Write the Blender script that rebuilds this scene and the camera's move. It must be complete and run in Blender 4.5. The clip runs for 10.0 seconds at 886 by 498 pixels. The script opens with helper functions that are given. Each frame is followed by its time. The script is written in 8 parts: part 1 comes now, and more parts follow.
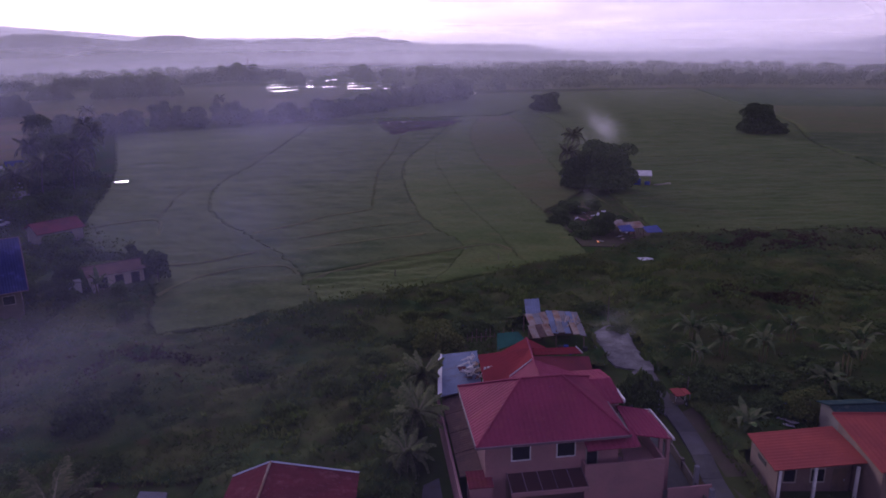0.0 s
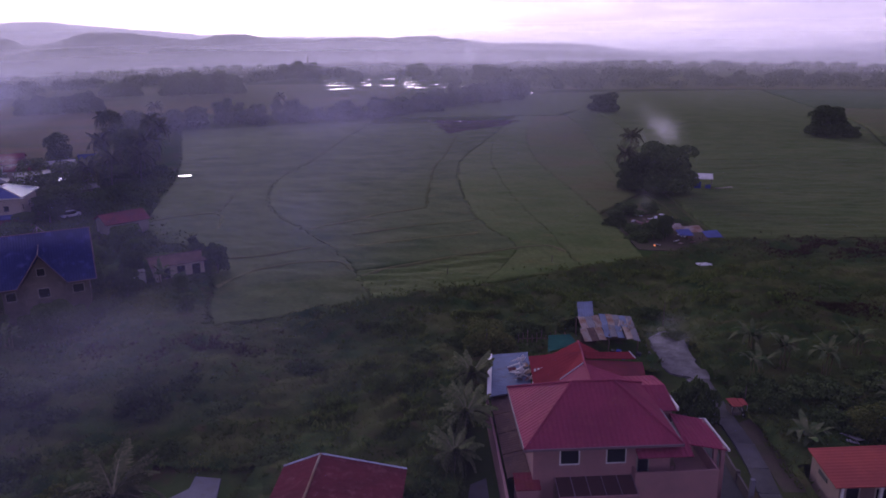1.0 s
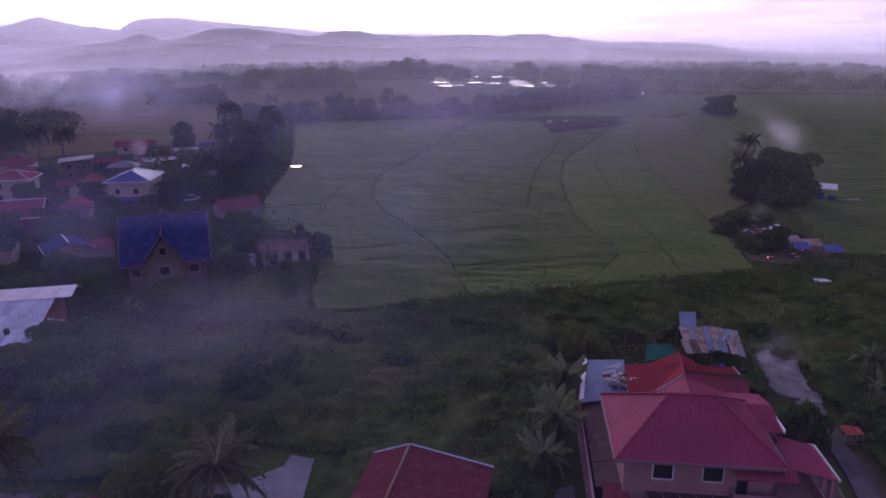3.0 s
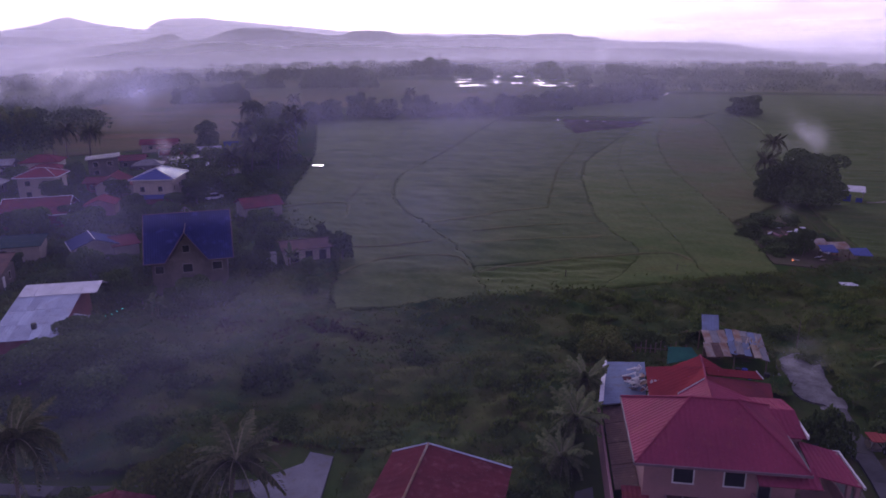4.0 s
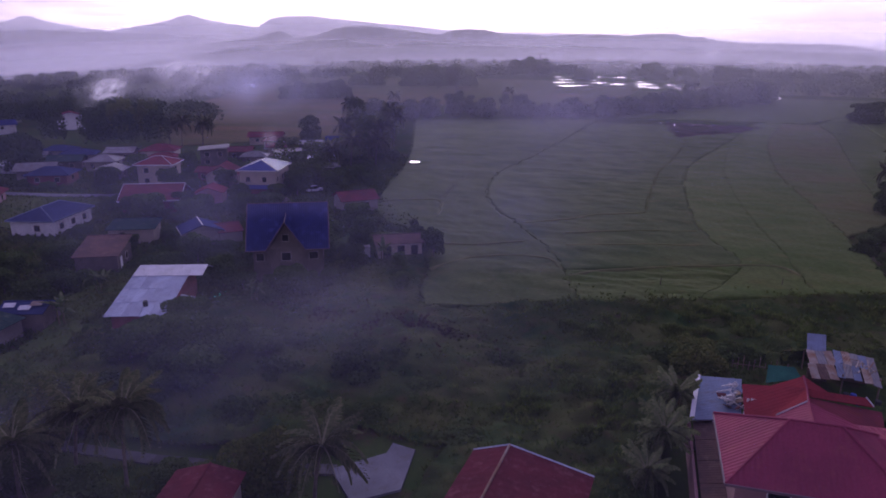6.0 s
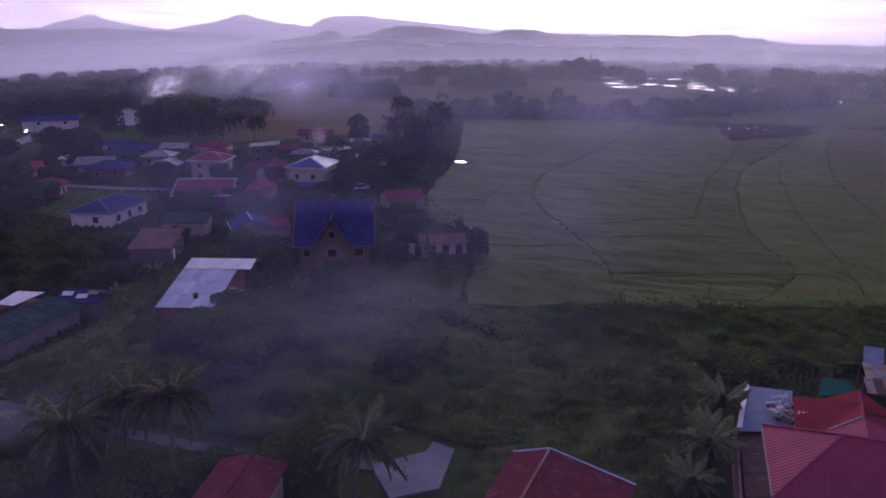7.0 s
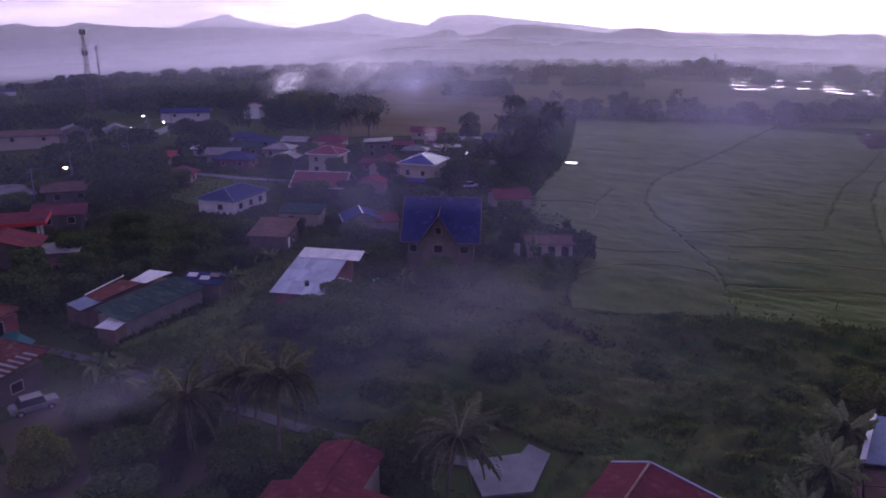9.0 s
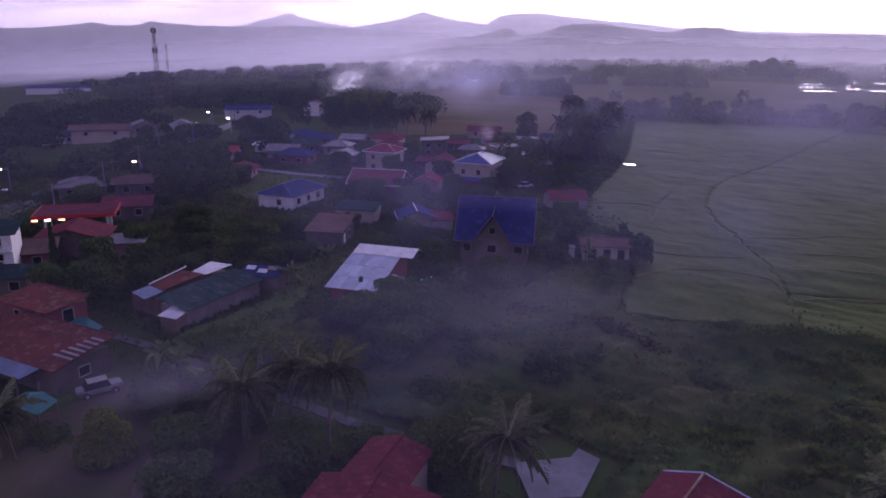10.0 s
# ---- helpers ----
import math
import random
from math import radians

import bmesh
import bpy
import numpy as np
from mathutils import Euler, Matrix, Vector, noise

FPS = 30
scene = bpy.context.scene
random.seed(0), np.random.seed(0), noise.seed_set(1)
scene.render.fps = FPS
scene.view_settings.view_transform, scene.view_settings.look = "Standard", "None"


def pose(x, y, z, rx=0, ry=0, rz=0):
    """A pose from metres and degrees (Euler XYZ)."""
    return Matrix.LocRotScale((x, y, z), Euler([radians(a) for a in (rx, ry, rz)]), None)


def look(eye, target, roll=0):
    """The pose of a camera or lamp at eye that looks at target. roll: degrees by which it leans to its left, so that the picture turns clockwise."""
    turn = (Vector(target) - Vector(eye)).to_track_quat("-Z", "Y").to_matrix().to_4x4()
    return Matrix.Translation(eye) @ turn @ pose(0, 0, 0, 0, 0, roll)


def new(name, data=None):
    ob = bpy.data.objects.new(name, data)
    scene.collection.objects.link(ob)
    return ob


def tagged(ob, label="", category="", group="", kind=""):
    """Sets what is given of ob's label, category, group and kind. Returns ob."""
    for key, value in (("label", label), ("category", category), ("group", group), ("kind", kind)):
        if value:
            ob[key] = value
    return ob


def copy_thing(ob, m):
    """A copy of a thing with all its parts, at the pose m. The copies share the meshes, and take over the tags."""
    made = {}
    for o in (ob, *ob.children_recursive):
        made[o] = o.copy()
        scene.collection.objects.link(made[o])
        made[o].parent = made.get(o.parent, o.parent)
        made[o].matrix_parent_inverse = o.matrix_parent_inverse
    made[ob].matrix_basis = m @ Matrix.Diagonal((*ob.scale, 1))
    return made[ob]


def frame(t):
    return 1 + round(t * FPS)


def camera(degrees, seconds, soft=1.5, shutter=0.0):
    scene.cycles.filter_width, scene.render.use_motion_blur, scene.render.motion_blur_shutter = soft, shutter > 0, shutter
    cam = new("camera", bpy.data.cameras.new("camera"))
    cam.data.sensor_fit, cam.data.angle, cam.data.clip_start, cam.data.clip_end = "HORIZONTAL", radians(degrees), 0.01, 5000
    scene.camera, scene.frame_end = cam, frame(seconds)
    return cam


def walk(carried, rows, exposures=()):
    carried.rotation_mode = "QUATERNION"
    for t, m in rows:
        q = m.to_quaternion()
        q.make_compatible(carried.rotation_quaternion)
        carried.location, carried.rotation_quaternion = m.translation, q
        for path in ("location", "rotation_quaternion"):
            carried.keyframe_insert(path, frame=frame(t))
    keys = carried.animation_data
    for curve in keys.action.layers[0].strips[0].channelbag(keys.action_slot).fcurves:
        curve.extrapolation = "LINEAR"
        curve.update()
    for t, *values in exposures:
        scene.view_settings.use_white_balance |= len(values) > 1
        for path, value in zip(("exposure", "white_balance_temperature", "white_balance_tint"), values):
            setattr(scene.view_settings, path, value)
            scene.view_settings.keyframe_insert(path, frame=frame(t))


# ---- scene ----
# A dusk flight over rice fields and a village: the camera hovers at 34 m and turns to its left.
EYE_H = 34.0
cam = camera(65.6, 10.0, soft=1.7)
TURNS = ((0.0, 74.22, 1.30, -0.23), (0.5, 74.20, 1.35, 0.62), (1.0, 74.25, 1.10, 4.40), (1.5, 74.23, 0.72, 8.77), (2.0, 74.20, 0.52, 11.52),
         (2.5, 74.19, 0.45, 12.52), (4.0, 74.18, 0.38, 14.86), (4.5, 74.18, 0.30, 16.48), (5.0, 74.17, 0.12, 18.50), (5.5, 74.14, -0.06, 20.75),
         (7.0, 74.08, -0.57, 26.84), (7.5, 74.06, -0.69, 28.80), (8.0, 74.02, -0.75, 30.95), (8.5, 73.95, -0.84, 33.31), (9.0, 73.87, -0.88, 36.02),
         (9.5, 73.80, -0.96, 38.44), (10.0, 73.72, -1.08, 40.72))
EXPOSURE, KELVIN, TINT = -0.06, 6050.0, 23.0
walk(cam, [(t, pose(0, 0, EYE_H, rx, ry, rz)) for t, rx, ry, rz in TURNS], [(t, EXPOSURE + e, KELVIN, TINT) for t, e in ((0.0, 0.0), (2.0, 0.08), (4.5, 0.14), (5.5, 0.08), (7.0, 0.02), (8.5, 0.07), (10.0, 0.16))])

# ---- world and sun ----
SUNSET = radians(24)          # the glow's direction, to the left of the y axis
world = bpy.data.worlds.new("dusk_sky")
scene.world = world
world.use_nodes = True
wt = world.node_tree
wt.nodes.clear()


def wnode(kind, **sets):
    n = wt.nodes.new(kind)
    for k, v in sets.items():
        n.inputs[int(k[1:])].default_value = v
    return n


def wmath(op, a, b=0.0, clamp=False):
    n = wt.nodes.new("ShaderNodeMath")
    n.operation, n.use_clamp = op, clamp
    for i, v in enumerate((a, b)):
        if isinstance(v, (int, float)):
            n.inputs[i].default_value = v
        else:
            wt.links.new(v, n.inputs[i])
    return n.outputs[0]


def wmix(f, a, b, how="MIX"):
    n = wt.nodes.new("ShaderNodeMix")
    n.data_type, n.blend_type = "RGBA", how
    for sock, v in ((n.inputs[0], f), (n.inputs[6], a), (n.inputs[7], b)):
        if isinstance(v, (int, float, tuple)):
            sock.default_value = v
        else:
            wt.links.new(v, sock)
    return n.outputs[2]


wc = wt.nodes.new("ShaderNodeTexCoord")
sep = wt.nodes.new("ShaderNodeSeparateXYZ")
wt.links.new(wc.outputs["Generated"], sep.inputs[0])
ramp = wt.nodes.new("ShaderNodeValToRGB")
wt.links.new(wmath("MAXIMUM", sep.outputs[2], 0.0), ramp.inputs[0])
stops = ((0.0, (0.84, 0.69, 0.87, 1)), (0.07, (0.76, 0.655, 0.90, 1)), (0.25, (0.30, 0.265, 0.66, 1)), (1.0, (0.115, 0.115, 0.36, 1)))
els = ramp.color_ramp.elements
els[0].position, els[0].color = stops[0]
els[1].position, els[1].color = stops[3]
for ps, col in stops[1:3]:
    e = els.new(ps)
    e.color = col
# the glow over the place where the sun went down
toward = wmath("ADD", wmath("MULTIPLY", sep.outputs[0], -math.sin(SUNSET)), wmath("MULTIPLY", sep.outputs[1], math.cos(SUNSET)))
glow = wmath("POWER", wmath("MAXIMUM", toward, 0.0), 7.5)
glow = wmath("MULTIPLY", glow, wmath("POWER", wmath("SUBTRACT", 1.0, wmath("MAXIMUM", sep.outputs[2], 0.0), True), 5.0))
base = wmix(glow, ramp.outputs[0], (3.6, 3.3, 3.4, 1))
# long flat evening clouds
mp = wt.nodes.new("ShaderNodeMapping")
mp.inputs["Scale"].default_value = (3.0, 3.0, 34.0)
mp.inputs["Location"].default_value = (0.4, 0.2, 0.0)
wt.links.new(wc.outputs["Generated"], mp.inputs[0])
cl = wt.nodes.new("ShaderNodeTexNoise")
cl.inputs["Scale"].default_value, cl.inputs["Detail"].default_value, cl.inputs["Roughness"].default_value = 2.2, 6.0, 0.55
wt.links.new(mp.outputs[0], cl.inputs[0])
far_from_glow = wmath("SUBTRACT", 1.0, wmath("POWER", wmath("MAXIMUM", toward, 0.0), 14.0), True)
cover = wmath("MULTIPLY", wmath("SUBTRACT", cl.outputs[0], wmath("SUBTRACT", 0.50, wmath("MULTIPLY", far_from_glow, 0.12))), 7.0, True)
cover = wmath("MULTIPLY", wmath("MULTIPLY", cover, far_from_glow), wmath("MULTIPLY", wmath("SUBTRACT", sep.outputs[2], 0.012), 30.0, True))
clouds = wmix(wmath("MULTIPLY", cover, 0.85), base, (0.46, 0.385, 0.60, 1))
sky = wt.nodes.new("ShaderNodeTexSky")
sky.sky_type, sky.sun_disc = "NISHITA", False
sky.sun_elevation, sky.sun_rotation = radians(1.0), -SUNSET
air = wmix(1.0, clouds, wmix(1.0, sky.outputs[0], (0.05, 0.05, 0.05, 1), "MULTIPLY"), "ADD")
bg = wt.nodes.new("ShaderNodeBackground")
bg.inputs[1].default_value = 1.0
wt.links.new(air, bg.inputs[0])
wout = wt.nodes.new("ShaderNodeOutputWorld")
wt.links.new(bg.outputs[0], wout.inputs[0])

sun = new("sun", bpy.data.lights.new("sun", "SUN"))
sun.data.energy, sun.data.angle, sun.data.color = 5.0, radians(40), (1.0, 0.90, 0.96)
sun.matrix_world = look((-40 * math.sin(SUNSET), 40 * math.cos(SUNSET), 3.4), (0, 0, 0))

scene.cycles.transparent_max_bounces = 32

# ---- materials ----
BROAD = 0.04


def surf(name, c1, c2, scale=1.0, rough=0.85, metal=0.0, bump=0.25, bscale=18.0, rnd=0.18, island=0.0, spec=0.3, uv=None,
         ribs=0.0, steps=0.0, stain=None, glow=None, trans=0.0, stretch=(1, 1, 1), grain=0.44):
    """A mottled surface: two tones at one scale, fine grain at another, a chance shift per object or island; ribs and steps per metre along the sheet."""
    m = bpy.data.materials.new(name)
    m.use_nodes = True
    nt = m.node_tree
    bs = nt.nodes["Principled BSDF"]
    ln = nt.links.new

    def mathn(op, a, b=0.0, clamp=False):
        n = nt.nodes.new("ShaderNodeMath")
        n.operation, n.use_clamp = op, clamp
        for i, v in enumerate((a, b)):
            if isinstance(v, (int, float)):
                n.inputs[i].default_value = v
            else:
                ln(v, n.inputs[i])
        return n.outputs[0]

    def mixn(f, a, b, how="MIX"):
        n = nt.nodes.new("ShaderNodeMix")
        n.data_type, n.blend_type = "RGBA", how
        for sock, v in ((n.inputs[0], f), (n.inputs[6], a), (n.inputs[7], b)):
            if isinstance(v, (int, float)):
                sock.default_value = v
            elif isinstance(v, tuple):
                sock.default_value = (*v[:3], 1)
            else:
                ln(v, sock)
        return n.outputs[2]

    tc = nt.nodes.new("ShaderNodeTexCoord")
    mpn = nt.nodes.new("ShaderNodeMapping")
    mpn.inputs["Scale"].default_value = stretch
    ln(tc.outputs["Object"], mpn.inputs[0])
    oi = nt.nodes.new("ShaderNodeObjectInfo")
    jump = nt.nodes.new("ShaderNodeVectorMath")
    jump.operation = "ADD"
    ln(mpn.outputs[0], jump.inputs[0])
    sc = nt.nodes.new("ShaderNodeVectorMath")
    sc.operation = "SCALE"
    sc.inputs[0].default_value = (57, 31, 13)
    ln(oi.outputs["Random"], sc.inputs["Scale"])
    ln(sc.outputs[0], jump.inputs[1])

    def noisen(s, detail=4.0, rg=0.6):
        n = nt.nodes.new("ShaderNodeTexNoise")
        n.inputs["Scale"].default_value, n.inputs["Detail"].default_value, n.inputs["Roughness"].default_value = s, detail, rg
        ln(jump.outputs[0], n.inputs["Vector"])
        return n.outputs[0]

    big, fine = noisen(scale), noisen(bscale, 3.0)
    f = mathn("MULTIPLY", mathn("SUBTRACT", big, 0.36), 3.6, True)
    if island:
        geo = nt.nodes.new("ShaderNodeNewGeometry")
        f = mathn("ADD", mathn("MULTIPLY", f, 1 - island), mathn("MULTIPLY", geo.outputs["Random Per Island"], island))
    col = mixn(f, c1, c2)
    if stain:
        amount = mathn("MULTIPLY", mathn("SUBTRACT", noisen(scale * 2.7, 6.0, 0.7), 0.53), 6.0, True)
        col = mixn(mathn("MULTIPLY", amount, 0.8), col, stain)
    val = mathn("ADD", 1 - rnd, mathn("MULTIPLY", oi.outputs["Random"], 2 * rnd))
    val = mathn("MULTIPLY", val, mathn("ADD", 1 - grain / 2, mathn("MULTIPLY", fine, grain)))
    cmb = nt.nodes.new("ShaderNodeCombineXYZ")
    for i in range(3):
        ln(val, cmb.inputs[i])
    col = mixn(1.0, col, cmb.outputs[0], "MULTIPLY")
    ln(col, bs.inputs["Base Color"])
    bs.inputs["Roughness"].default_value, bs.inputs["Metallic"].default_value = rough, metal
    bs.inputs["Specular IOR Level"].default_value = spec
    h = fine
    if ribs or steps:
        suv = nt.nodes.new("ShaderNodeSeparateXYZ")
        ln(tc.outputs["UV"], suv.inputs[0])
        if ribs:
            wv = mathn("SINE", mathn("MULTIPLY", suv.outputs[0], ribs * 2 * math.pi))
            h = mathn("ADD", mathn("MULTIPLY", h, 0.3), mathn("MULTIPLY", wv, 0.6))
        if steps:
            h = mathn("ADD", h, mathn("MULTIPLY", mathn("FRACT", mathn("MULTIPLY", suv.outputs[1], steps)), 0.9))
    if bump:
        bn = nt.nodes.new("ShaderNodeBump")
        bn.inputs["Strength"].default_value, bn.inputs["Distance"].default_value = bump, BROAD
        ln(h, bn.inputs["Height"])
        ln(bn.outputs[0], bs.inputs["Normal"])
    if glow:
        bs.inputs["Emission Color"].default_value, bs.inputs["Emission Strength"].default_value = (*glow[:3], 1), glow[3]
    if trans:
        tl = nt.nodes.new("ShaderNodeBsdfTranslucent")
        ln(col, tl.inputs[0])
        ms = nt.nodes.new("ShaderNodeMixShader")
        ms.inputs[0].default_value = trans
        ln(bs.outputs[0], ms.inputs[1])
        ln(tl.outputs[0], ms.inputs[2])
        ln(ms.outputs[0], nt.nodes["Material Output"].inputs[0])
    return m


def mist(name, tint, amount, ns=(3.0, 1.0), low=0.3, edges=False, foot=1.0):
    """Smoke, and haze laid on as a tinted scattering veil, thicker where it hangs, gone at its rim."""
    m = bpy.data.materials.new(name)
    m.use_nodes = True
    nt = m.node_tree
    nt.nodes.clear()
    ln = nt.links.new

    def mathn(op, a, b=0.0, clamp=False):
        n = nt.nodes.new("ShaderNodeMath")
        n.operation, n.use_clamp = op, clamp
        for i, v in enumerate((a, b)):
            if isinstance(v, (int, float)):
                n.inputs[i].default_value = v
            else:
                ln(v, n.inputs[i])
        return n.outputs[0]

    tc = nt.nodes.new("ShaderNodeTexCoord")
    su = nt.nodes.new("ShaderNodeSeparateXYZ")
    ln(tc.outputs["UV"], su.inputs[0])
    mpn = nt.nodes.new("ShaderNodeMapping")
    mpn.inputs["Scale"].default_value = (ns[0], ns[1], 1)
    ln(tc.outputs["UV"], mpn.inputs[0])
    nz = nt.nodes.new("ShaderNodeTexNoise")
    nz.inputs["Scale"].default_value, nz.inputs["Detail"].default_value, nz.inputs["Roughness"].default_value = 1.0, 5.0, 0.55
    oi = nt.nodes.new("ShaderNodeObjectInfo")
    va = nt.nodes.new("ShaderNodeVectorMath")
    va.operation = "ADD"
    sc = nt.nodes.new("ShaderNodeVectorMath")
    sc.operation = "SCALE"
    sc.inputs[0].default_value = (17, 23, 5)
    ln(oi.outputs["Random"], sc.inputs["Scale"])
    ln(mpn.outputs[0], va.inputs[0])
    ln(sc.outputs[0], va.inputs[1])
    ln(va.outputs[0], nz.inputs[0])
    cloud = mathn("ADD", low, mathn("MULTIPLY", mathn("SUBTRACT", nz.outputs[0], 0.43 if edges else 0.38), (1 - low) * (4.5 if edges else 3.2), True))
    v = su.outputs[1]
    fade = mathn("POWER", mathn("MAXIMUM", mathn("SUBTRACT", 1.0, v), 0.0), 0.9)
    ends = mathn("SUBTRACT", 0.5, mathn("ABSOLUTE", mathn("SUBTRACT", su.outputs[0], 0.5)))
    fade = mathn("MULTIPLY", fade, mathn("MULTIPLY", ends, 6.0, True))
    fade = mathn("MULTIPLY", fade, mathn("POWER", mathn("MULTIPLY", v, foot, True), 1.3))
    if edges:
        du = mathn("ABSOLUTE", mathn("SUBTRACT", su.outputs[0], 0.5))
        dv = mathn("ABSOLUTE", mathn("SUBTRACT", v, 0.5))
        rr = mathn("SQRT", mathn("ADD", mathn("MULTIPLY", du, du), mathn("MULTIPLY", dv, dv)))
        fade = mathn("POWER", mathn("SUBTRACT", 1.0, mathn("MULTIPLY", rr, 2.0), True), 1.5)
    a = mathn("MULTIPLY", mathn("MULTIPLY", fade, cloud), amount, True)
    d = nt.nodes.new("ShaderNodeBsdfDiffuse")
    t = nt.nodes.new("ShaderNodeBsdfTranslucent")
    d.inputs[0].default_value = t.inputs[0].default_value = (*tint, 1)
    mx = nt.nodes.new("ShaderNodeMixShader")
    mx.inputs[0].default_value = 0.8
    ln(d.outputs[0], mx.inputs[1])
    ln(t.outputs[0], mx.inputs[2])
    tr = nt.nodes.new("ShaderNodeBsdfTransparent")
    out = nt.nodes.new("ShaderNodeOutputMaterial")
    m2 = nt.nodes.new("ShaderNodeMixShader")
    ln(a, m2.inputs[0])
    ln(tr.outputs[0], m2.inputs[1])
    ln(mx.outputs[0], m2.inputs[2])
    ln(m2.outputs[0], out.inputs[0])
    return m


def plain_gloss(name, col, rough=0.05, metal=0.0):
    m = bpy.data.materials.new(name)
    m.use_nodes = True
    b = m.node_tree.nodes["Principled BSDF"]
    b.inputs["Base Color"].default_value, b.inputs["Roughness"].default_value, b.inputs["Metallic"].default_value = (*col, 1), rough, metal
    return m


M = {}
M["weeds_ground"] = surf("weedy_soil", (0.030, 0.052, 0.014), (0.046, 0.056, 0.020), 0.09, bscale=1.6, bump=0.6, rnd=0, stain=(0.075, 0.040, 0.030))
M["rice"] = surf("rice", (0.030, 0.050, 0.014), (0.058, 0.074, 0.025), 0.10, bscale=1.7, bump=1.3, rnd=0.08, stretch=(0.8, 1.1, 1), grain=1.1, stain=(0.073, 0.074, 0.028), spec=0.014)
M["rice_dark"] = surf("dark_rice", (0.023, 0.050, 0.014), (0.046, 0.067, 0.022), 0.10, bscale=1.7, bump=1.3, rnd=0.08, stretch=(0.8, 1.1, 1), grain=1.1, stain=(0.064, 0.071, 0.028), spec=0.014)
M["rice_green"] = surf("fresh_rice", (0.044, 0.069, 0.016), (0.066, 0.085, 0.026), 0.10, bscale=1.7, bump=1.3, rnd=0.06, stretch=(0.8, 1.1, 1), grain=1.1, stain=(0.079, 0.080, 0.024), spec=0.014)
M["rice_ripe"] = surf("ripening_rice", (0.074, 0.074, 0.028), (0.057, 0.078, 0.023), 0.05, bscale=1.7, bump=1.3, rnd=0.05, stretch=(0.8, 1.1, 1), grain=1.1, spec=0.014)
M["stubble"] = surf("dry_stubble", (0.118, 0.084, 0.044), (0.070, 0.078, 0.034), 0.012, bscale=0.6, bump=0.5, rnd=0.05, stretch=(1, 2.5, 1))
M["mud"] = surf("wet_mud", (0.030, 0.026, 0.022), (0.055, 0.045, 0.036), 0.2, rough=0.6, bscale=3, bump=0.5, rnd=0.1)
M["soil"] = surf("bare_soil", (0.075, 0.060, 0.048), (0.055, 0.058, 0.030), 0.25, bscale=4, bump=0.6, rnd=0.1)
M["concrete"] = surf("worn_concrete", (0.150, 0.150, 0.175), (0.110, 0.110, 0.128), 0.35, bscale=9, bump=0.3, rnd=0.1, stain=(0.10, 0.095, 0.085))
M["asphalt"] = surf("asphalt", (0.060, 0.060, 0.062), (0.045, 0.045, 0.046), 0.3, bscale=12, rnd=0.05)
M["path"] = surf("worn_earth", (0.105, 0.088, 0.080), (0.072, 0.062, 0.056), 0.3, bscale=4, bump=0.5, rnd=0.1, stain=(0.06, 0.055, 0.04), spec=0.0)
M["gravel"] = surf("pale_gravel", (0.165, 0.158, 0.165), (0.085, 0.082, 0.082), 0.45, bscale=6, bump=0.6, rnd=0.05, stain=(0.07, 0.065, 0.055), grain=0.8, spec=0.0)
M["lawn"] = surf("short_grass", (0.050, 0.074, 0.026), (0.072, 0.084, 0.034), 0.12, bscale=3, bump=0.5, rnd=0.05, stain=(0.066, 0.060, 0.036), grain=0.7, spec=0.0)
M["grass"] = surf("weed_blades", (0.040, 0.072, 0.020), (0.098, 0.106, 0.036), 0.15, bscale=0.8, bump=0, rnd=0, island=0.25, trans=0.35, stain=(0.040, 0.028, 0.017))
M["bund"] = surf("bund_grass", (0.040, 0.064, 0.018), (0.066, 0.066, 0.028), 0.3, bscale=2, bump=0.5, rnd=0.15, island=0.4)
M["leaf"] = surf("broad_leaves", (0.040, 0.064, 0.023), (0.082, 0.104, 0.038), 0.5, rough=0.5, bscale=3, bump=0, rnd=0.25, island=0.6, trans=0.2)
M["leaf_warm"] = surf("young_leaves", (0.060, 0.085, 0.026), (0.125, 0.130, 0.042), 0.5, rough=0.5, bscale=3, bump=0, rnd=0.2, island=0.6, trans=0.2)
M["leaf_far"] = surf("far_leaves", (0.030, 0.048, 0.023), (0.056, 0.070, 0.033), 0.05, rough=0.7, bscale=0.4, bump=0, rnd=0.2, island=0.2, trans=0.1)
M["palm"] = surf("palm_fronds", (0.050, 0.068, 0.030), (0.150, 0.145, 0.078), 0.6, rough=0.45, bscale=4, bump=0, rnd=0.25, island=0.75, trans=0.12)
M["palm_young"] = surf("young_palm_fronds", (0.075, 0.110, 0.044), (0.215, 0.225, 0.110), 0.6, rough=0.45, bscale=4, bump=0, rnd=0.2, island=0.7, trans=0.25, spec=0.0)
M["palm_rib"] = surf("palm_midribs", (0.22, 0.21, 0.13), (0.16, 0.15, 0.085), 0.8, rough=0.5, bscale=5, bump=0, rnd=0.2, spec=0.1)
M["banana"] = surf("banana_leaves", (0.044, 0.074, 0.028), (0.120, 0.128, 0.066), 1.0, rough=0.55, bscale=5, bump=0.2, rnd=0.25, trans=0.25)
M["bark"] = surf("bark", (0.13, 0.105, 0.085), (0.075, 0.060, 0.050), 1.5, bscale=12, bump=0.8)
M["culm"] = surf("green_stem", (0.10, 0.12, 0.05), (0.12, 0.09, 0.05), 1.5, bscale=12, bump=0.3)
M["roof_magenta"] = surf("crimson_painted_steel", (0.200, 0.037, 0.070), (0.155, 0.031, 0.058), 0.25, rough=0.6, bscale=6, bump=0.8, rnd=0.03, ribs=2.6, steps=2.4, spec=0.012, stain=(0.20, 0.05, 0.065))
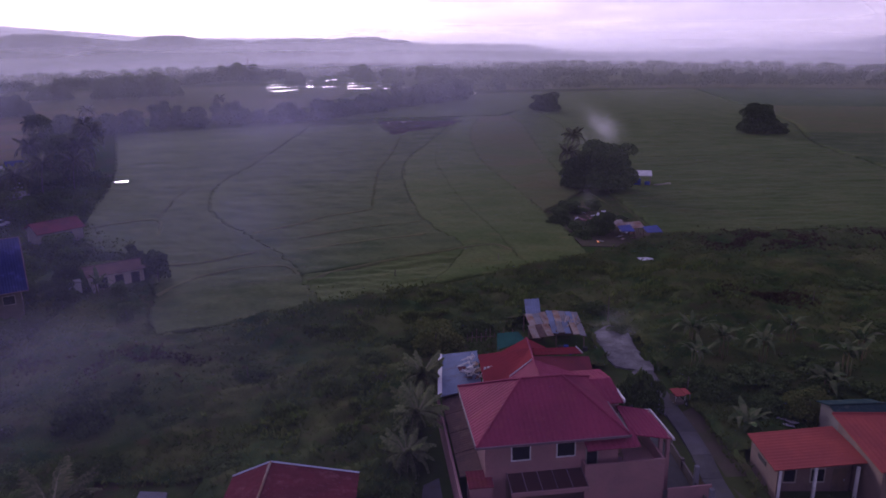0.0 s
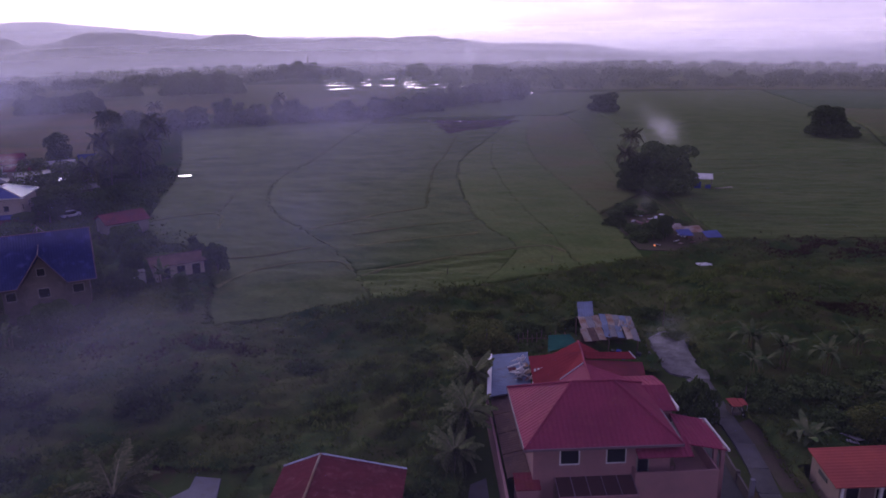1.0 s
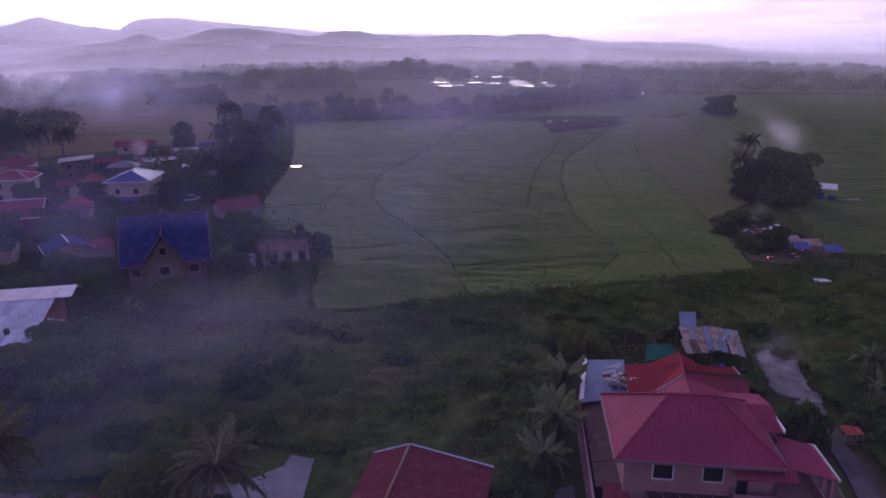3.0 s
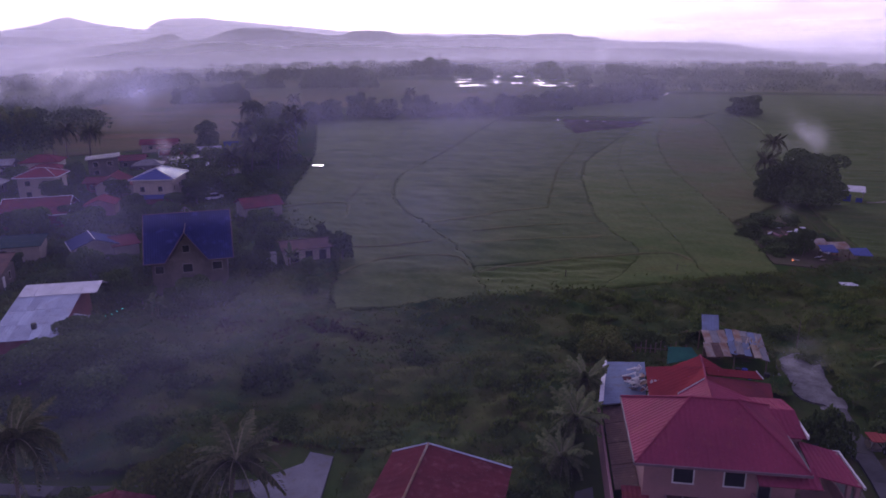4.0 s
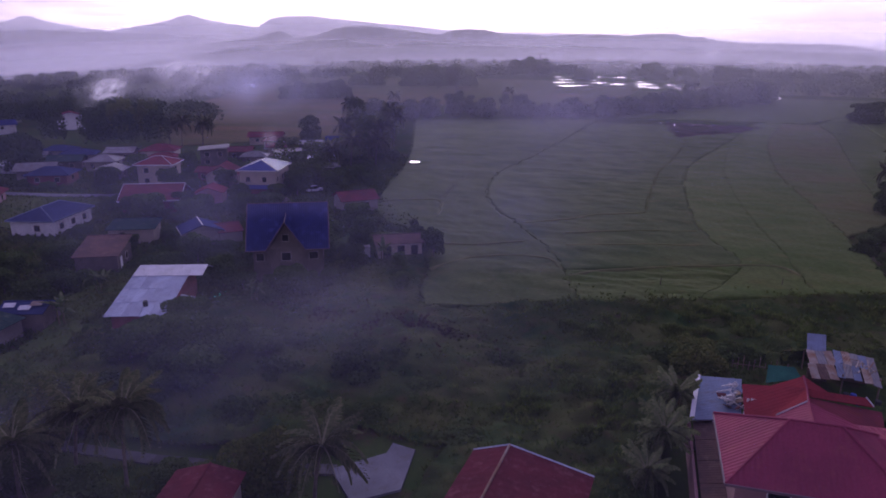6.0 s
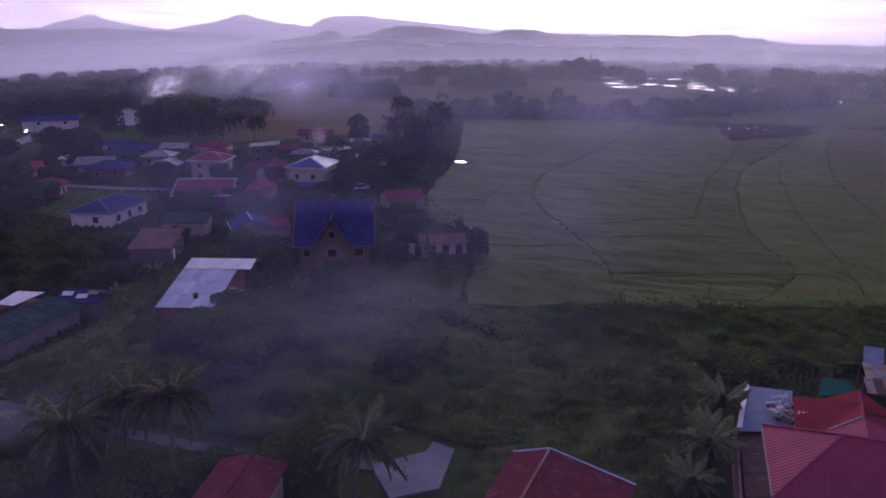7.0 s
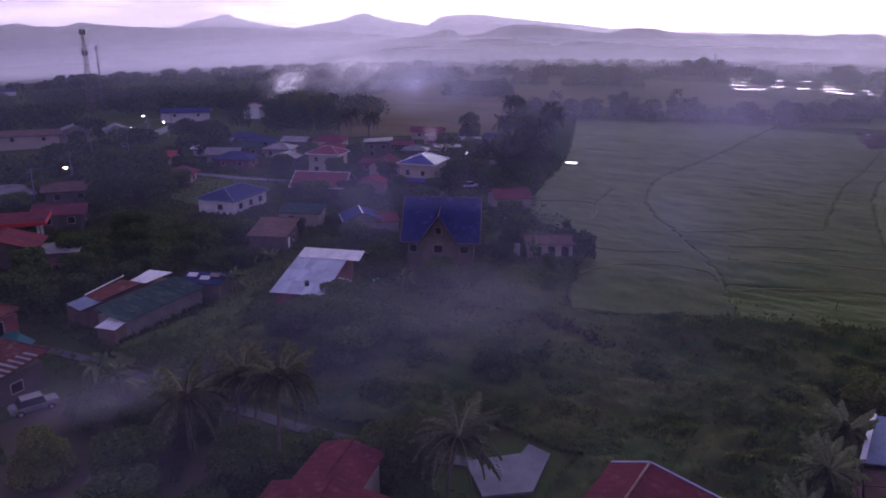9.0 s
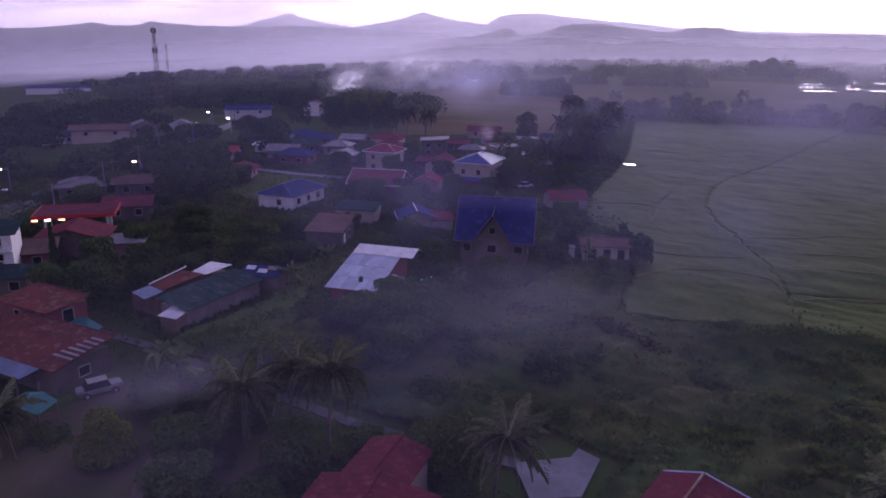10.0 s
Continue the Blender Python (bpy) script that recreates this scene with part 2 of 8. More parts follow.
M["roof_red"] = surf("red_painted_steel", (0.150, 0.034, 0.046), (0.105, 0.030, 0.040), 0.3, rough=0.5, bscale=6, bump=0.5, rnd=0.1, ribs=3.0, stain=(0.13, 0.035, 0.03))
M["roof_deep_red"] = surf("deep_red_painted_steel", (0.185, 0.030, 0.036), (0.150, 0.026, 0.032), 0.3, rough=0.6, bscale=6, bump=0.3, rnd=0.05, ribs=2.5, stain=(0.15, 0.035, 0.04), spec=0.0)
M["roof_orange"] = surf("orange_red_painted_steel", (0.235, 0.056, 0.050), (0.190, 0.048, 0.046), 0.3, rough=0.55, bscale=6, bump=0.5, rnd=0.05, ribs=2.5)
M["roof_maroon"] = surf("maroon_faded_steel", (0.125, 0.034, 0.046), (0.085, 0.034, 0.042), 0.35, rough=0.6, bscale=6, bump=0.5, rnd=0.15, ribs=3.0, stain=(0.15, 0.070, 0.05))
M["roof_rust"] = surf("rusted_sheet", (0.17, 0.085, 0.050), (0.25, 0.22, 0.20), 0.6, rough=0.75, metal=0.1, bscale=6, bump=0.6, rnd=0.2, ribs=4.0, stain=(0.10, 0.040, 0.025))
M["roof_brown"] = surf("brown_old_sheet", (0.120, 0.075, 0.065), (0.085, 0.060, 0.055), 0.4, rough=0.7, bscale=6, bump=0.5, rnd=0.15, ribs=3.0, stain=(0.16, 0.11, 0.09))
M["roof_blue"] = surf("blue_painted_steel", (0.026, 0.032, 0.105), (0.022, 0.027, 0.085), 0.3, rough=0.42, bscale=6, bump=0.7, rnd=0.06, ribs=3.0, stain=(0.055, 0.065, 0.20))
M["roof_glossy_blue"] = surf("glossy_blue_steel", (0.040, 0.055, 0.20), (0.034, 0.046, 0.16), 0.3, rough=0.5, bscale=6, bump=0.4, rnd=0.03, ribs=3.0, spec=0.10)
M["roof_navy"] = surf("navy_painted_steel", (0.035, 0.045, 0.11), (0.028, 0.035, 0.085), 0.3, rough=0.5, bscale=6, bump=0.5, rnd=0.1, ribs=3.0)
M["roof_green"] = surf("dull_green_sheet", (0.026, 0.046, 0.046), (0.021, 0.037, 0.038), 0.3, rough=0.6, bscale=6, bump=0.5, rnd=0.1, ribs=3.0, stain=(0.08, 0.09, 0.07))
M["roof_zinc"] = surf("pale_zinc_sheet", (0.55, 0.55, 0.58), (0.42, 0.42, 0.46), 0.35, rough=0.5, metal=0.25, bscale=6, bump=0.6, rnd=0.06, ribs=3.2, stain=(0.36, 0.33, 0.33))
M["roof_grey"] = surf("weathered_grey_sheet", (0.19, 0.185, 0.20), (0.125, 0.12, 0.13), 0.4, rough=0.7, metal=0.0, spec=0.05, bscale=6, bump=0.6, rnd=0.2, ribs=3.2, stain=(0.16, 0.10, 0.075))
M["tarp_teal"] = surf("teal_tarpaulin", (0.010, 0.13, 0.125), (0.012, 0.095, 0.095), 0.5, rough=0.5, bscale=5, bump=0.5)
M["tarp_green"] = surf("dull_green_tarpaulin", (0.020, 0.075, 0.058), (0.016, 0.055, 0.046), 0.5, rough=0.8, bscale=5, bump=0.5, spec=0.0)
M["tarp_blue"] = surf("blue_tarpaulin", (0.016, 0.040, 0.24), (0.018, 0.034, 0.17), 0.6, rough=0.5, bscale=5, bump=0.5)
M["white"] = surf("white_paint", (0.50, 0.49, 0.50), (0.41, 0.40, 0.41), 0.6, rough=0.6, bscale=9, bump=0.15, stain=(0.33, 0.32, 0.31))
M["cream"] = surf("cream_render", (0.33, 0.275, 0.235), (0.26, 0.22, 0.195), 0.35, bscale=9, bump=0.15, rnd=0.1, stain=(0.29, 0.24, 0.21))
M["pink"] = surf("salmon_render", (0.245, 0.125, 0.132), (0.20, 0.108, 0.115), 0.35, bscale=9, bump=0.15, rnd=0.03, stain=(0.20, 0.125, 0.12))
M["brickred"] = surf("red_wall_paint", (0.150, 0.042, 0.048), (0.110, 0.038, 0.042), 0.4, bscale=9, bump=0.2, stain=(0.17, 0.08, 0.07))
M["block"] = surf("bare_hollow_block", (0.20, 0.18, 0.165), (0.15, 0.135, 0.125), 0.4, bscale=7, bump=0.4, rnd=0.12, stain=(0.14, 0.12, 0.11))
M["timber"] = surf("old_timber", (0.15, 0.10, 0.07), (0.10, 0.075, 0.055), 0.8, bscale=9, bump=0.4)
M["glass"] = plain_gloss("dark_window_glass", (0.012, 0.012, 0.016), 0.08)
M["canopy_glass"] = plain_gloss("smoked_canopy_sheet", (0.045, 0.022, 0.022), 0.15)
# Metallic water; the golden look of the reflected sky is put into its tint.
M["water"] = plain_gloss("warm_mirror_water", (0.98, 0.92, 0.80), 0.22, 1.0)
M["steel"] = surf("galvanised_steel", (0.35, 0.35, 0.36), (0.28, 0.28, 0.29), 1.0, rough=0.45, metal=0.6, bscale=9, bump=0.1)
M["dark"] = surf("dark_rubber", (0.02, 0.02, 0.02), (0.03, 0.03, 0.03), 2.0, bscale=9, bump=0.1)
M["hill"] = surf("wooded_hill", (0.045, 0.055, 0.045), (0.075, 0.075, 0.060), 0.004, bscale=0.02, bump=0, rnd=0.1)
M["lamp_white"] = surf("lamp_white", (0.9, 0.9, 0.9), (0.9, 0.9, 0.9), glow=(1.0, 0.92, 0.75, 60.0))
M["lamp_amber"] = surf("lamp_amber", (0.9, 0.6, 0.2), (0.9, 0.6, 0.2), glow=(1.0, 0.62, 0.22, 30.0))
M["lamp_red"] = surf("lamp_red", (0.9, 0.1, 0.1), (0.9, 0.1, 0.1), glow=(1.0, 0.16, 0.12, 25.0))
M["lamp_green"] = surf("lamp_green", (0.1, 0.9, 0.4), (0.1, 0.9, 0.4), glow=(0.1, 1.0, 0.45, 2.5))
M["ember"] = surf("ember", (0.9, 0.3, 0.1), (0.9, 0.3, 0.1), glow=(1.0, 0.30, 0.10, 2.5))
M["weed_cover"] = surf("weed_cover", (0.021, 0.042, 0.012), (0.058, 0.066, 0.023), 0.15, bscale=4.0, bump=1.0, rnd=0, stain=(0.058, 0.042, 0.024))
M["plain_grass"] = surf("dry_plain_grass", (0.082, 0.084, 0.040), (0.062, 0.076, 0.032), 0.012, bscale=0.4, bump=0.5, rnd=0.05, stain=(0.13, 0.085, 0.05), spec=0.0)
M["roof_brick"] = surf("faded_brick_red_steel", (0.098, 0.024, 0.032), (0.078, 0.022, 0.028), 0.5, rough=0.6, bscale=3, bump=0.25, rnd=0.05, ribs=1.3, stain=(0.150, 0.060, 0.068), spec=0.0)
M["roof_pale"] = surf("pale_blue_grey_sheet", (0.155, 0.185, 0.270), (0.115, 0.140, 0.20), 0.4, rough=0.6, bscale=6, bump=0.6, rnd=0.08, ribs=3.2, stain=(0.13, 0.12, 0.13), spec=0.0)
M["roof_barn"] = surf("bluish_zinc_sheet", (0.36, 0.40, 0.50), (0.27, 0.30, 0.39), 0.35, rough=0.55, bscale=6, bump=0.7, rnd=0.14, ribs=3.2, steps=0.35, stain=(0.25, 0.24, 0.27), spec=0.1)
# Bare dark block; on backlit village walls their shade is in it too.
M["dark_block"] = surf("dark_and_shaded_block", (0.125, 0.105, 0.095), (0.090, 0.078, 0.072), 0.4, bscale=7, bump=0.4, rnd=0.1, stain=(0.07, 0.06, 0.055), spec=0.0)
# Lighter than the other leaves: the grove's haze-lit look is in the colour.
M["leaf_haze_lit"] = surf("haze_lit_leaves", (0.062, 0.085, 0.036), (0.120, 0.135, 0.062), 0.3, rough=0.6, bscale=2, bump=0, rnd=0.25, island=0.5, trans=0.2, spec=0.0)
M["tall_grass"] = surf("tall_grass", (0.062, 0.098, 0.024), (0.110, 0.125, 0.042), 0.3, bscale=0.8, bump=0, rnd=0, island=0.5, trans=0.35, spec=0.0)
M["lodged"] = surf("lodged_rice", (0.072, 0.090, 0.034), (0.118, 0.116, 0.052), 0.3, bscale=2, bump=0.3, rnd=0.15, island=0.3, spec=0.0)
M["gutter"] = surf("dull_gutter_paint", (0.135, 0.085, 0.105), (0.10, 0.065, 0.08), 0.6, rough=0.6, bscale=9, bump=0.1)
M["road"] = surf("dusty_road_concrete", (0.092, 0.088, 0.090), (0.064, 0.062, 0.062), 0.35, bscale=9, bump=0.4, rnd=0.12, stain=(0.08, 0.075, 0.06))
M["tan"] = surf("tan_wall_paint", (0.155, 0.105, 0.090), (0.12, 0.085, 0.075), 0.35, bscale=9, bump=0.15, rnd=0.05, stain=(0.18, 0.125, 0.10))
M["red_weed"] = surf("reddish_weeds", (0.052, 0.028, 0.022), (0.038, 0.034, 0.018), 0.14, bscale=1.0, bump=0, rnd=0, island=0.4, trans=0.4)
M["roof_patched"] = surf("patched_red_brown_sheet", (0.105, 0.036, 0.030), (0.075, 0.032, 0.028), 0.4, rough=0.7, bscale=6, bump=0.6, rnd=0.1, ribs=2.0, stain=(0.17, 0.11, 0.09), spec=0.2)
for key_ in ("weed_cover", "red_weed", "banana", "culm", "concrete", "road", "leaf", "leaf_warm", "leaf_far", "palm", "grass", "bund", "weeds_ground", "stubble", "mud", "roof_patched", "soil", "roof_brown", "roof_red", "roof_orange", "roof_maroon", "roof_blue", "roof_navy", "roof_green"):
    M[key_].node_tree.nodes["Principled BSDF"].inputs["Specular IOR Level"].default_value = 0.0
M["weed_cover"].node_tree.nodes["Principled BSDF"].inputs["Specular IOR Level"].default_value = 0.008

# ---- builders ----
rng = np.random.default_rng(7)


def fall(x, y):
    """How far the land lies below the camera's own ground: level near by, sinking gently towards the far sides."""
    az = math.degrees(math.atan2(-x, y))
    r = math.hypot(x, y)
    d = min((0.00068 if az > 14 else 0.0004) * (az - 14) ** 2, 3.0)
    s = min(max((r - 120) / 480, 0.0), 1.0)
    return -r * math.tan(radians(d)) * s * s * (3 - 2 * s)


def mesh_of(name, verts, faces, mat, uvs=None):
    me = bpy.data.meshes.new(name)
    me.from_pydata([tuple(v) for v in verts], [], [tuple(f) for f in faces])
    for m in (mat if isinstance(mat, (list, tuple)) else [mat]):
        me.materials.append(m)
    if uvs is not None:
        lay = me.uv_layers.new(name="UVMap")
        lay.data.foreach_set("uv", np.asarray(uvs, dtype=np.float32).ravel())
    me.update()
    return me


def part(name, data, mat, parent, label="", m=None):
    """A bmesh or a mesh as one object under a thing."""
    if isinstance(data, bmesh.types.BMesh):
        me = bpy.data.meshes.new(name)
        data.to_mesh(me)
        data.free()
        me.materials.append(mat)
        data = me
    ob = new(name, data)
    ob.parent = parent
    if m is not None:
        ob.matrix_basis = m
    if label:
        ob["label"] = label
    return ob


def thing(name, label, category, m, group="", kind=""):
    return tagged(_at(new(name), m), label, category, group, kind)


def _at(ob, m):
    ob.empty_display_size = 0.3
    ob.matrix_basis = m
    return ob


def solid(name, data, mat, label, category, m=None, group="", kind=""):
    ob = part(name, data, mat, None, "", m)
    return tagged(ob, label, category, group, kind)


def box(bm, x0, x1, y0, y1, z0, z1):
    v = [bm.verts.new(p) for p in ((x0, y0, z0), (x1, y0, z0), (x1, y1, z0), (x0, y1, z0), (x0, y0, z1), (x1, y0, z1), (x1, y1, z1), (x0, y1, z1))]
    for f in ((3, 2, 1, 0), (4, 5, 6, 7), (0, 1, 5, 4), (1, 2, 6, 5), (2, 3, 7, 6), (3, 0, 4, 7)):
        bm.faces.new([v[i] for i in f])
    return bm


def boxes(*rows):
    bm = bmesh.new()
    for r in rows:
        box(bm, *r)
    return bm


def rod(bm, a, b, r0, r1=None, n=6):
    a, b = Vector(a), Vector(b)
    q = (b - a).to_track_quat("Z", "Y")
    r1 = r0 if r1 is None else r1
    ra = [bm.verts.new(a + q @ Vector((r0 * math.cos(i * 2 * math.pi / n), r0 * math.sin(i * 2 * math.pi / n), 0))) for i in range(n)]
    rb = [bm.verts.new(b + q @ Vector((r1 * math.cos(i * 2 * math.pi / n), r1 * math.sin(i * 2 * math.pi / n), 0))) for i in range(n)]
    for i in range(n):
        bm.faces.new((ra[i], ra[(i + 1) % n], rb[(i + 1) % n], rb[i]))
    bm.faces.new(rb)
    bm.faces.new(ra[::-1])
    return bm


def sheet(bm, pts, thick=0.09, along=None):
    """A roof sheet: a flat polygon with thickness; its UV is in metres, u along the eave, v up the slope."""
    p = [Vector(q) for q in pts]
    nrm = Vector((0, 0, 0))
    for i in range(len(p)):
        nrm += (p[i] - p[0]).cross(p[(i + 1) % len(p)] - p[0])
    nrm.normalize()
    if nrm.z < 0:
        p.reverse()
        nrm = -nrm
    slope = Vector((0, 0, 1)) - nrm * nrm.z
    vv = slope.normalized() if slope.length > 1e-4 else Vector((0, 1, 0))
    if along:
        vv = Vector(along).normalized()
    uu = vv.cross(nrm)
    uv = bm.loops.layers.uv.verify()
    top = [bm.verts.new(q) for q in p]
    low = [bm.verts.new(q - nrm * thick) for q in p]
    fs = [bm.faces.new(top), bm.faces.new(low[::-1])]
    for i in range(len(p)):
        j = (i + 1) % len(p)
        fs.append(bm.faces.new((top[i], low[i], low[j], top[j])))
    for f in fs:
        for l in f.loops:
            l[uv].uv = (l.vert.co.dot(uu), l.vert.co.dot(vv))
    return bm


def slopes(kind, w, d, h, rise, o, ridge=None):
    """The roof's planes for a body w wide and d deep with eaves at h."""
    W, D = w / 2 + o, d / 2 + o
    if kind == "hip":
        if W >= D:
            r = W - D * 0.85 if ridge is None else ridge / 2
            a, b = (-r, 0, h + rise), (r, 0, h + rise)
            return [[(-W, -D, h), (W, -D, h), b, a], [(W, D, h), (-W, D, h), a, b], [(-W, D, h), (-W, -D, h), a], [(W, -D, h), (W, D, h), b]], [(a, b), (a, (-W, -D, h)), (a, (-W, D, h)), (b, (W, -D, h)), (b, (W, D, h))]
        r = D - W * 0.85 if ridge is None else ridge / 2
        a, b = (0, -r, h + rise), (0, r, h + rise)
        return [[(W, -D, h), (W, D, h), b, a], [(-W, D, h), (-W, -D, h), a, b], [(-W, -D, h), (W, -D, h), a], [(W, D, h), (-W, D, h), b]], [(a, b), (a, (-W, -D, h)), (a, (W, -D, h)), (b, (W, D, h)), (b, (-W, D, h))]
    if kind == "gable_u":
        a, b = (-W, 0, h + rise), (W, 0, h + rise)
        return [[(-W, -D, h), (W, -D, h), b, a], [(W, D, h), (-W, D, h), a, b]], [(a, b)]
    if kind == "gable_v":
        a, b = (0, -D, h + rise), (0, D, h + rise)
        return [[(W, -D, h), (W, D, h), b, a], [(-W, D, h), (-W, -D, h), a, b]], [(a, b)]
    if kind == "shed_front":
        return [[(-W, -D, h), (W, -D, h), (W, D, h + rise), (-W, D, h + rise)]], [((-W, D, h + rise), (W, D, h + rise))]
    if kind == "shed_left":
        return [[(-W, -D, h), (W, -D, h + rise), (W, D, h + rise), (-W, D, h)]], [((W, -D, h + rise), (W, D, h + rise))]
    if kind == "shed_right":
        return [[(-W, -D, h + rise), (W, -D, h), (W, D, h), (-W, D, h + rise)]], [((-W, -D, h + rise), (-W, D, h + rise))]
    return [[(-W, -D, h), (W, -D, h), (W, D, h + 0.02), (-W, D, h + 0.02)]], []


def window(parent, side, at, z, ww, wh, w, d, frame_m="block"):
    """A framed window on a wall: side f, b, l or r; at along that wall from its middle."""
    m = {"f": pose(at, -d / 2, z), "b": pose(at, d / 2, z, 0, 0, 180), "l": pose(-w / 2, at, z, 0, 0, -90), "r": pose(w / 2, at, z, 0, 0, 90)}[side]
    t = 0.09
    fr = part("window", boxes((-ww / 2 - t, -ww / 2, -0.07, 0.02, -t, wh + t), (ww / 2, ww / 2 + t, -0.07, 0.02, -t, wh + t),
                              (-ww / 2, ww / 2, -0.07, 0.02, wh, wh + t), (-ww / 2, ww / 2, -0.09, 0.02, -t, 0)), M[frame_m], parent, "", m)
    part("pane", boxes((-ww / 2 + 0.002, ww / 2 - 0.002, -0.03, 0.01, 0.002, wh - 0.002)), M["glass"], fr)
    return fr


def house(label, x, y, yaw, w, d, h, roof, rise, wall, roofm, over=0.5, windows=(), door=None, fascia=None, ridge=None, group="village houses", name="house", category="house", z=None, base=0.0):
    """A rendered house: body, sheet roof with ridge caps and eaves boards, framed windows, a door."""
    gz = fall(x, y) if z is None else z
    e = thing(name, label, category, pose(x, y, gz, 0, 0, yaw), group)
    planes, ridges = slopes(roof, w, d, h, rise, over, ridge)
    bm = boxes((-w / 2, w / 2, -d / 2, d / 2, base - 0.6, h - 0.02))
    if roof == "gable_u":
        for s in (-1, 1):
            tri = [(s * (w / 2 - 0.1), -d / 2, h - 0.02), (s * (w / 2 - 0.1), d / 2, h - 0.02), (s * (w / 2 - 0.1), 0, h + rise * d / (d + 2 * over))]
            sheet(bm, tri, 0.1)
    if roof == "gable_v":
        for s in (-1, 1):
            tri = [(-w / 2, s * (d / 2 - 0.1), h - 0.02), (w / 2, s * (d / 2 - 0.1), h - 0.02), (0, s * (d / 2 - 0.1), h + rise * w / (w + 2 * over))]
            sheet(bm, tri, 0.1)
    part("wall", bm, M[wall], e)
    bm = bmesh.new()
    for pl in planes:
        sheet(bm, pl)
    part("roof", bm, M[roofm], e)
    if ridges:
        bm = bmesh.new()
        for a, b in ridges:
            rod(bm, Vector(a) + Vector((0, 0, 0.03)), Vector(b) + Vector((0, 0, 0.03)), 0.09, n=5)
        part("ridge_cap", bm, M[fascia or roofm], e)
    W, D = w / 2 + over, d / 2 + over
    if fascia and roof in ("hip", "gable_u", "flat", "gable_v"):
        rows = []
        if roof in ("hip", "flat", "gable_u"):
            rows += [(-W, W, -D - 0.03, -D + 0.01, h - 0.22, h + 0.02), (-W, W, D - 0.01, D + 0.03, h - 0.22, h + 0.02)]
        if roof in ("hip", "flat", "gable_v"):
            rows += [(-W - 0.03, -W + 0.01, -D, D, h - 0.22, h + 0.02), (W - 0.01, W + 0.03, -D, D, h - 0.22, h + 0.02)]
        for row in rows:
            part("eaves_board", boxes(row), M[fascia], e)
        if roof == "gable_u":
            for s in (-1, 1):
                for t in (-1, 1):
                    part("verge_board", rod(bmesh.new(), (s * W, t * D, h), (s * W, 0, h + rise), 0.07, n=4), M[fascia], e)
    for wn in windows:
        window(e, *wn, w, d, "cream")
    if door:
        side, at, mt = door
        m = {"f": pose(at, -d / 2, base), "r": pose(w / 2, at, base, 0, 0, 90), "l": pose(-w / 2, at, base, 0, 0, -90)}[side]
        dr = part("door", boxes((-0.5, 0.5, -0.06, 0.02, 0, 2.05)), M[mt], e, "", m)
        part("door_handle", boxes((0.36, 0.42, -0.11, -0.06, 0.95, 1.1)), M["steel"], dr)
    return e


# ---- the land ----
def land():
    radii = np.concatenate([[0.02, 3], np.arange(6, 150, 6), 150 * 1.075 ** np.arange(0, 48)])
    radii = radii[radii < 4700]
    n = 160
    V, F = [], []
    for r in radii:
        for k in range(n):
            a = 2 * math.pi * k / n
            x, y = -r * math.sin(a), r * math.cos(a)
            dz = 0.16 * noise.noise((x * 0.06, y * 0.06, 3.1)) - 0.08 if 14 < r < 260 else 0.0
            V.append((x, y, fall(x, y) + dz))
    for i in range(len(radii) - 1):
        for k in range(n):
            F.append((i * n + k, i * n + (k + 1) % n, (i + 1) * n + (k + 1) % n, (i + 1) * n + k))
    F.append(tuple(range(n)))
    return mesh_of("ground", V, F, M["weeds_ground"])


solid("ground", land(), None, "dark weedy grassland and soil reaching to the horizon", "ground", kind="structure")


def smooth_line(pts, step):
    """A rounded line through plan points, in even steps."""
    p = [Vector((*q, 0)) for q in pts]
    out = []
    for i in range(len(p) - 1):
        a, b, c, e = p[max(i - 1, 0)], p[i], p[i + 1], p[min(i + 2, len(p) - 1)]
        n = max(2, int((c - b).length / step))
        for k in range(n):
            t = k / n
            out.append(0.5 * ((2 * b) + (c - a) * t + (2 * a - 5 * b + 4 * c - e) * t * t + (3 * b - a - 3 * c + e) * t ** 3))
    out.append(p[-1])
    return out


def at_len(line, f):
    x = f * (len(line) - 1)
    i = min(int(x), len(line) - 2)
    return line[i].lerp(line[i + 1], x - i)


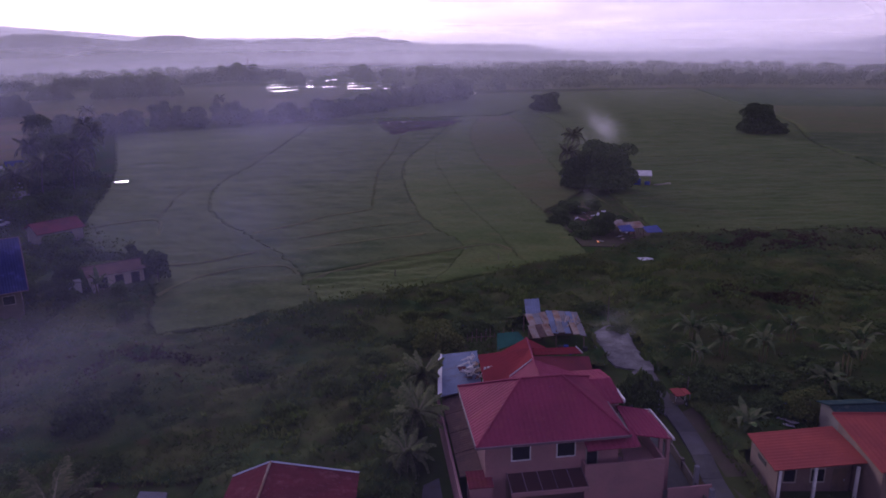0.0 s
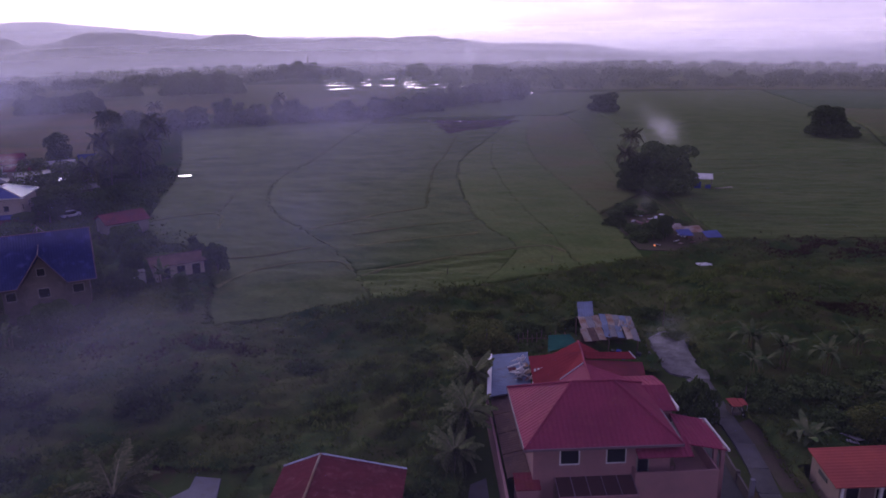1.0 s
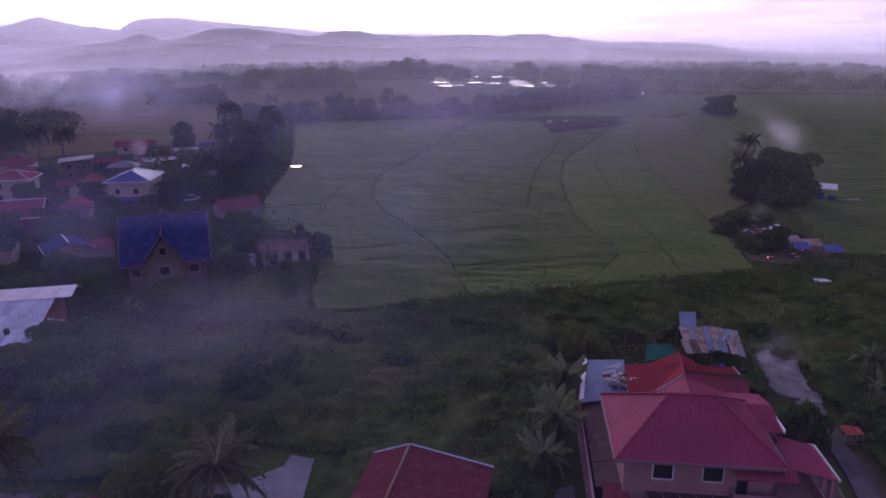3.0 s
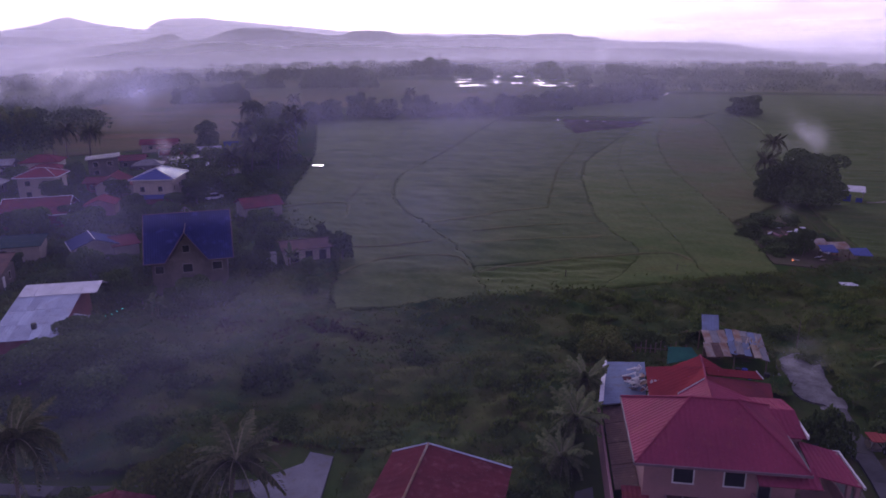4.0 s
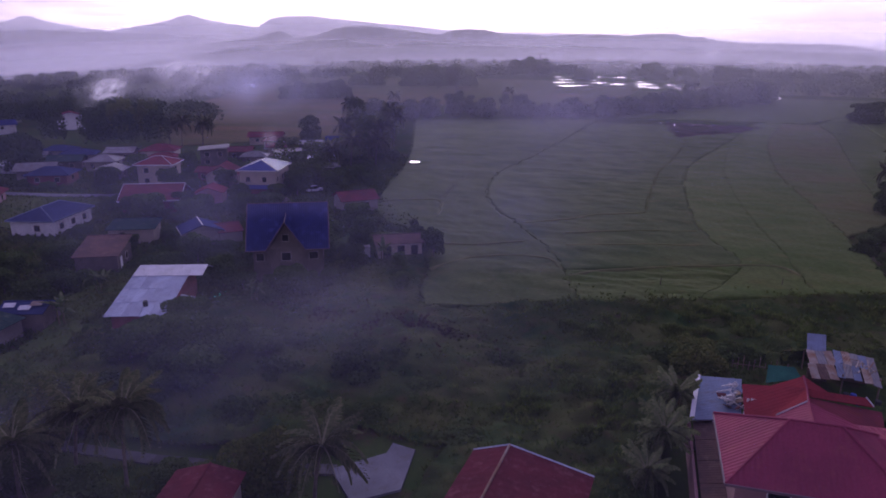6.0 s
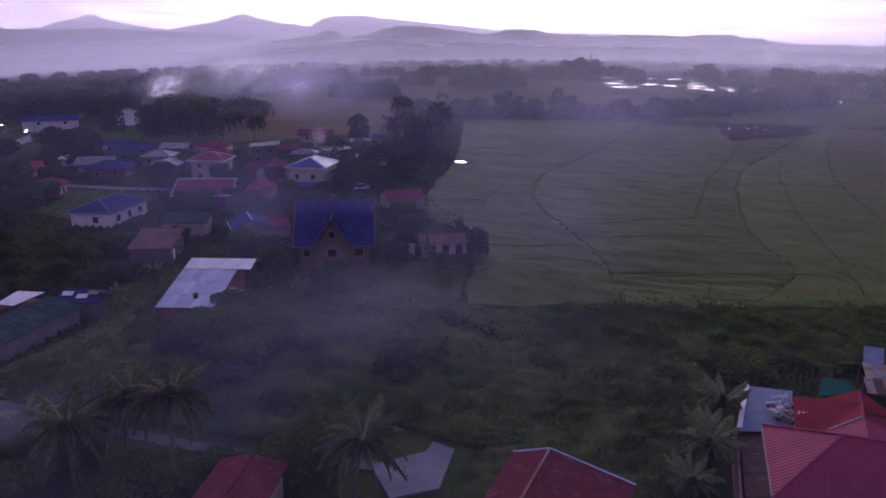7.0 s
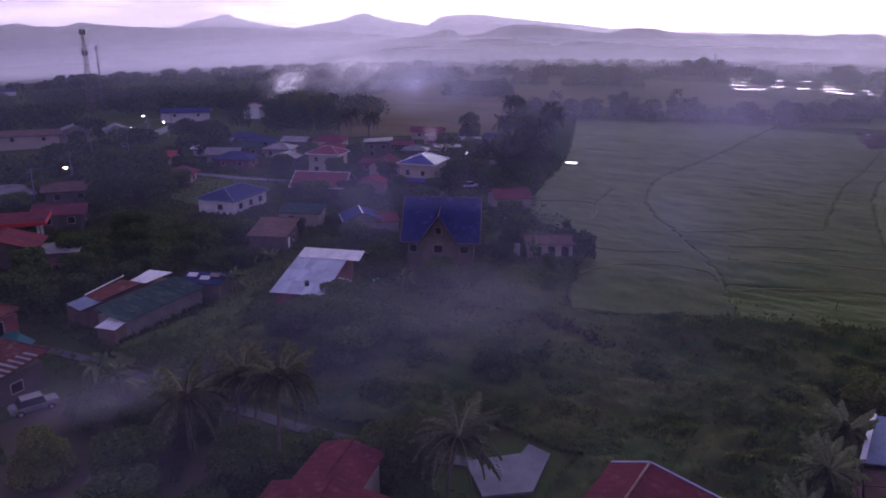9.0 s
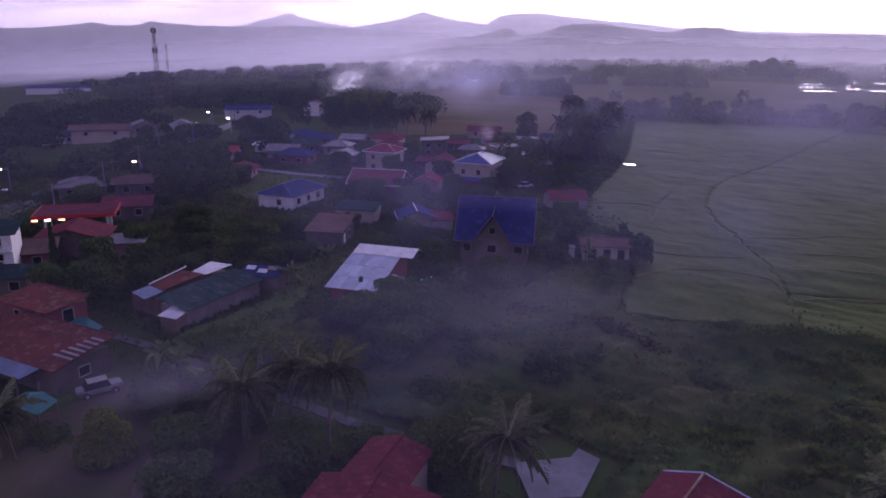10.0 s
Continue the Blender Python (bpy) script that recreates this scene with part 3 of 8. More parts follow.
def field(name, label, left, right, f0, f1, mat, lift=0.3, gap=0.5, nu=14, nv=36, category="rice field"):
    """A crop between two long lines: a rounded slab of standing plants with an uneven top."""
    bm = bmesh.new()
    grid = []
    for j in range(nv + 1):
        f = f0 + (f1 - f0) * j / nv
        a, b = at_len(left, f), at_len(right, f)
        ln = max((b - a).length, 0.1)
        row = []
        for i in range(nu + 1):
            s = gap / ln + (1 - 2 * gap / ln) * i / nu
            q = a.lerp(b, s)
            edge = min(i, nu - i, j, nv - j)
            wob = 1.1 * noise.noise((q.x * 0.45, q.y * 0.45, 1.7)) if edge == 0 else 0.0
            z = fall(q.x, q.y) + (lift * (1.0 if edge else 0.8)) + 0.20 * noise.noise((q.x * 0.05, q.y * 0.17, 8.0)) + 0.26 * noise.noise((q.x * 0.20, q.y * 0.5, 5.0)) + 0.10 * noise.noise((q.x * 0.9, q.y * 0.9, 3.0)) + 0.06
            row.append(bm.verts.new((q.x + wob, q.y + wob, z)))
        grid.append(row)
    for j in range(nv):
        for i in range(nu):
            bm.faces.new((grid[j][i], grid[j][i + 1], grid[j + 1][i + 1], grid[j + 1][i]))
    rim = [grid[0][i] for i in range(nu + 1)] + [grid[j][nu] for j in range(1, nv + 1)] + [grid[nv][i] for i in range(nu - 1, -1, -1)] + [grid[j][0] for j in range(nv - 1, 0, -1)]
    low = [bm.verts.new((v.co.x, v.co.y, v.co.z - 0.5)) for v in rim]
    for i in range(len(rim)):
        j = (i + 1) % len(rim)
        bm.faces.new((rim[j], rim[i], low[i], low[j]))
    for f in bm.faces:
        f.smooth = True
    bmesh.ops.recalc_face_normals(bm, faces=bm.faces)
    return solid(name, bm, M[mat], label, category, group="rice paddies", kind="structure")


L0 = smooth_line([(-37.5, 81.3), (-42.8, 94.5), (-48, 110), (-52, 118.5), (-59, 121), (-67, 126), (-75, 138), (-83, 159), (-92, 186), (-106, 221), (-127, 268), (-158, 335)], 4)
L1 = smooth_line([(-17.1, 90), (-19.5, 96), (-21.6, 101.6), (-23.8, 107.4), (-26.8, 113), (-31.7, 122), (-36.4, 129), (-41.3, 135), (-46, 142), (-51, 150), (-56, 161), (-61, 178), (-63.2, 193), (-63.1, 211), (-63.1, 239), (-65, 297), (-68, 375)], 4)
L2 = smooth_line([(-2, 99.5), (3.6, 120.3), (-0.1, 131.2), (-4.5, 144.2), (-7, 158), (-9.6, 180), (-11.8, 206.6), (-11.1, 236.5), (-5.3, 276.7), (2, 330), (6, 375)], 4)
L3 = smooth_line([(13.9, 107.5), (11.4, 123.3), (7.6, 144.4), (3.2, 172), (-0.6, 205.5), (-2.1, 229), (-1.4, 277), (4.4, 330), (12, 400)], 4)
L4 = smooth_line([(24.9, 112.6), (24, 130), (22.5, 142), (19.9, 165.6), (17.1, 188.5), (13.4, 218.7), (11.8, 256), (13.2, 320), (22, 400)], 4)
L5 = smooth_line([(37.6, 140), (37.6, 158), (33.9, 186), (34.1, 215), (36.1, 267), (39.9, 343), (38, 400)], 4)
L6 = smooth_line([(41, 127), (41, 159), (43, 190), (48, 240), (58, 340), (64, 480), (112, 668)], 4)
L7 = smooth_line([(88, 128), (110, 165), (128, 198), (140, 260), (190, 400), (264, 738)], 4)


def strip(left, right, cuts, mats, label, gap=0.03):
    for i in range(len(cuts) - 1):
        field("rice_field", label, left, right, cuts[i], cuts[i + 1] - 0.0005, mats[i % len(mats)], gap=gap, nu=56, nv=230)


strip(L0, L1, (0, 1), ("rice",), "green rice paddy with low grassy bunds and leaning stalks", 0.03)
strip(L1, L2, (0, 0.075, 0.93), ("rice_green", "rice"), "green rice paddy with low grassy bunds and leaning stalks", 0.03)
strip(L2, L3, (0, 1), ("rice_green",), "narrow green rice paddy between dark ditches")
strip(L3, L4, (0, 1), ("rice_green",), "narrow green rice paddy between dark ditches")
strip(L4, L5, (0.12, 1), ("rice_ripe",), "ripening brownish rice strip between dark ditches")
strip(L5, L6, (0.22, 1), ("rice_green",), "green rice strip beside the farm path")
strip(L6, L7, (0.0, 0.18, 0.42, 0.7, 1), ("rice_green",), "broad even green rice field", 0.3)
B1 = smooth_line([(-64, 392), (-20, 520), (30, 646)], 8)
B2 = smooth_line([(34, 404), (64, 484), (111, 668)], 8)
B3 = smooth_line([(230, 120), (300, 210), (360, 340), (560, 770)], 8)
strip(B1, B2, (0, 0.55, 1), ("rice_green",), "distant green rice field", 0.6)
strip(L7, B3, (0.0, 0.3, 0.6, 1), ("rice", "rice_ripe", "rice_dark"), "distant dull fallow field with rough grass", 0.6)
field("stubble_field", "brown harvested field beyond the village", smooth_line([(-200, 200), (-330, 334), (-470, 560)], 8), smooth_line([(-150, 255), (-192, 330), (-190, 450), (-240, 600)], 8), 0, 1, "stubble", 0.1, nu=40, nv=60, category="field")
field("stubble_field", "dull dry grassland in the haze beyond the village", smooth_line([(-476, 566), (-640, 800), (-800, 1040)], 12), smooth_line([(-120, 410), (-90, 560), (-100, 900)], 12), 0, 1, "plain_grass", 0.1, category="field")
field("dry_field", "dull dry grassland behind the green fields", smooth_line([(36, 720), (40, 1150)], 20), smooth_line([(620, 820), (980, 1150)], 20), 0, 1, "plain_grass", 0.1, category="field")
field("muddy_field", "dark wet mud patch with standing water at the field's end", smooth_line([(-34, 376), (-30, 340), (-22, 306)], 4), smooth_line([(14, 372), (3, 342), (-14, 322)], 4), 0, 1, "mud", 0.36, category="mud")


def blades(pts, hs, wd, lean=0.35, per=4):
    """Tufts of grass as one mesh's arrays: blades round each point."""
    n = len(pts)
    P = np.repeat(np.asarray(pts), per, axis=0)
    Hh = np.repeat(np.asarray(hs), per) * rng.uniform(0.6, 1.25, n * per)
    a = rng.uniform(0, 2 * math.pi, n * per)
    off = rng.normal(0, 0.16, (n * per, 2)) * np.minimum(Hh, 1.2)[:, None]
    base = P.copy()
    base[:, :2] += off
    side = np.stack([np.cos(a), np.sin(a), 0 * a], 1) * (wd * np.minimum(Hh, 1.0) * rng.uniform(0.6, 1.4, n * per))[:, None]
    b = rng.uniform(0, 2 * math.pi, n * per)
    tip = base + np.stack([np.cos(b) * lean * Hh, np.sin(b) * lean * Hh, Hh], 1)
    V = np.empty((n * per * 3, 3))
    V[0::3], V[1::3], V[2::3] = base - side, base + side, tip
    return V, np.arange(n * per * 3).reshape(-1, 3)


def tri_mesh(name, V, F, mat):
    me = bpy.data.meshes.new(name)
    me.vertices.add(len(V))
    me.vertices.foreach_set("co", np.asarray(V, dtype=np.float32).ravel())
    k = F.shape[1]
    me.loops.add(F.size)
    me.loops.foreach_set("vertex_index", F.astype(np.int32).ravel())
    me.polygons.add(len(F))
    me.polygons.foreach_set("loop_start", (np.arange(len(F)) * k).astype(np.int32))
    me.materials.append(mat)
    me.update(calc_edges=True)
    me.validate()
    return me


def bund(line, f0=0.0, f1=1.0, h=0.30, label="weedy earth bund between rice paddies", dens=4, up_=0.0, mat="bund", bed=None, side=0.0):
    """A low bank, or with a bed of mud a ditch, along a plan line; tufts on it, or on its rim where side is given."""
    V, F, P, Hs = [], [], [], []
    pts = [at_len(line, f0 + (f1 - f0) * i / 60) for i in range(61)]
    for i, q in enumerate(pts):
        d = (pts[min(i + 1, 60)] - pts[max(i - 1, 0)]).normalized()
        s = Vector((-d.y, d.x, 0))
        z = fall(q.x, q.y) + up_
        for k, (o, up) in enumerate(((-0.5, -0.12), (-0.22, 0.12), (0.22, 0.16), (0.5, -0.12))):
            p = q + s * (o + 0.5 * noise.noise((q.x * 0.2, q.y * 0.2, 2.0)))
            V.append((p.x, p.y, z + up))
        if i:
            for k in range(3):
                F.append((4 * i - 4 + k, 4 * i - 3 + k, 4 * i + 1 + k, 4 * i + k))
            ln = (pts[i] - pts[i - 1]).length
            for _ in range(max(1, int(ln * dens))):
                p = pts[i - 1].lerp(q, rng.random()) + s * (side + rng.normal(0, 0.2))
                P.append((p.x, p.y, z + (0.3 if side else 0.05)))
                Hs.append(h * (0.3 + 1.5 * max(0, 0.25 + noise.noise((p.x * 0.15, p.y * 0.15, 4)))))
    e = solid("bund", mesh_of("bund", V, F, M[bed or mat]), None, label, "bund", group="field bunds", kind="structure")
    bv, bf = blades(P, Hs, 0.16)
    tagged(part("bund_grass", tri_mesh("bund_grass", bv, bf, M[mat]), None, e), kind="stuff")
    return e


DITCH = "dark wet ditch with a grassy rim between the paddies"
for ln_, a_, b_ in ((L1, 0, 0.62), (L2, 0.08, 0.9), (L3, 0, 0.95), (L4, 0.05, 0.9), (L5, 0, 0.9), (L6, 0, 0.6)):
    bund(ln_, a_, b_, label=DITCH, h=0.16, up_=0.16, dens=1.5)
for pts_ in (((-37.5, 81.2), (-28, 86.6), (-17, 90), (-11, 94), (2.7, 101.3), (13.9, 107.2), (24.9, 112.3)), ((-16.3, 153.8), (-18, 179), (-19.7, 213), (-18.3, 241), (-18.1, 305)), ((41, 127), (56, 127), (88, 128)), ((39, 121), (41, 107), (41, 92), (43, 80)),
             ((-63, 211), (-63, 239), (-65, 297)), ((-63, 146), (-69, 179), (-70, 198)), ((46, 262), (70, 300), (78, 330), (105, 372)), ((60, 205), (90, 215), (130, 222))):
    bund(smooth_line(pts_, 3), label=DITCH, h=0.15, dens=1, up_=0.30 if pts_[0][1] > 130 else 0.08)
for pts_ in (((-43.3, 97), (-39.2, 106.4), (-33, 110.3), (-26.6, 110.5), (-23.3, 105.3)), ((-21.9, 102.8), (-16.9, 107.8), (-4, 116), (6.3, 120.9), (9.8, 121), (12.2, 117)), ((-48, 112), (-41, 114.7), (-31.7, 122)), ((-26.3, 120.3), (-15.4, 125.7), (-3.2, 130.6)),
             ((-28.4, 129), (-17.2, 136), (-5, 141)), ((-38.3, 134), (-31, 140.8), (-25.3, 148), (-16.3, 153.8)), ((-76, 141), (-64, 148), (-57.2, 133))):
    bund(smooth_line(pts_, 2), h=0.14, label="low grassy cross bund in the rice paddy", dens=2, up_=0.36, mat="lodged")


def flat(name, label, pts, mat, z=0.05, thick=0.4, category="", kind="structure"):
    bm = bmesh.new()
    top = [bm.verts.new((x, y, fall(x, y) + z)) for x, y in pts]
    low = [bm.verts.new((x, y, fall(x, y) + z - thick)) for x, y in pts]
    bm.faces.new(top)
    for i in range(len(top)):
        j = (i + 1) % len(top)
        bm.faces.new((top[i], low[i], low[j], top[j]))
    bmesh.ops.recalc_face_normals(bm, faces=bm.faces)
    return solid(name, bm, M[mat], label, category or name, kind=kind)


def ragged(pts, step=0.7, amp=0.5):
    """A plan outline broken up by small bays."""
    out = []
    for q in smooth_line(list(pts) + [pts[0]], step)[:-1]:
        out.append((q.x + amp * noise.noise((q.x * 0.9, q.y * 0.9, 1.0)), q.y + amp * 1.6 * noise.noise((q.x * 0.9, q.y * 0.9, 7.0))))
    return out


def lane(name, label, pts, width, mat, z=0.12, slab=None):
    """A road along plan points, cast in slabs with open joints where slab is given."""
    line = smooth_line(pts, 1.5)
    if not slab:
        V, F = [], []
        for i, q in enumerate(line):
            d = (line[min(i + 1, len(line) - 1)] - line[max(i - 1, 0)]).normalized()
            s = Vector((-d.y, d.x, 0)) * width / 2
            for p, dz in ((q + s, -0.4), (q + s, z), (q - s, z), (q - s, -0.4)):
                V.append((p.x, p.y, fall(p.x, p.y) + dz))
            if i:
                for k in range(3):
                    F.append((4 * i - 4 + k, 4 * i + k, 4 * i + 1 + k, 4 * i - 3 + k))
        return solid(name, mesh_of(name, V, F, M[mat]), None, label, "road", kind="structure")
    e = thing(name, label, "road", pose(0, 0, 0), kind="structure")
    n = max(1, int(sum((line[i + 1] - line[i]).length for i in range(len(line) - 1)) / slab))
    for k in range(n):
        a, b = at_len(line, k / n), at_len(line, (k + 1) / n)
        d = b - a
        ln = d.length
        bm = bmesh.new()
        box(bm, 0.015, ln - 0.015, -width / 2, width / 2, -0.4, z + 0.012 * ((k * 7) % 3))
        c = fall(a.x, a.y)
        part("slab", bm, M[mat], e, "", pose(a.x, a.y, c, 0, 0, math.degrees(math.atan2(d.y, d.x))))
    return e


lane("road", "narrow concrete village road with worn slabs", [(21.4, 20), (21.4, 46), (22.0, 54), (21.8, 61), (21.7, 69)], 1.7, "road", 0.1, 4.0)
flat("pavement", "pale gravelly yard at the end of the road", ragged([(17.9, 78.5), (20.4, 82.0), (22.6, 79.7), (22.3, 74.0), (22.8, 70.2), (21.9, 67.2), (20.6, 69.4), (18.9, 70.2), (17.6, 73.3)]), "gravel", 0.12, category="yard")
flat("pavement", "worn gravel verge along the road", ragged([(20.2, 69), (22.2, 68.5), (22.4, 60), (20.6, 60)], 0.7, 0.35), "gravel", 0.08, category="yard")
lane("lane", "narrow concrete lane through the yards", [(-100, 26), (-78, 32.9), (-69.8, 34.4), (-59.8, 36.0), (-49.2, 37.4), (-43.5, 38.4), (-35.5, 40.6), (-28, 43.4)], 1.4, "road", 0.1, 5.0)
flat("pavement", "pale bare concrete slab beside the palms", [(-28.4, 43.2), (-25.2, 47.2), (-25.4, 48.9), (-23.1, 48.7), (-21.7, 43), (-24.6, 40.0)], "concrete", 0.15, category="slab")
lane("road", "dark asphalt main road with traffic lights far off", [(-150, 38), (-190, 78), (-250, 140), (-310, 200), (-520, 390), (-800, 680)], 7, "asphalt", 0.25)
lane("lane", "pale lane between the village houses", [(-175, 112), (-150, 118), (-133, 126)], 3, "concrete", 0.12)
flat("bare_ground", "trodden dark soil verge with sparse grass", [(22.6, 34), (22.8, 60), (24.2, 61), (24.8, 50), (24.6, 44), (24.4, 34)], "soil", 0.02, category="ground")
flat("bare_ground", "dark trodden earth of the dim yard with a worn path", [(-66, 12), (-38, 12), (-37.5, 24), (-40, 31), (-48, 33.5), (-58, 34), (-66, 31)], "soil", 0.12, category="ground")
flat("bare_ground", "pale worn earth path across the dim yard", [(-60, 30.5), (-56, 31.5), (-52, 28.5), (-47, 24.5), (-43, 19), (-45, 17), (-50, 21), (-55, 26)], "path", 0.16, category="path")
LAWN_A = [(-163.8, 106.8), (-151.2, 113), (-137.5, 116), (-131, 104), (-130, 90), (-146.1, 91)]
LAWN_B = [(-86.5, 64.7), (-88.7, 74), (-82.5, 74), (-77.5, 63), (-72.5, 56), (-64, 46), (-61.5, 38.2), (-72.5, 36.2), (-74.6, 45.2), (-77.5, 54)]
flat("lawn", "rough short grass beside the pale village lane", ragged(LAWN_A, 2.0, 1.2), "lawn", 0.35, 0.8, category="lawn")
flat("lawn", "rough short grass between the sheds and the barn", ragged(LAWN_B, 2.0, 0.9), "lawn", 0.30, 0.8, category="lawn")
# water: a pond, flooded paddies that mirror the sky
def pool(x, y, rx, ry, rot, seed, label, z=0.35):
    bm = bmesh.new()
    vs = []
    for i in range(28):
        a = 2 * math.pi * i / 28
        k = 1 + 0.35 * noise.noise((math.cos(a) * 1.3 + seed, math.sin(a) * 1.3, seed * 1.7))
        vs.append(bm.verts.new((rx * k * math.cos(a), ry * k * math.sin(a), 0)))
    low = [bm.verts.new((v.co.x, v.co.y, -0.8)) for v in vs]
    bm.faces.new(vs)
    for i in range(28):
        bm.faces.new((vs[i], low[i], low[(i + 1) % 28], vs[(i + 1) % 28]))
    bmesh.ops.recalc_face_normals(bm, faces=bm.faces)
    return solid("water", bm, M["water"], label, "water", pose(x, y, fall(x, y) + z, 0, 0, rot), kind="structure")


pool(-93.0, 197.5, 1.9, 1.3, 0, 1, "small pond mirroring the bright evening sky", 0.75)
gw = np.random.default_rng(3)
k_ = 0
for y_, spans in ((775, ((-0.240, -0.20), (-0.135, -0.100), (-0.085, -0.072), (-0.055, -0.046))), (850, ((-0.249, -0.175), (-0.165, -0.148), (-0.130, -0.104), (-0.090, -0.080))), (945, ((-0.246, -0.212), (-0.20, -0.188), (-0.134, -0.112), (-0.06, -0.052))),
                  (1070, ((-0.249, -0.205), (-0.19, -0.176), (-0.16, -0.146), (-0.140, -0.12)))):
    for u0, u1 in spans:
        n_ = max(1, round((u1 - u0) / 0.022))
        for j_ in range(n_):
            c_, w_ = u0 + (u1 - u0) * (j_ + 0.5) / n_, (u1 - u0) / n_ * y_ * 0.5
            k_ += 1
            pool(c_ * y_ + gw.normal(0, 2), y_ + gw.normal(0, 6), w_ * gw.uniform(0.7, 1.25), gw.uniform(5, 11), 0, 3 + k_, "flooded field mirroring the bright evening sky", 0.6)
for i_, (x_, y_, a_, b_) in enumerate(((26, 645, 7, 20), (-20, 366, 1.1, 1.2), (-28, 362, 0.5, 1), (-12, 364, 0.7, 0.9), (-36, 370, 0.4, 0.8), (-16.5, 371, 0.6, 0.8))):
    pool(x_, y_, a_, b_, 0, 43 + i_, "small puddle of flooded field mirroring the sky", 0.6)


# hills: layered ridges with real depth
def ridge_at(az, line, rough, seed):
    xs, hs = zip(*line)
    return float(np.interp(az, xs, hs)) + rough * noise.fractal((az * 0.9, seed, 0.0), 0.6, 2.2, 7)


def hills(label, dist, depth, peaks, rough, seed, a0=-44, a1=86, base=-60.0):
    V, F = [], []
    n, m = 900, 8
    for i in range(n + 1):
        az = a0 + (a1 - a0) * i / n
        top = EYE_H + dist * math.tan(radians(ridge_at(az, peaks, rough, seed)))
        for j in range(m + 1):
            f = j / m
            r = dist + depth * (f - 0.5)
            x, y = -r * math.sin(radians(az)), r * math.cos(radians(az))
            hump = math.sin(math.pi * f) ** 0.8
            lumps = 1 + 0.10 * noise.fractal((az * 0.8, f * 4, seed), 0.9, 2.0, 4) * (1 - abs(2 * f - 1))
            z0 = fall(x, y) - 8
            V.append((x, y, z0 + max(top - z0, 4) * hump * (lumps if j != m // 2 else 1)))
    for i in range(n):
        for j in range(m):
            a = i * (m + 1) + j
            F.append((a, a + m + 1, a + m + 2, a + 1))
    me = mesh_of("hills", V, F, M["hill"])
    me.polygons.foreach_set("use_smooth", [True] * len(me.polygons))
    return solid("hills", me, None, label, "hills", kind="structure")


hills("far pale mountain range with twin peaks and a broad flat top", 4450, 350, ((-44, 1.0), (-33, 0.7), (-28, 0.2), (-22, 0.1), (-15, -0.4), (-6, 0.4), (4, 1.1), (11, 1.5), (18.7, 1.63), (23.1, 1.83), (26, 2.13), (28.6, 2.31), (31.2, 2.57), (33, 2.76), (35.2, 2.71), (36.3, 2.55), (36.8, 2.2), (37.3, 1.85), (39.1, 2.08), (40.5, 2.27), (41.6, 2.58), (42.2, 2.74), (43, 2.55), (43.6, 2.29), (45, 1.96), (46.7, 1.67), (47.7, 1.44), (48.9, 1.58), (50.7, 1.83), (52, 2.13), (52.5, 2.41), (53.2, 2.3), (54.1, 1.99), (55.2, 1.72), (56.1, 1.4), (62, 1.0), (86, 0.5)), 0.05, 2.0)
hills("long blue mountain ridge in evening haze", 3700, 350, ((-44, -0.5), (24, 0.4), (31, 0.7), (36.9, 0.75), (40.7, 1.11), (44.5, 1.29), (47.2, 1.32), (52.1, 1.46), (55.8, 1.29), (58.1, 1.27), (60.3, 1.33), (62, 1.44), (62.7, 1.5), (63.8, 1.19), (65.3, 1.11), (66.2, 1.27), (66.8, 1.33), (67.5, 1.15), (70.3, 0.84), (72.3, 0.75), (86, 0.5)), 0.07, 5.0)
hills("nearer hazy foothills with a round knoll", 3100, 300, ((-44, -0.6), (-13.4, -0.1), (-9.5, 0.14), (-8.5, 0.39), (-6, 0.7), (-3.6, 0.77), (-1.5, 0.84), (-0.4, 0.77), (1.6, 0.96), (3.5, 1.28), (6, 1.52), (7.1, 1.53), (8.6, 1.37), (11.8, 1.49), (14.3, 1.36), (16.3, 1.43), (18.1, 1.5), (19.5, 1.8), (21.1, 1.9), (22.3, 1.72), (23.5, 1.46), (25.6, 1.68), (27.7, 1.95), (29.4, 2.05), (30.7, 2.0), (32.2, 1.6), (33.8, 1.15), (34.7, 1.17), (35.2, 1.51), (35.7, 1.63), (36.4, 1.49), (37, 1.22), (40.7, 0.7), (46, -0.2), (54, -1.2), (86, -1.8)), 0.09, 8.0)
hills("low hazy wooded hills behind the plain", 2500, 250, ((-44, -1.2), (-14, -0.5), (-8, 0.0), (-4, 0.2), (1, 0.4), (8, 0.5), (11.3, 0.6), (18.6, 0.64), (22.6, 0.82), (25.5, 0.94), (27.2, 0.66), (29.8, 0.87), (31.8, 1.05), (33.7, 0.89), (35.5, 0.6), (38.7, 0.37), (43, -0.3), (50, -1.4), (66, -2.2), (86, -2.4)), 0.13, 11.0)


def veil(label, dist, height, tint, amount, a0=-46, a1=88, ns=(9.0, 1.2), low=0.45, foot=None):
    """A curved see-through sheet added to stand in for haze: it tints what lies behind."""
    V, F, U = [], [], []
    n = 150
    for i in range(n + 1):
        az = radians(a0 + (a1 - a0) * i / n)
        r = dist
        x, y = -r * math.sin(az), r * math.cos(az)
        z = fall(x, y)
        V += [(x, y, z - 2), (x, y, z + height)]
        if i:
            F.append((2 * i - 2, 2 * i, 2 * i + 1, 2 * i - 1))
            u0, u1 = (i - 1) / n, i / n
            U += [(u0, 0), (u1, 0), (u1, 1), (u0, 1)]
    return solid("haze", mesh_of("haze", V, F, mist("haze_shell", tint, amount, ns, low, False, foot or (1.8 if dist < 900 else 5.0)), U), None, label, "haze", kind="stuff")


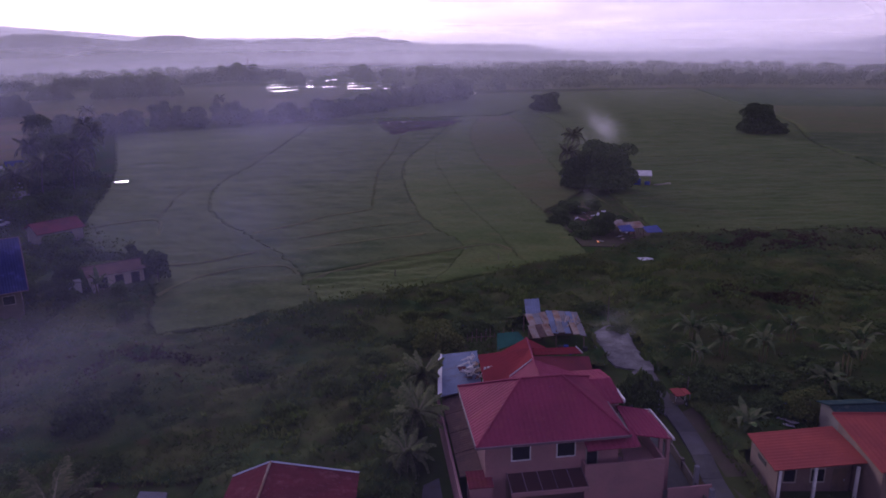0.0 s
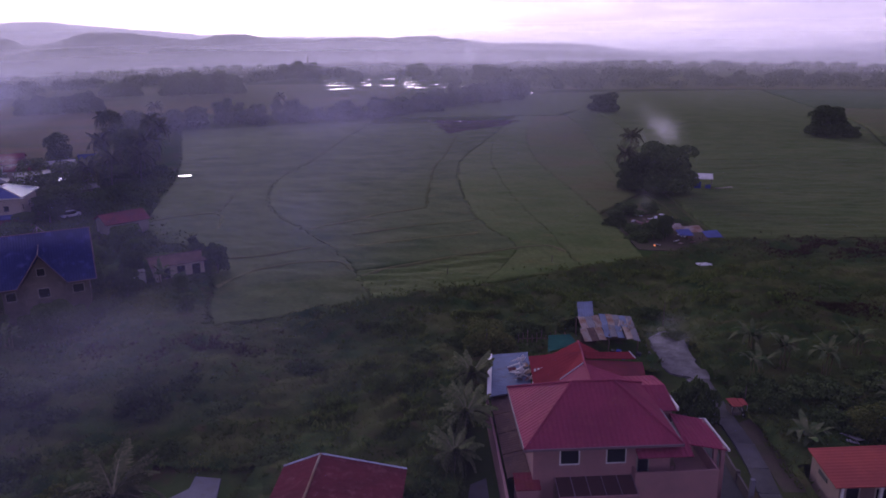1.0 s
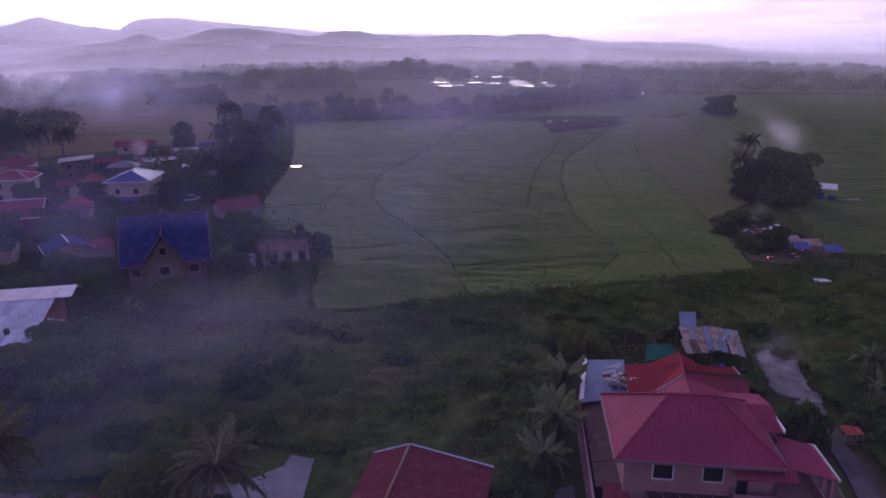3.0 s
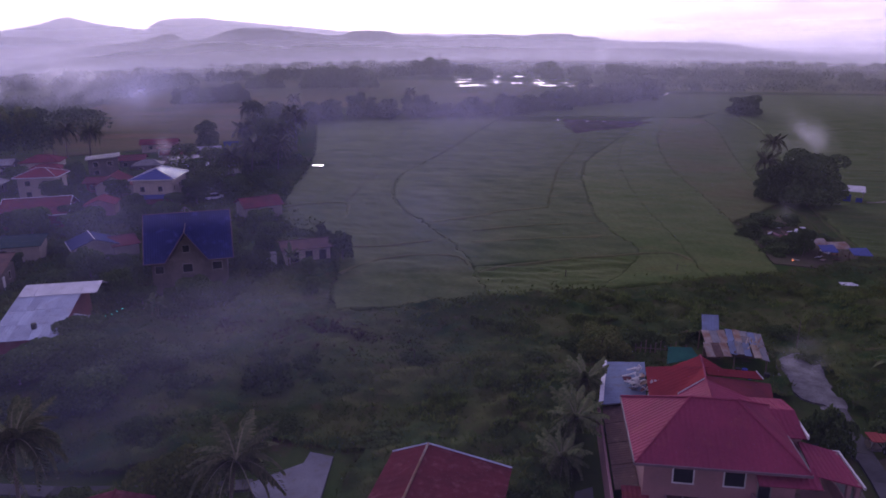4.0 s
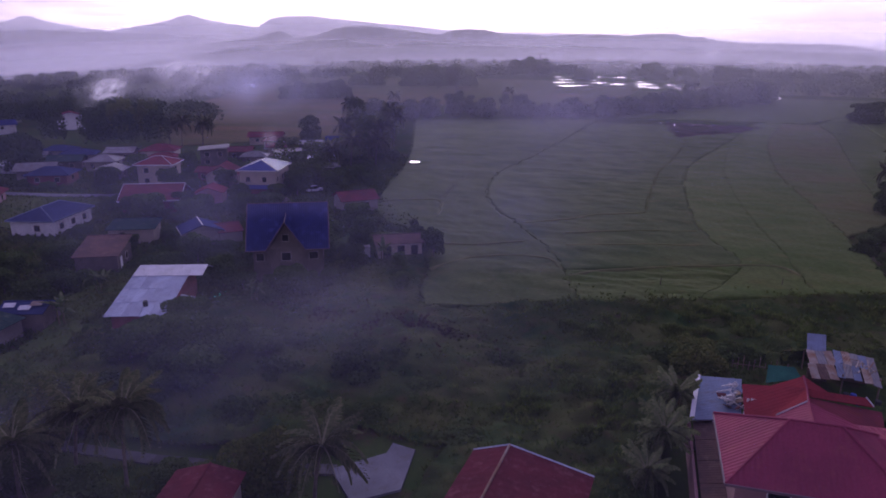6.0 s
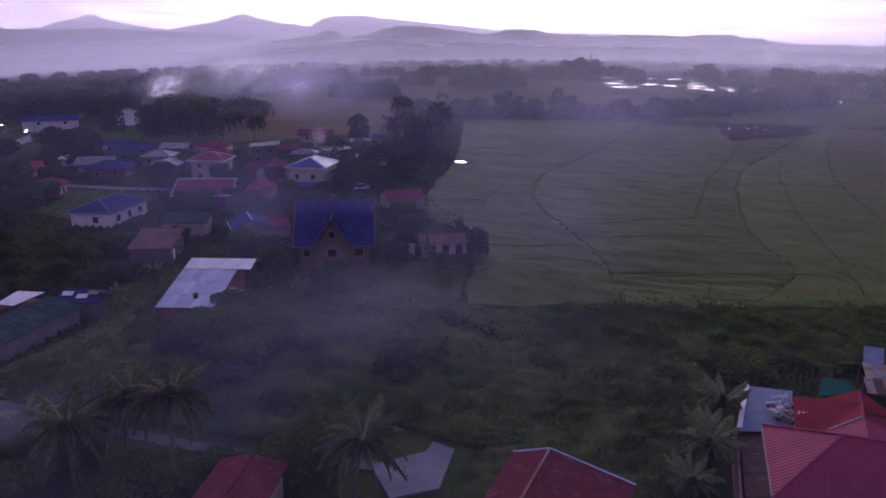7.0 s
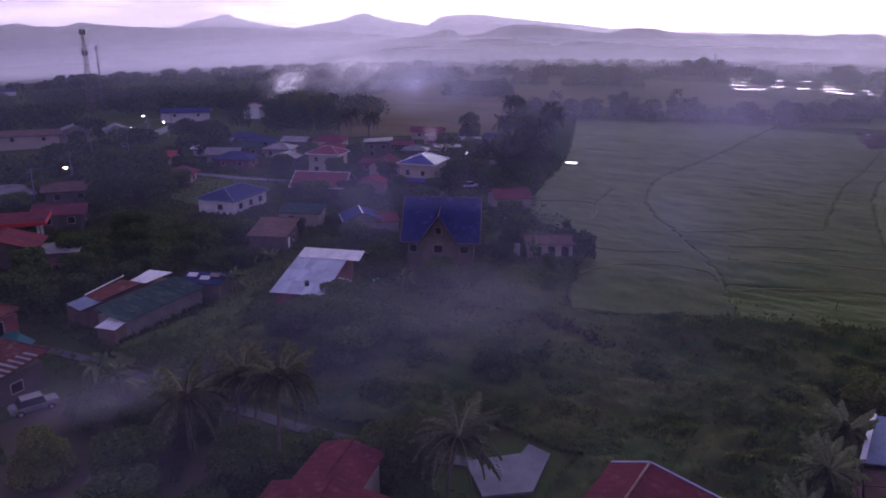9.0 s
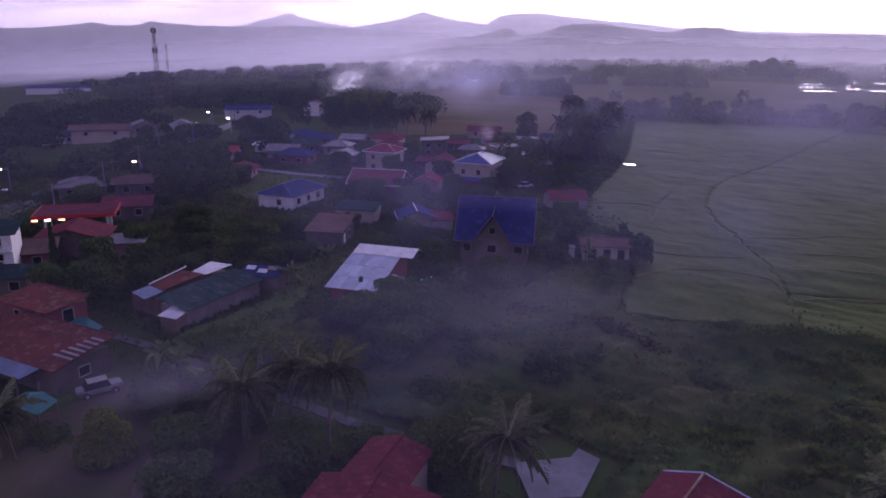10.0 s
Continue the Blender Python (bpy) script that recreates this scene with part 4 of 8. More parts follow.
# Tints of the shells that lay haze over the land and hills.
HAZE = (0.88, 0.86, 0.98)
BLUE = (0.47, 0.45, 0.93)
# The near ground's blue cast, put in as a shell below the eye.
veil("thin blue see-through shell tinting the near yards", 24, 37, BLUE, 0.036, -60, 104, (5.0, 0.6), 0.75)
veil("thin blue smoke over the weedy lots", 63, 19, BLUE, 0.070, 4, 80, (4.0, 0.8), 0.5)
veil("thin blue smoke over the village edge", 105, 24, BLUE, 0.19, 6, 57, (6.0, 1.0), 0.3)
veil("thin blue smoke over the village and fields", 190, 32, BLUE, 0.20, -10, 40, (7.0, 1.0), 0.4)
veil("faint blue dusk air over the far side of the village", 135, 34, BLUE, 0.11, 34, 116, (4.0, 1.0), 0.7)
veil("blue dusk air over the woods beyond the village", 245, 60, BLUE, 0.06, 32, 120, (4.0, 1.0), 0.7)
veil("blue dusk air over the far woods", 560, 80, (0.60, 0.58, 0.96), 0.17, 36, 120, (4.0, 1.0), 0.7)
# Glare over the dark fields and trees, put in as a pale shell.
veil("thin grey see-through shell lifting the darks of the open fields", 118, 36, (0.70, 0.66, 0.92), 0.055, -62, 22, (3.0, 1.0), 0.7)
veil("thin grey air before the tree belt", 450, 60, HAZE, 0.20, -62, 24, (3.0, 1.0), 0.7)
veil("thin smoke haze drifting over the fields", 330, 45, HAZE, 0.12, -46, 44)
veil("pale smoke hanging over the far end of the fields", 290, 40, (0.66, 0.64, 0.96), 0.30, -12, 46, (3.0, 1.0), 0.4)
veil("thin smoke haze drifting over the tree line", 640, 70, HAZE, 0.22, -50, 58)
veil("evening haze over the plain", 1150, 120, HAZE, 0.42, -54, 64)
# Far haze: a low and a tall shell pale each layer of hills.
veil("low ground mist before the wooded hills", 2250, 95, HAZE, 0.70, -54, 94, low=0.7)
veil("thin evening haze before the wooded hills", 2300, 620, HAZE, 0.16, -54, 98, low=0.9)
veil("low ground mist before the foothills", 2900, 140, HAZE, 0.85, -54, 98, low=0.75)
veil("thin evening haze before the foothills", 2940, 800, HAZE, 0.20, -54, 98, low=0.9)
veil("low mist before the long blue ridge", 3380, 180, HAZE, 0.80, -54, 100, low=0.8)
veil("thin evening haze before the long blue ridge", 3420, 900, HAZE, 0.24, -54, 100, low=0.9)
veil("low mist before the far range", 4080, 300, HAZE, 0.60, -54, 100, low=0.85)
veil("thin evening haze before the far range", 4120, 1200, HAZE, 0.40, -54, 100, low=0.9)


def plume(label, x, y, w, h, amount, tilt=0.3, layers=3, tint=(0.85, 0.84, 0.92), ns=(3.0, 2.6), low=0.1, z=0.0):
    """Rising smoke: soft curved sheets, one behind the other."""
    e = thing("smoke", label, "smoke", pose(x, y, fall(x, y) + z, 0, 0, math.degrees(math.atan2(-x, y))), kind="stuff")
    mm = mist("smoke", tint, amount, ns, low, True)
    for k in range(layers):
        V, F, U = [], [], []
        n = 8
        for i in range(n + 1):
            for j in range(n + 1):
                u, v = i / n, j / n
                ww = w * (0.55 + 0.45 * v)
                V.append(((u - 0.5) * ww + tilt * v * h + 0.1 * w * (k - 1), (k - layers / 2) * 0.25 * w + 0.25 * w * (u - 0.5) ** 2, h * v * (1 - 0.06 * k)))
        for i in range(n):
            for j in range(n):
                a = i * (n + 1) + j
                F.append((a, a + n + 1, a + n + 2, a + 1))
                for uu, vv in ((i, j), (i + 1, j), (i + 1, j + 1), (i, j + 1)):
                    U.append((uu / n, vv / n))
        part("smoke_wisp", mesh_of("smoke_wisp", V, F, mm, U), None, e)
    return e

# ---- plants ----
def leaf_cloud(n, blobs, size, seed, shell=0.55, flat_=0.75):
    """Leaf clumps as quads over the skins of several uneven lumps. blobs: (x, y, z, rx, ry, rz)."""
    g = np.random.default_rng(seed)
    B = np.array(blobs, dtype=float)
    wgt = (B[:, 3] * B[:, 4] + B[:, 3] * B[:, 5])
    pick = g.choice(len(B), n, p=wgt / wgt.sum())
    d = g.normal(size=(n, 3))
    d /= np.linalg.norm(d, axis=1)[:, None]
    d[:, 2] = np.where(d[:, 2] < -0.5, -d[:, 2], d[:, 2])
    r = g.uniform(shell, 1.08, n) ** 0.7
    c = B[pick, :3] + d * B[pick, 3:] * r[:, None]
    nr = d + g.normal(0, flat_, (n, 3))
    nr /= np.linalg.norm(nr, axis=1)[:, None]
    a = np.cross(nr, g.normal(size=(n, 3)))
    a /= np.linalg.norm(a, axis=1)[:, None]
    b = np.cross(nr, a)
    s = (size * g.uniform(0.55, 1.35, n))[:, None]
    V = np.empty((n * 4, 3))
    V[0::4], V[1::4], V[2::4], V[3::4] = c - a * s * 0.9, c - b * s * 0.5, c + a * s * 0.9, c + b * s * 0.5 + nr * s * 0.2
    return V, np.arange(n * 4).reshape(-1, 4)


def crown_blobs(r, h, n, seed, low=0.35):
    g = np.random.default_rng(seed)
    out = [(0, 0, h * (0.5 + 0.35 * low), r * 0.74, r * 0.74, h * (0.46 - 0.3 * low))]
    if low < 0.16:
        out += [(0.5 * r * math.cos(k), 0.5 * r * math.sin(k), h * 0.22, r * 0.5, r * 0.5, h * 0.22) for k in range(0, 6)]
    for k in range(n):
        a = 2 * math.pi * k / n + g.uniform(-0.5, 0.5)
        q = r * g.uniform(0.4, 0.72)
        s = r * g.uniform(0.32, 0.52)
        out.append((q * math.cos(a), q * math.sin(a), h * g.uniform(low, 0.86), s, s, s * g.uniform(0.6, 0.9)))
    return out


def broad_tree(label, x, y, r, h, n, size, seed, mat="leaf", group="trees", category="tree", low=0.2, limbs=5, shell=0.72):
    e = thing("tree", label, category, pose(x, y, fall(x, y)), group)
    bl = crown_blobs(r, h, 9, seed, low)
    bm = bmesh.new()
    k = max(0.10, h * 0.022)
    rod(bm, (0, 0, -0.4), (0.1, 0.05, h * 0.35), k * 1.4, k, 8)
    rod(bm, (0.1, 0.05, h * 0.35), (0.0, 0.0, h * 0.68), k, k * 0.4, 8)
    for b in bl[1:1 + limbs]:
        rod(bm, (0.1, 0.05, h * 0.3), b[:3], k * 0.6, k * 0.15, 5)
    part("trunk", bm, M["bark"], e)
    V, F = leaf_cloud(n, bl, size, seed, shell)
    part("crown", tri_mesh("crown", V, F, M[mat]), None, e)
    return e


def put(tmpl, x, y, s=1.0, sz=None, rot=0.0, label="", z=0.0):
    c = copy_thing(tmpl, pose(x, y, fall(x, y) + z, 0, 0, rot) @ Matrix.Diagonal((s, s, sz or s, 1)))
    if label:
        c["label"] = label
    return c


def frond_mesh(L, droop, seed, pairs=30, wide=0.080, mat="palm"):
    """One feathered palm frond: an arched rib with hanging leaflets."""
    g = np.random.default_rng(seed)
    V, F = [], []

    def quad(a, b, c, d):
        i = len(V)
        V.extend([a, b, c, d])
        F.append((i, i + 1, i + 2, i + 3))

    rib, ribs = [], []
    for i in range(pairs + 1):
        t = i / pairs
        rib.append(Vector((L * t * (1 - 0.22 * t * droop), 0, L * (0.34 * t - droop * 0.80 * t * t))))
    for i in range(pairs):
        w = 0.06 * (1 - i / pairs) + 0.015
        ribs.append(len(F))
        quad(rib[i] + Vector((0, -w, 0)), rib[i + 1] + Vector((0, -w, 0)), rib[i + 1] + Vector((0, w, 0)), rib[i] + Vector((0, w, 0)))
        if i < 3:
            continue
        t = i / pairs
        ll = L * 0.19 * math.sin(math.pi * min(1, 0.12 + 0.85 * t)) * g.uniform(0.8, 1.15) + 0.1
        for s in (-1, 1):
            tip = rib[i] + Vector((ll * 0.45, s * ll * 0.75, -ll * g.uniform(0.35, 0.85)))
            mid = rib[i].lerp(tip, 0.5) + Vector((0, 0, ll * 0.10))
            wv = Vector((wide, 0, 0.025))
            quad(rib[i] - wv, mid - wv * 1.3, mid + wv * 1.3, rib[i] + wv)
            quad(mid - wv * 1.3, tip, tip + wv * 0.2, mid + wv * 1.3)
    me = mesh_of("frond", V, F, [M[mat], M["palm_rib"]])
    for i in ribs:
        me.polygons[i].material_index = 1
    return me


FRONDS = [frond_mesh(3.9, dr, 20 + i) for i, dr in enumerate((0.45, 0.9, 1.3, 1.65))]
YOUNG = [frond_mesh(3.0, dr, 30 + i, 24, 0.10, "palm_young") for i, dr in enumerate((0.35, 0.7, 1.0, 1.3))]


def coconut(label, x, y, h, seed, lean=(0.4, 0.2), n=21, group="coconut palms", size=1.0, fronds=None):
    e = thing("coconut_palm", label, "palm", pose(x, y, fall(x, y)), group)
    g = np.random.default_rng(seed)
    bm = bmesh.new()
    last = Vector((0, 0, -0.4))
    for i in range(1, 9):
        t = i / 8
        q = Vector((lean[0] * t * t * 2, lean[1] * t * t * 2, h * t))
        rod(bm, last, q, 0.17 - 0.06 * (t - 0.125) + (0.08 if i == 1 else 0), 0.17 - 0.06 * t, 8)
        last = q
    part("trunk", bm, M["bark"], e)
    bm = bmesh.new()
    for k in range(7):
        a = k * 0.9
        p = last + Vector((0.22 * math.cos(a), 0.22 * math.sin(a), -0.25))
        bmesh.ops.create_icosphere(bm, subdivisions=1, radius=0.13, matrix=Matrix.Translation(p))
    part("coconuts", bm, M["culm"], e)
    for k in range(n):
        kind = min(3, int(4 * k / n + g.uniform(-0.4, 0.4)) if k else 0)
        m = Matrix.Translation(last) @ pose(0, 0, 0, g.uniform(-25, 25), -38 + 14 * max(kind, 0), k * 137.5 + g.uniform(-14, 14)) @ Matrix.Scale(size * g.uniform(0.85, 1.15), 4)
        part("frond", (fronds or FRONDS)[max(kind, 0)], None, e, "", m)
    return e


def banana_leaf(L, droop, seed):
    g = np.random.default_rng(seed)
    V, F = [], []
    n = 9
    for i in range(n + 1):
        t = i / n
        w = 0.30 * math.sin(math.pi * min(1, 0.08 + 0.95 * t)) ** 0.7 * (1 if 0 < i < n else 0.2)
        c = Vector((L * t * (1 - 0.25 * droop * t), 0, L * (0.75 * t - droop * t * t)))
        j = g.uniform(0.8, 1.1)
        V += [c + Vector((0, -w * j, 0.14 * w)), c, c + Vector((0, w / j, 0.14 * w))]
        if i:
            a = 3 * i
            F += [(a - 3, a - 2, a + 1, a), (a - 2, a - 1, a + 2, a + 1)]
    return mesh_of("leaf", V, F, M["banana"])


BLEAVES = [banana_leaf(2.7, dr, 40 + i) for i, dr in enumerate((0.35, 0.75, 1.1))]


def banana(label, x, y, h, seed, n=15, group="banana plants"):
    e = thing("banana_plant", label, "banana plant", pose(x, y, fall(x, y)), group)
    g = np.random.default_rng(seed)
    bm = bmesh.new()
    for k in range(3):
        a = k * 2.1
        rod(bm, (0.35 * math.cos(a), 0.35 * math.sin(a), -0.2), (0.5 * math.cos(a), 0.5 * math.sin(a), h * (0.55 + 0.1 * k)), 0.13, 0.07, 7)
    part("stem", bm, M["culm"], e)
    for k in range(n):
        kind = k % 3
        a = (k % 3) * 2.1
        m = Matrix.Translation((0.5 * math.cos(a), 0.5 * math.sin(a), h * (0.55 + 0.1 * (k % 3)))) @ pose(0, 0, 0, g.uniform(-15, 15), g.uniform(-35, 0), k * 137.5 + g.uniform(-20, 20)) @ Matrix.Scale(g.uniform(0.75, 1.15), 4)
        part("leaf", BLEAVES[(k + seed) % 3], None, e, "", m)
    return e


def shrub(label, x, y, r, h, n, size, seed, mat="leaf", group="shrubs"):
    g = np.random.default_rng(seed)
    bl = [(0, 0, h * 0.3, r * 0.7, r * 0.6, h * 0.35)]
    for k in range(11):
        a, q, s = k * 2.4, r * (0.25 + 0.08 * k), r * g.uniform(0.16, 0.38)
        bl.append((q * math.cos(a), q * math.sin(a), h * g.uniform(0.1, 0.75) * (1 - 0.5 * q / r), s, s, h * g.uniform(0.2, 0.4)))
    V, F = leaf_cloud(n, bl, size, seed, 0.6)
    return solid("shrub", tri_mesh("shrub", V, F, M[mat]), None, label, "shrub", pose(x, y, fall(x, y)), group)


# the clump with the hut on the fields, and lone field trees
mango = broad_tree("dense dark round-crowned tree beside the field hut", 41.2, 171, 6.9, 12.2, 15000, 0.42, 1, limbs=6, low=0.12, shell=0.86)
put(mango, 37.0, 173, 0.8, 0.8, 70, "dense dark tree in the clump on the fields")
put(mango, 33.5, 175, 0.5, 0.6, 130, "dense dark tree in the clump on the fields")
put(mango, 133, 292, 1.2, 1.02, 40, "lone dense tree standing in the green field")
put(mango, 141, 289, 0.5, 0.4, 10, "low bush beside the lone field tree")
put(mango, 64, 428, 1.35, 0.9, 200, "lone round tree at the far field edge")
coconut("tall coconut palm rising behind the dark clump", 33.6, 181, 13.0, 3, size=0.9)
coconut("coconut palm leaning out of the dark clump", 31.6, 177, 9.0, 4, size=0.95)

# village and garden trees
garden = broad_tree("leafy garden tree among the village roofs", -98, 104, 3.6, 6.0, 4200, 0.27, 11)
small = broad_tree("small rounded citrus tree with yellowish leaves", -54, 20.5, 2.5, 4.1, 5200, 0.17, 12, "leaf_warm", low=0.13, shell=0.85)
big = broad_tree("huge dark spreading tree at the village edge", -142, 80, 9.0, 12.5, 11000, 0.48, 13, limbs=6, low=0.2)
tall = broad_tree("tall ragged tree in the dark grove", -113, 206, 6.5, 14, 6500, 0.44, 14, "leaf_haze_lit", low=0.06)
feather = broad_tree("tall airy tree at the edge of the fields", -142, 246, 5.5, 18, 5200, 0.44, 15, "leaf_haze_lit", low=0.06)
G = [(-68, 77, .7, .9), (-64, 98, .8, 1.0), (-79, 84, .8, 1.0), (-96, 86, .5, .6), (-110, 104, 1.1, 1.1), (-103, 112, .8, .9), (-97, 118, .8, .8), (-118, 126, .8, .9), (-132, 133, .9, 1.0),
     (-105, 128, .7, .8), (-93, 122, .9, .8), (-88, 112, .9, .7), (-84, 122, .8, .8), (-146, 126, 1, 1.1), (-120, 140, .9, .9), (-160, 150, 1, 1), (-150, 160, .9, 1),
     (-45.5, 104, .6, .95), (-60, 104, .6, .7), (-70, 120, .9, .8), (-64, 112, .8, .7), (-98, 140, 1.1, 1.1), (-92, 148, 1, 1),
     (-86, 60, .8, .7), (-88, 66, .7, .6), (-95, 62, .7, .7), (-102, 68, .8, .7), (-100, 56, .8, .8), (-108, 60, .9, .9), (-116, 64, 1, .9), (-98, 46, .8, .9), (-104, 42, .8, 1.0), (-92, 36, .9, 1.1), (-96, 32, .7, 1.0),
     (-112, 52, .8, .8), (-152, 98, 1, .9), (-165, 110, 1, .9), (-170, 92, 1.1, 1), (-160, 70, 1, .9), (-150, 60, .9, .9), (-142, 58, .9, 1)]
for i_, (x_, y_, s_, z_) in enumerate(G):
    put(garden, x_, y_, s_, z_ * 0.95, i_ * 47 % 360)
put(small, -31.6, 38.6, 1.15, 1.25, 60, "leafy mango tree beside the crimson roof")
put(small, -54.6, 39.2, 1.25, 1.35, 15, "leafy pale-tipped tree beside the palms of the dim yard")
put(small, 34, 58, 0.9, 0.75, 20, "small bright bush in the garden")
put(small, -1.2, 75.4, 1.25, 0.95, 110, "yellowish bush at the weedy lot")
T = [(-113, 178), (-111, 188), (-116, 198), (-112, 168), (-119, 214), (-127, 226), (-120, 198), (-116, 184), (-137, 240), (-133, 255), (-142, 272), (-152, 292), (-150, 258), (-108, 160), (-101, 150), (-114, 158), (-155, 232)]
for i_, (x_, y_) in enumerate(T):
    put(tall if i_ % 3 else feather, x_, y_, 0.5 + 0.09 * (i_ * 5 % 6), (0.30 if x_ > -114 else 0.42) + 0.09 * (i_ * 7 % 6), i_ * 67 % 360)
# the tree line behind the fields
gl = np.random.default_rng(5)
TL = smooth_line([(-165, 300), (-172, 340), (-155, 368), (-127, 366), (-112, 380), (-81, 390), (-63, 418), (-40, 468), (-16, 520), (16, 600)], 9)
lofty = broad_tree("hazy slender tree in the line behind the fields", -152, 384, 4.2, 14, 1500, 0.75, 16, "leaf_far", low=0.06)
bushy = broad_tree("hazy round tree in the line behind the fields", -120, 404, 5.2, 11, 1500, 0.8, 17, "leaf_far", low=0.06)
for q_ in TL:
    for _ in range(2):
        k_ = gl.uniform(0.7, 1.2)
        t_ = lofty if gl.random() < 0.55 else bushy
        put(t_, q_.x + gl.normal(0, 5), q_.y + gl.normal(0, 8), k_, gl.uniform(0.55, 1.0), gl.uniform(0, 360))
TL2 = smooth_line([(-95, 394), (-62, 422), (-40, 470), (-16, 524), (14, 596)], 7)
for q_ in TL2:
    put(bushy if gl.random() < 0.6 else lofty, q_.x + gl.normal(0, 6), q_.y + gl.normal(0, 8), gl.uniform(1.1, 1.6), gl.uniform(0.5, 0.75) if q_.x < -26 else gl.uniform(1.1, 1.5), gl.uniform(0, 360), "dark hazy tree in a dense far clump")
for x_, y_, h_ in ((-195, 205, 9.5), (-205, 209, 8.0), (-186, 206, 8.5), (-191, 212, 9.0), (-148, 250, 14), (-168, 330, 13), (-125, 392, 13), (-118, 232, 12), (-105, 178, 9), (-103, 190, 8), (-109, 204, 10.5), (-113, 216, 9), (-121, 236, 12), (-106, 168, 7.5), (-128, 246, 13), (-116, 192, 12)):
    coconut("hazy coconut palm behind the village", x_, y_, h_, int(h_ * 10 - x_), n=26, size=1.25)


def grove(label, blobs, n, size, seed, mat="leaf_far", kind="stuff"):
    """A far wood: many lumps of foliage joined, with an uneven outline."""
    V, F = leaf_cloud(n, blobs, size, seed, 0.5)
    return solid("woods", tri_mesh("woods", V, F, M[mat]), None, label, "woods", kind=kind)


def band(label, pts, width, h, every, n, size, seed, mat="leaf_far", spread=1.0):
    line = smooth_line(pts, every)
    g = np.random.default_rng(seed)
    bl = []
    for q in line:
        for _ in range(max(1, int(width / (every * 2)))):
            x, y = q.x + g.normal(0, width / 3), q.y + g.normal(0, width / 3)
            hh_ = h * g.uniform(0.55, 1.15)
            r = hh_ * g.uniform(0.5, 0.9) * spread
            bl.append((x, y, fall(x, y) + hh_ * 0.5, r, r, hh_ * 0.5))
    return grove(label, bl, n, size, seed, mat)


bamboo = [(-215 + 7 * math.cos(k * 1.1), 200 + 5 * math.sin(k * 2.3), fall(-215, 200) + 9.5, 2.6, 2.6, 9.0 - (k % 3)) for k in range(12)]
grove("tall dense bamboo clump behind the village roofs", bamboo, 9000, 0.40, 61, "leaf_warm")
grove("tall dark trees beside the bamboo", [(x, y, fall(x, y) + 7, 5, 5, 7.5) for x, y in ((-205, 188), (-226, 196), (-236, 200), (-198, 196), (-245, 190), (-212, 182))], 9000, 0.5, 62)
band("dark wood behind the village houses", [(-420, 260), (-370, 275), (-330, 284), (-270, 268), (-240, 262)], 24, 13, 7, 14000, 0.75, 63)
band("dark wooded belt beyond the village", [(-760, 320), (-620, 380), (-500, 400), (-450, 470), (-500, 600), (-560, 760)], 60, 15, 10, 26000, 1.3, 64)
band("wide dark woods around the main road", [(-560, 150), (-480, 230), (-420, 290)], 90, 13, 12, 16000, 1.1, 65)
band("dark orchard on the far side of the village", [(-260, 60), (-300, 90), (-380, 150)], 60, 9, 10, 15000, 0.85, 66)
band("scattered trees round the far buildings", [(-170, 70), (-200, 95), (-230, 130), (-250, 165)], 26, 8, 7, 10000, 0.6, 67)
band("scattered dark trees beside the road", [(-200, 130), (-215, 150), (-240, 170)], 18, 8, 6, 9000, 0.6, 68)
band("dark trees left of the village", [(-190, 30), (-230, 50), (-300, 70)], 40, 9, 8, 11000, 0.75, 69)
band("hazy woods in the far plain", [(-900, 700), (-700, 800), (-500, 900), (-330, 980), (-260, 1100)], 80, 17, 14, 20000, 1.7, 70)
band("trees among far hamlets", [(-260, 1250), (-120, 1180), (40, 1120), (200, 1060)], 90, 15, 14, 12000, 2.2, 75)
band("dark hazy belt behind the green fields", [(34, 662), (70, 684), (120, 688), (175, 712), (270, 754), (420, 790), (640, 830)], 24, 15, 8, 30000, 0.9, 76)
band("second hazy tree belt of the plain", [(60, 900), (250, 920), (500, 960), (900, 900)], 70, 16, 18, 18000, 1.4, 77)
band("farthest hazy tree belt on the horizon", [(-1900, 900), (-1500, 1400), (-900, 1800), (-300, 2050), (300, 2050), (900, 1850), (1500, 1400)], 160, 17, 26, 26000, 4.0, 78)
band("far hazy tree belt across the plain", [(-1300, 560), (-1050, 1000), (-640, 1350), (-200, 1500), (350, 1480), (900, 1250)], 130, 15, 20, 22000, 3.2, 79)

for x_, y_, s_, z_ in ((-338, 476, 1.1, 1.0), (-328, 480, 1.2, 1.15), (-317, 479, 1.1, 1.05), (-306, 483, 1.15, 1.1), (-297, 486, 1.2, 1.25), (-289, 486, 0.9, 0.95), (-393, 690, 1.7, 1.3), (-376, 700, 1.6, 1.2),
                       (-322, 674, 1.8, 1.6), (-306, 680, 2.0, 1.9), (-290, 676, 1.9, 1.8), (-274, 684, 2.0, 1.9), (-260, 680, 1.7, 1.6), (-338, 1108, 2.4, 2.0), (-318, 1114, 2.6, 2.3), (-298, 1122, 2.4, 2.1), (-186, 900, 2.0, 1.4), (-100, 940, 2.2, 1.5), (-60, 880, 2.0, 1.5), (-20, 960, 2.4, 1.7), (-130, 1120, 2.6, 1.8)):
    put(mango, x_, y_, s_, z_, (x_ * 37) % 360, "dark hazy round tree standing in the plain")
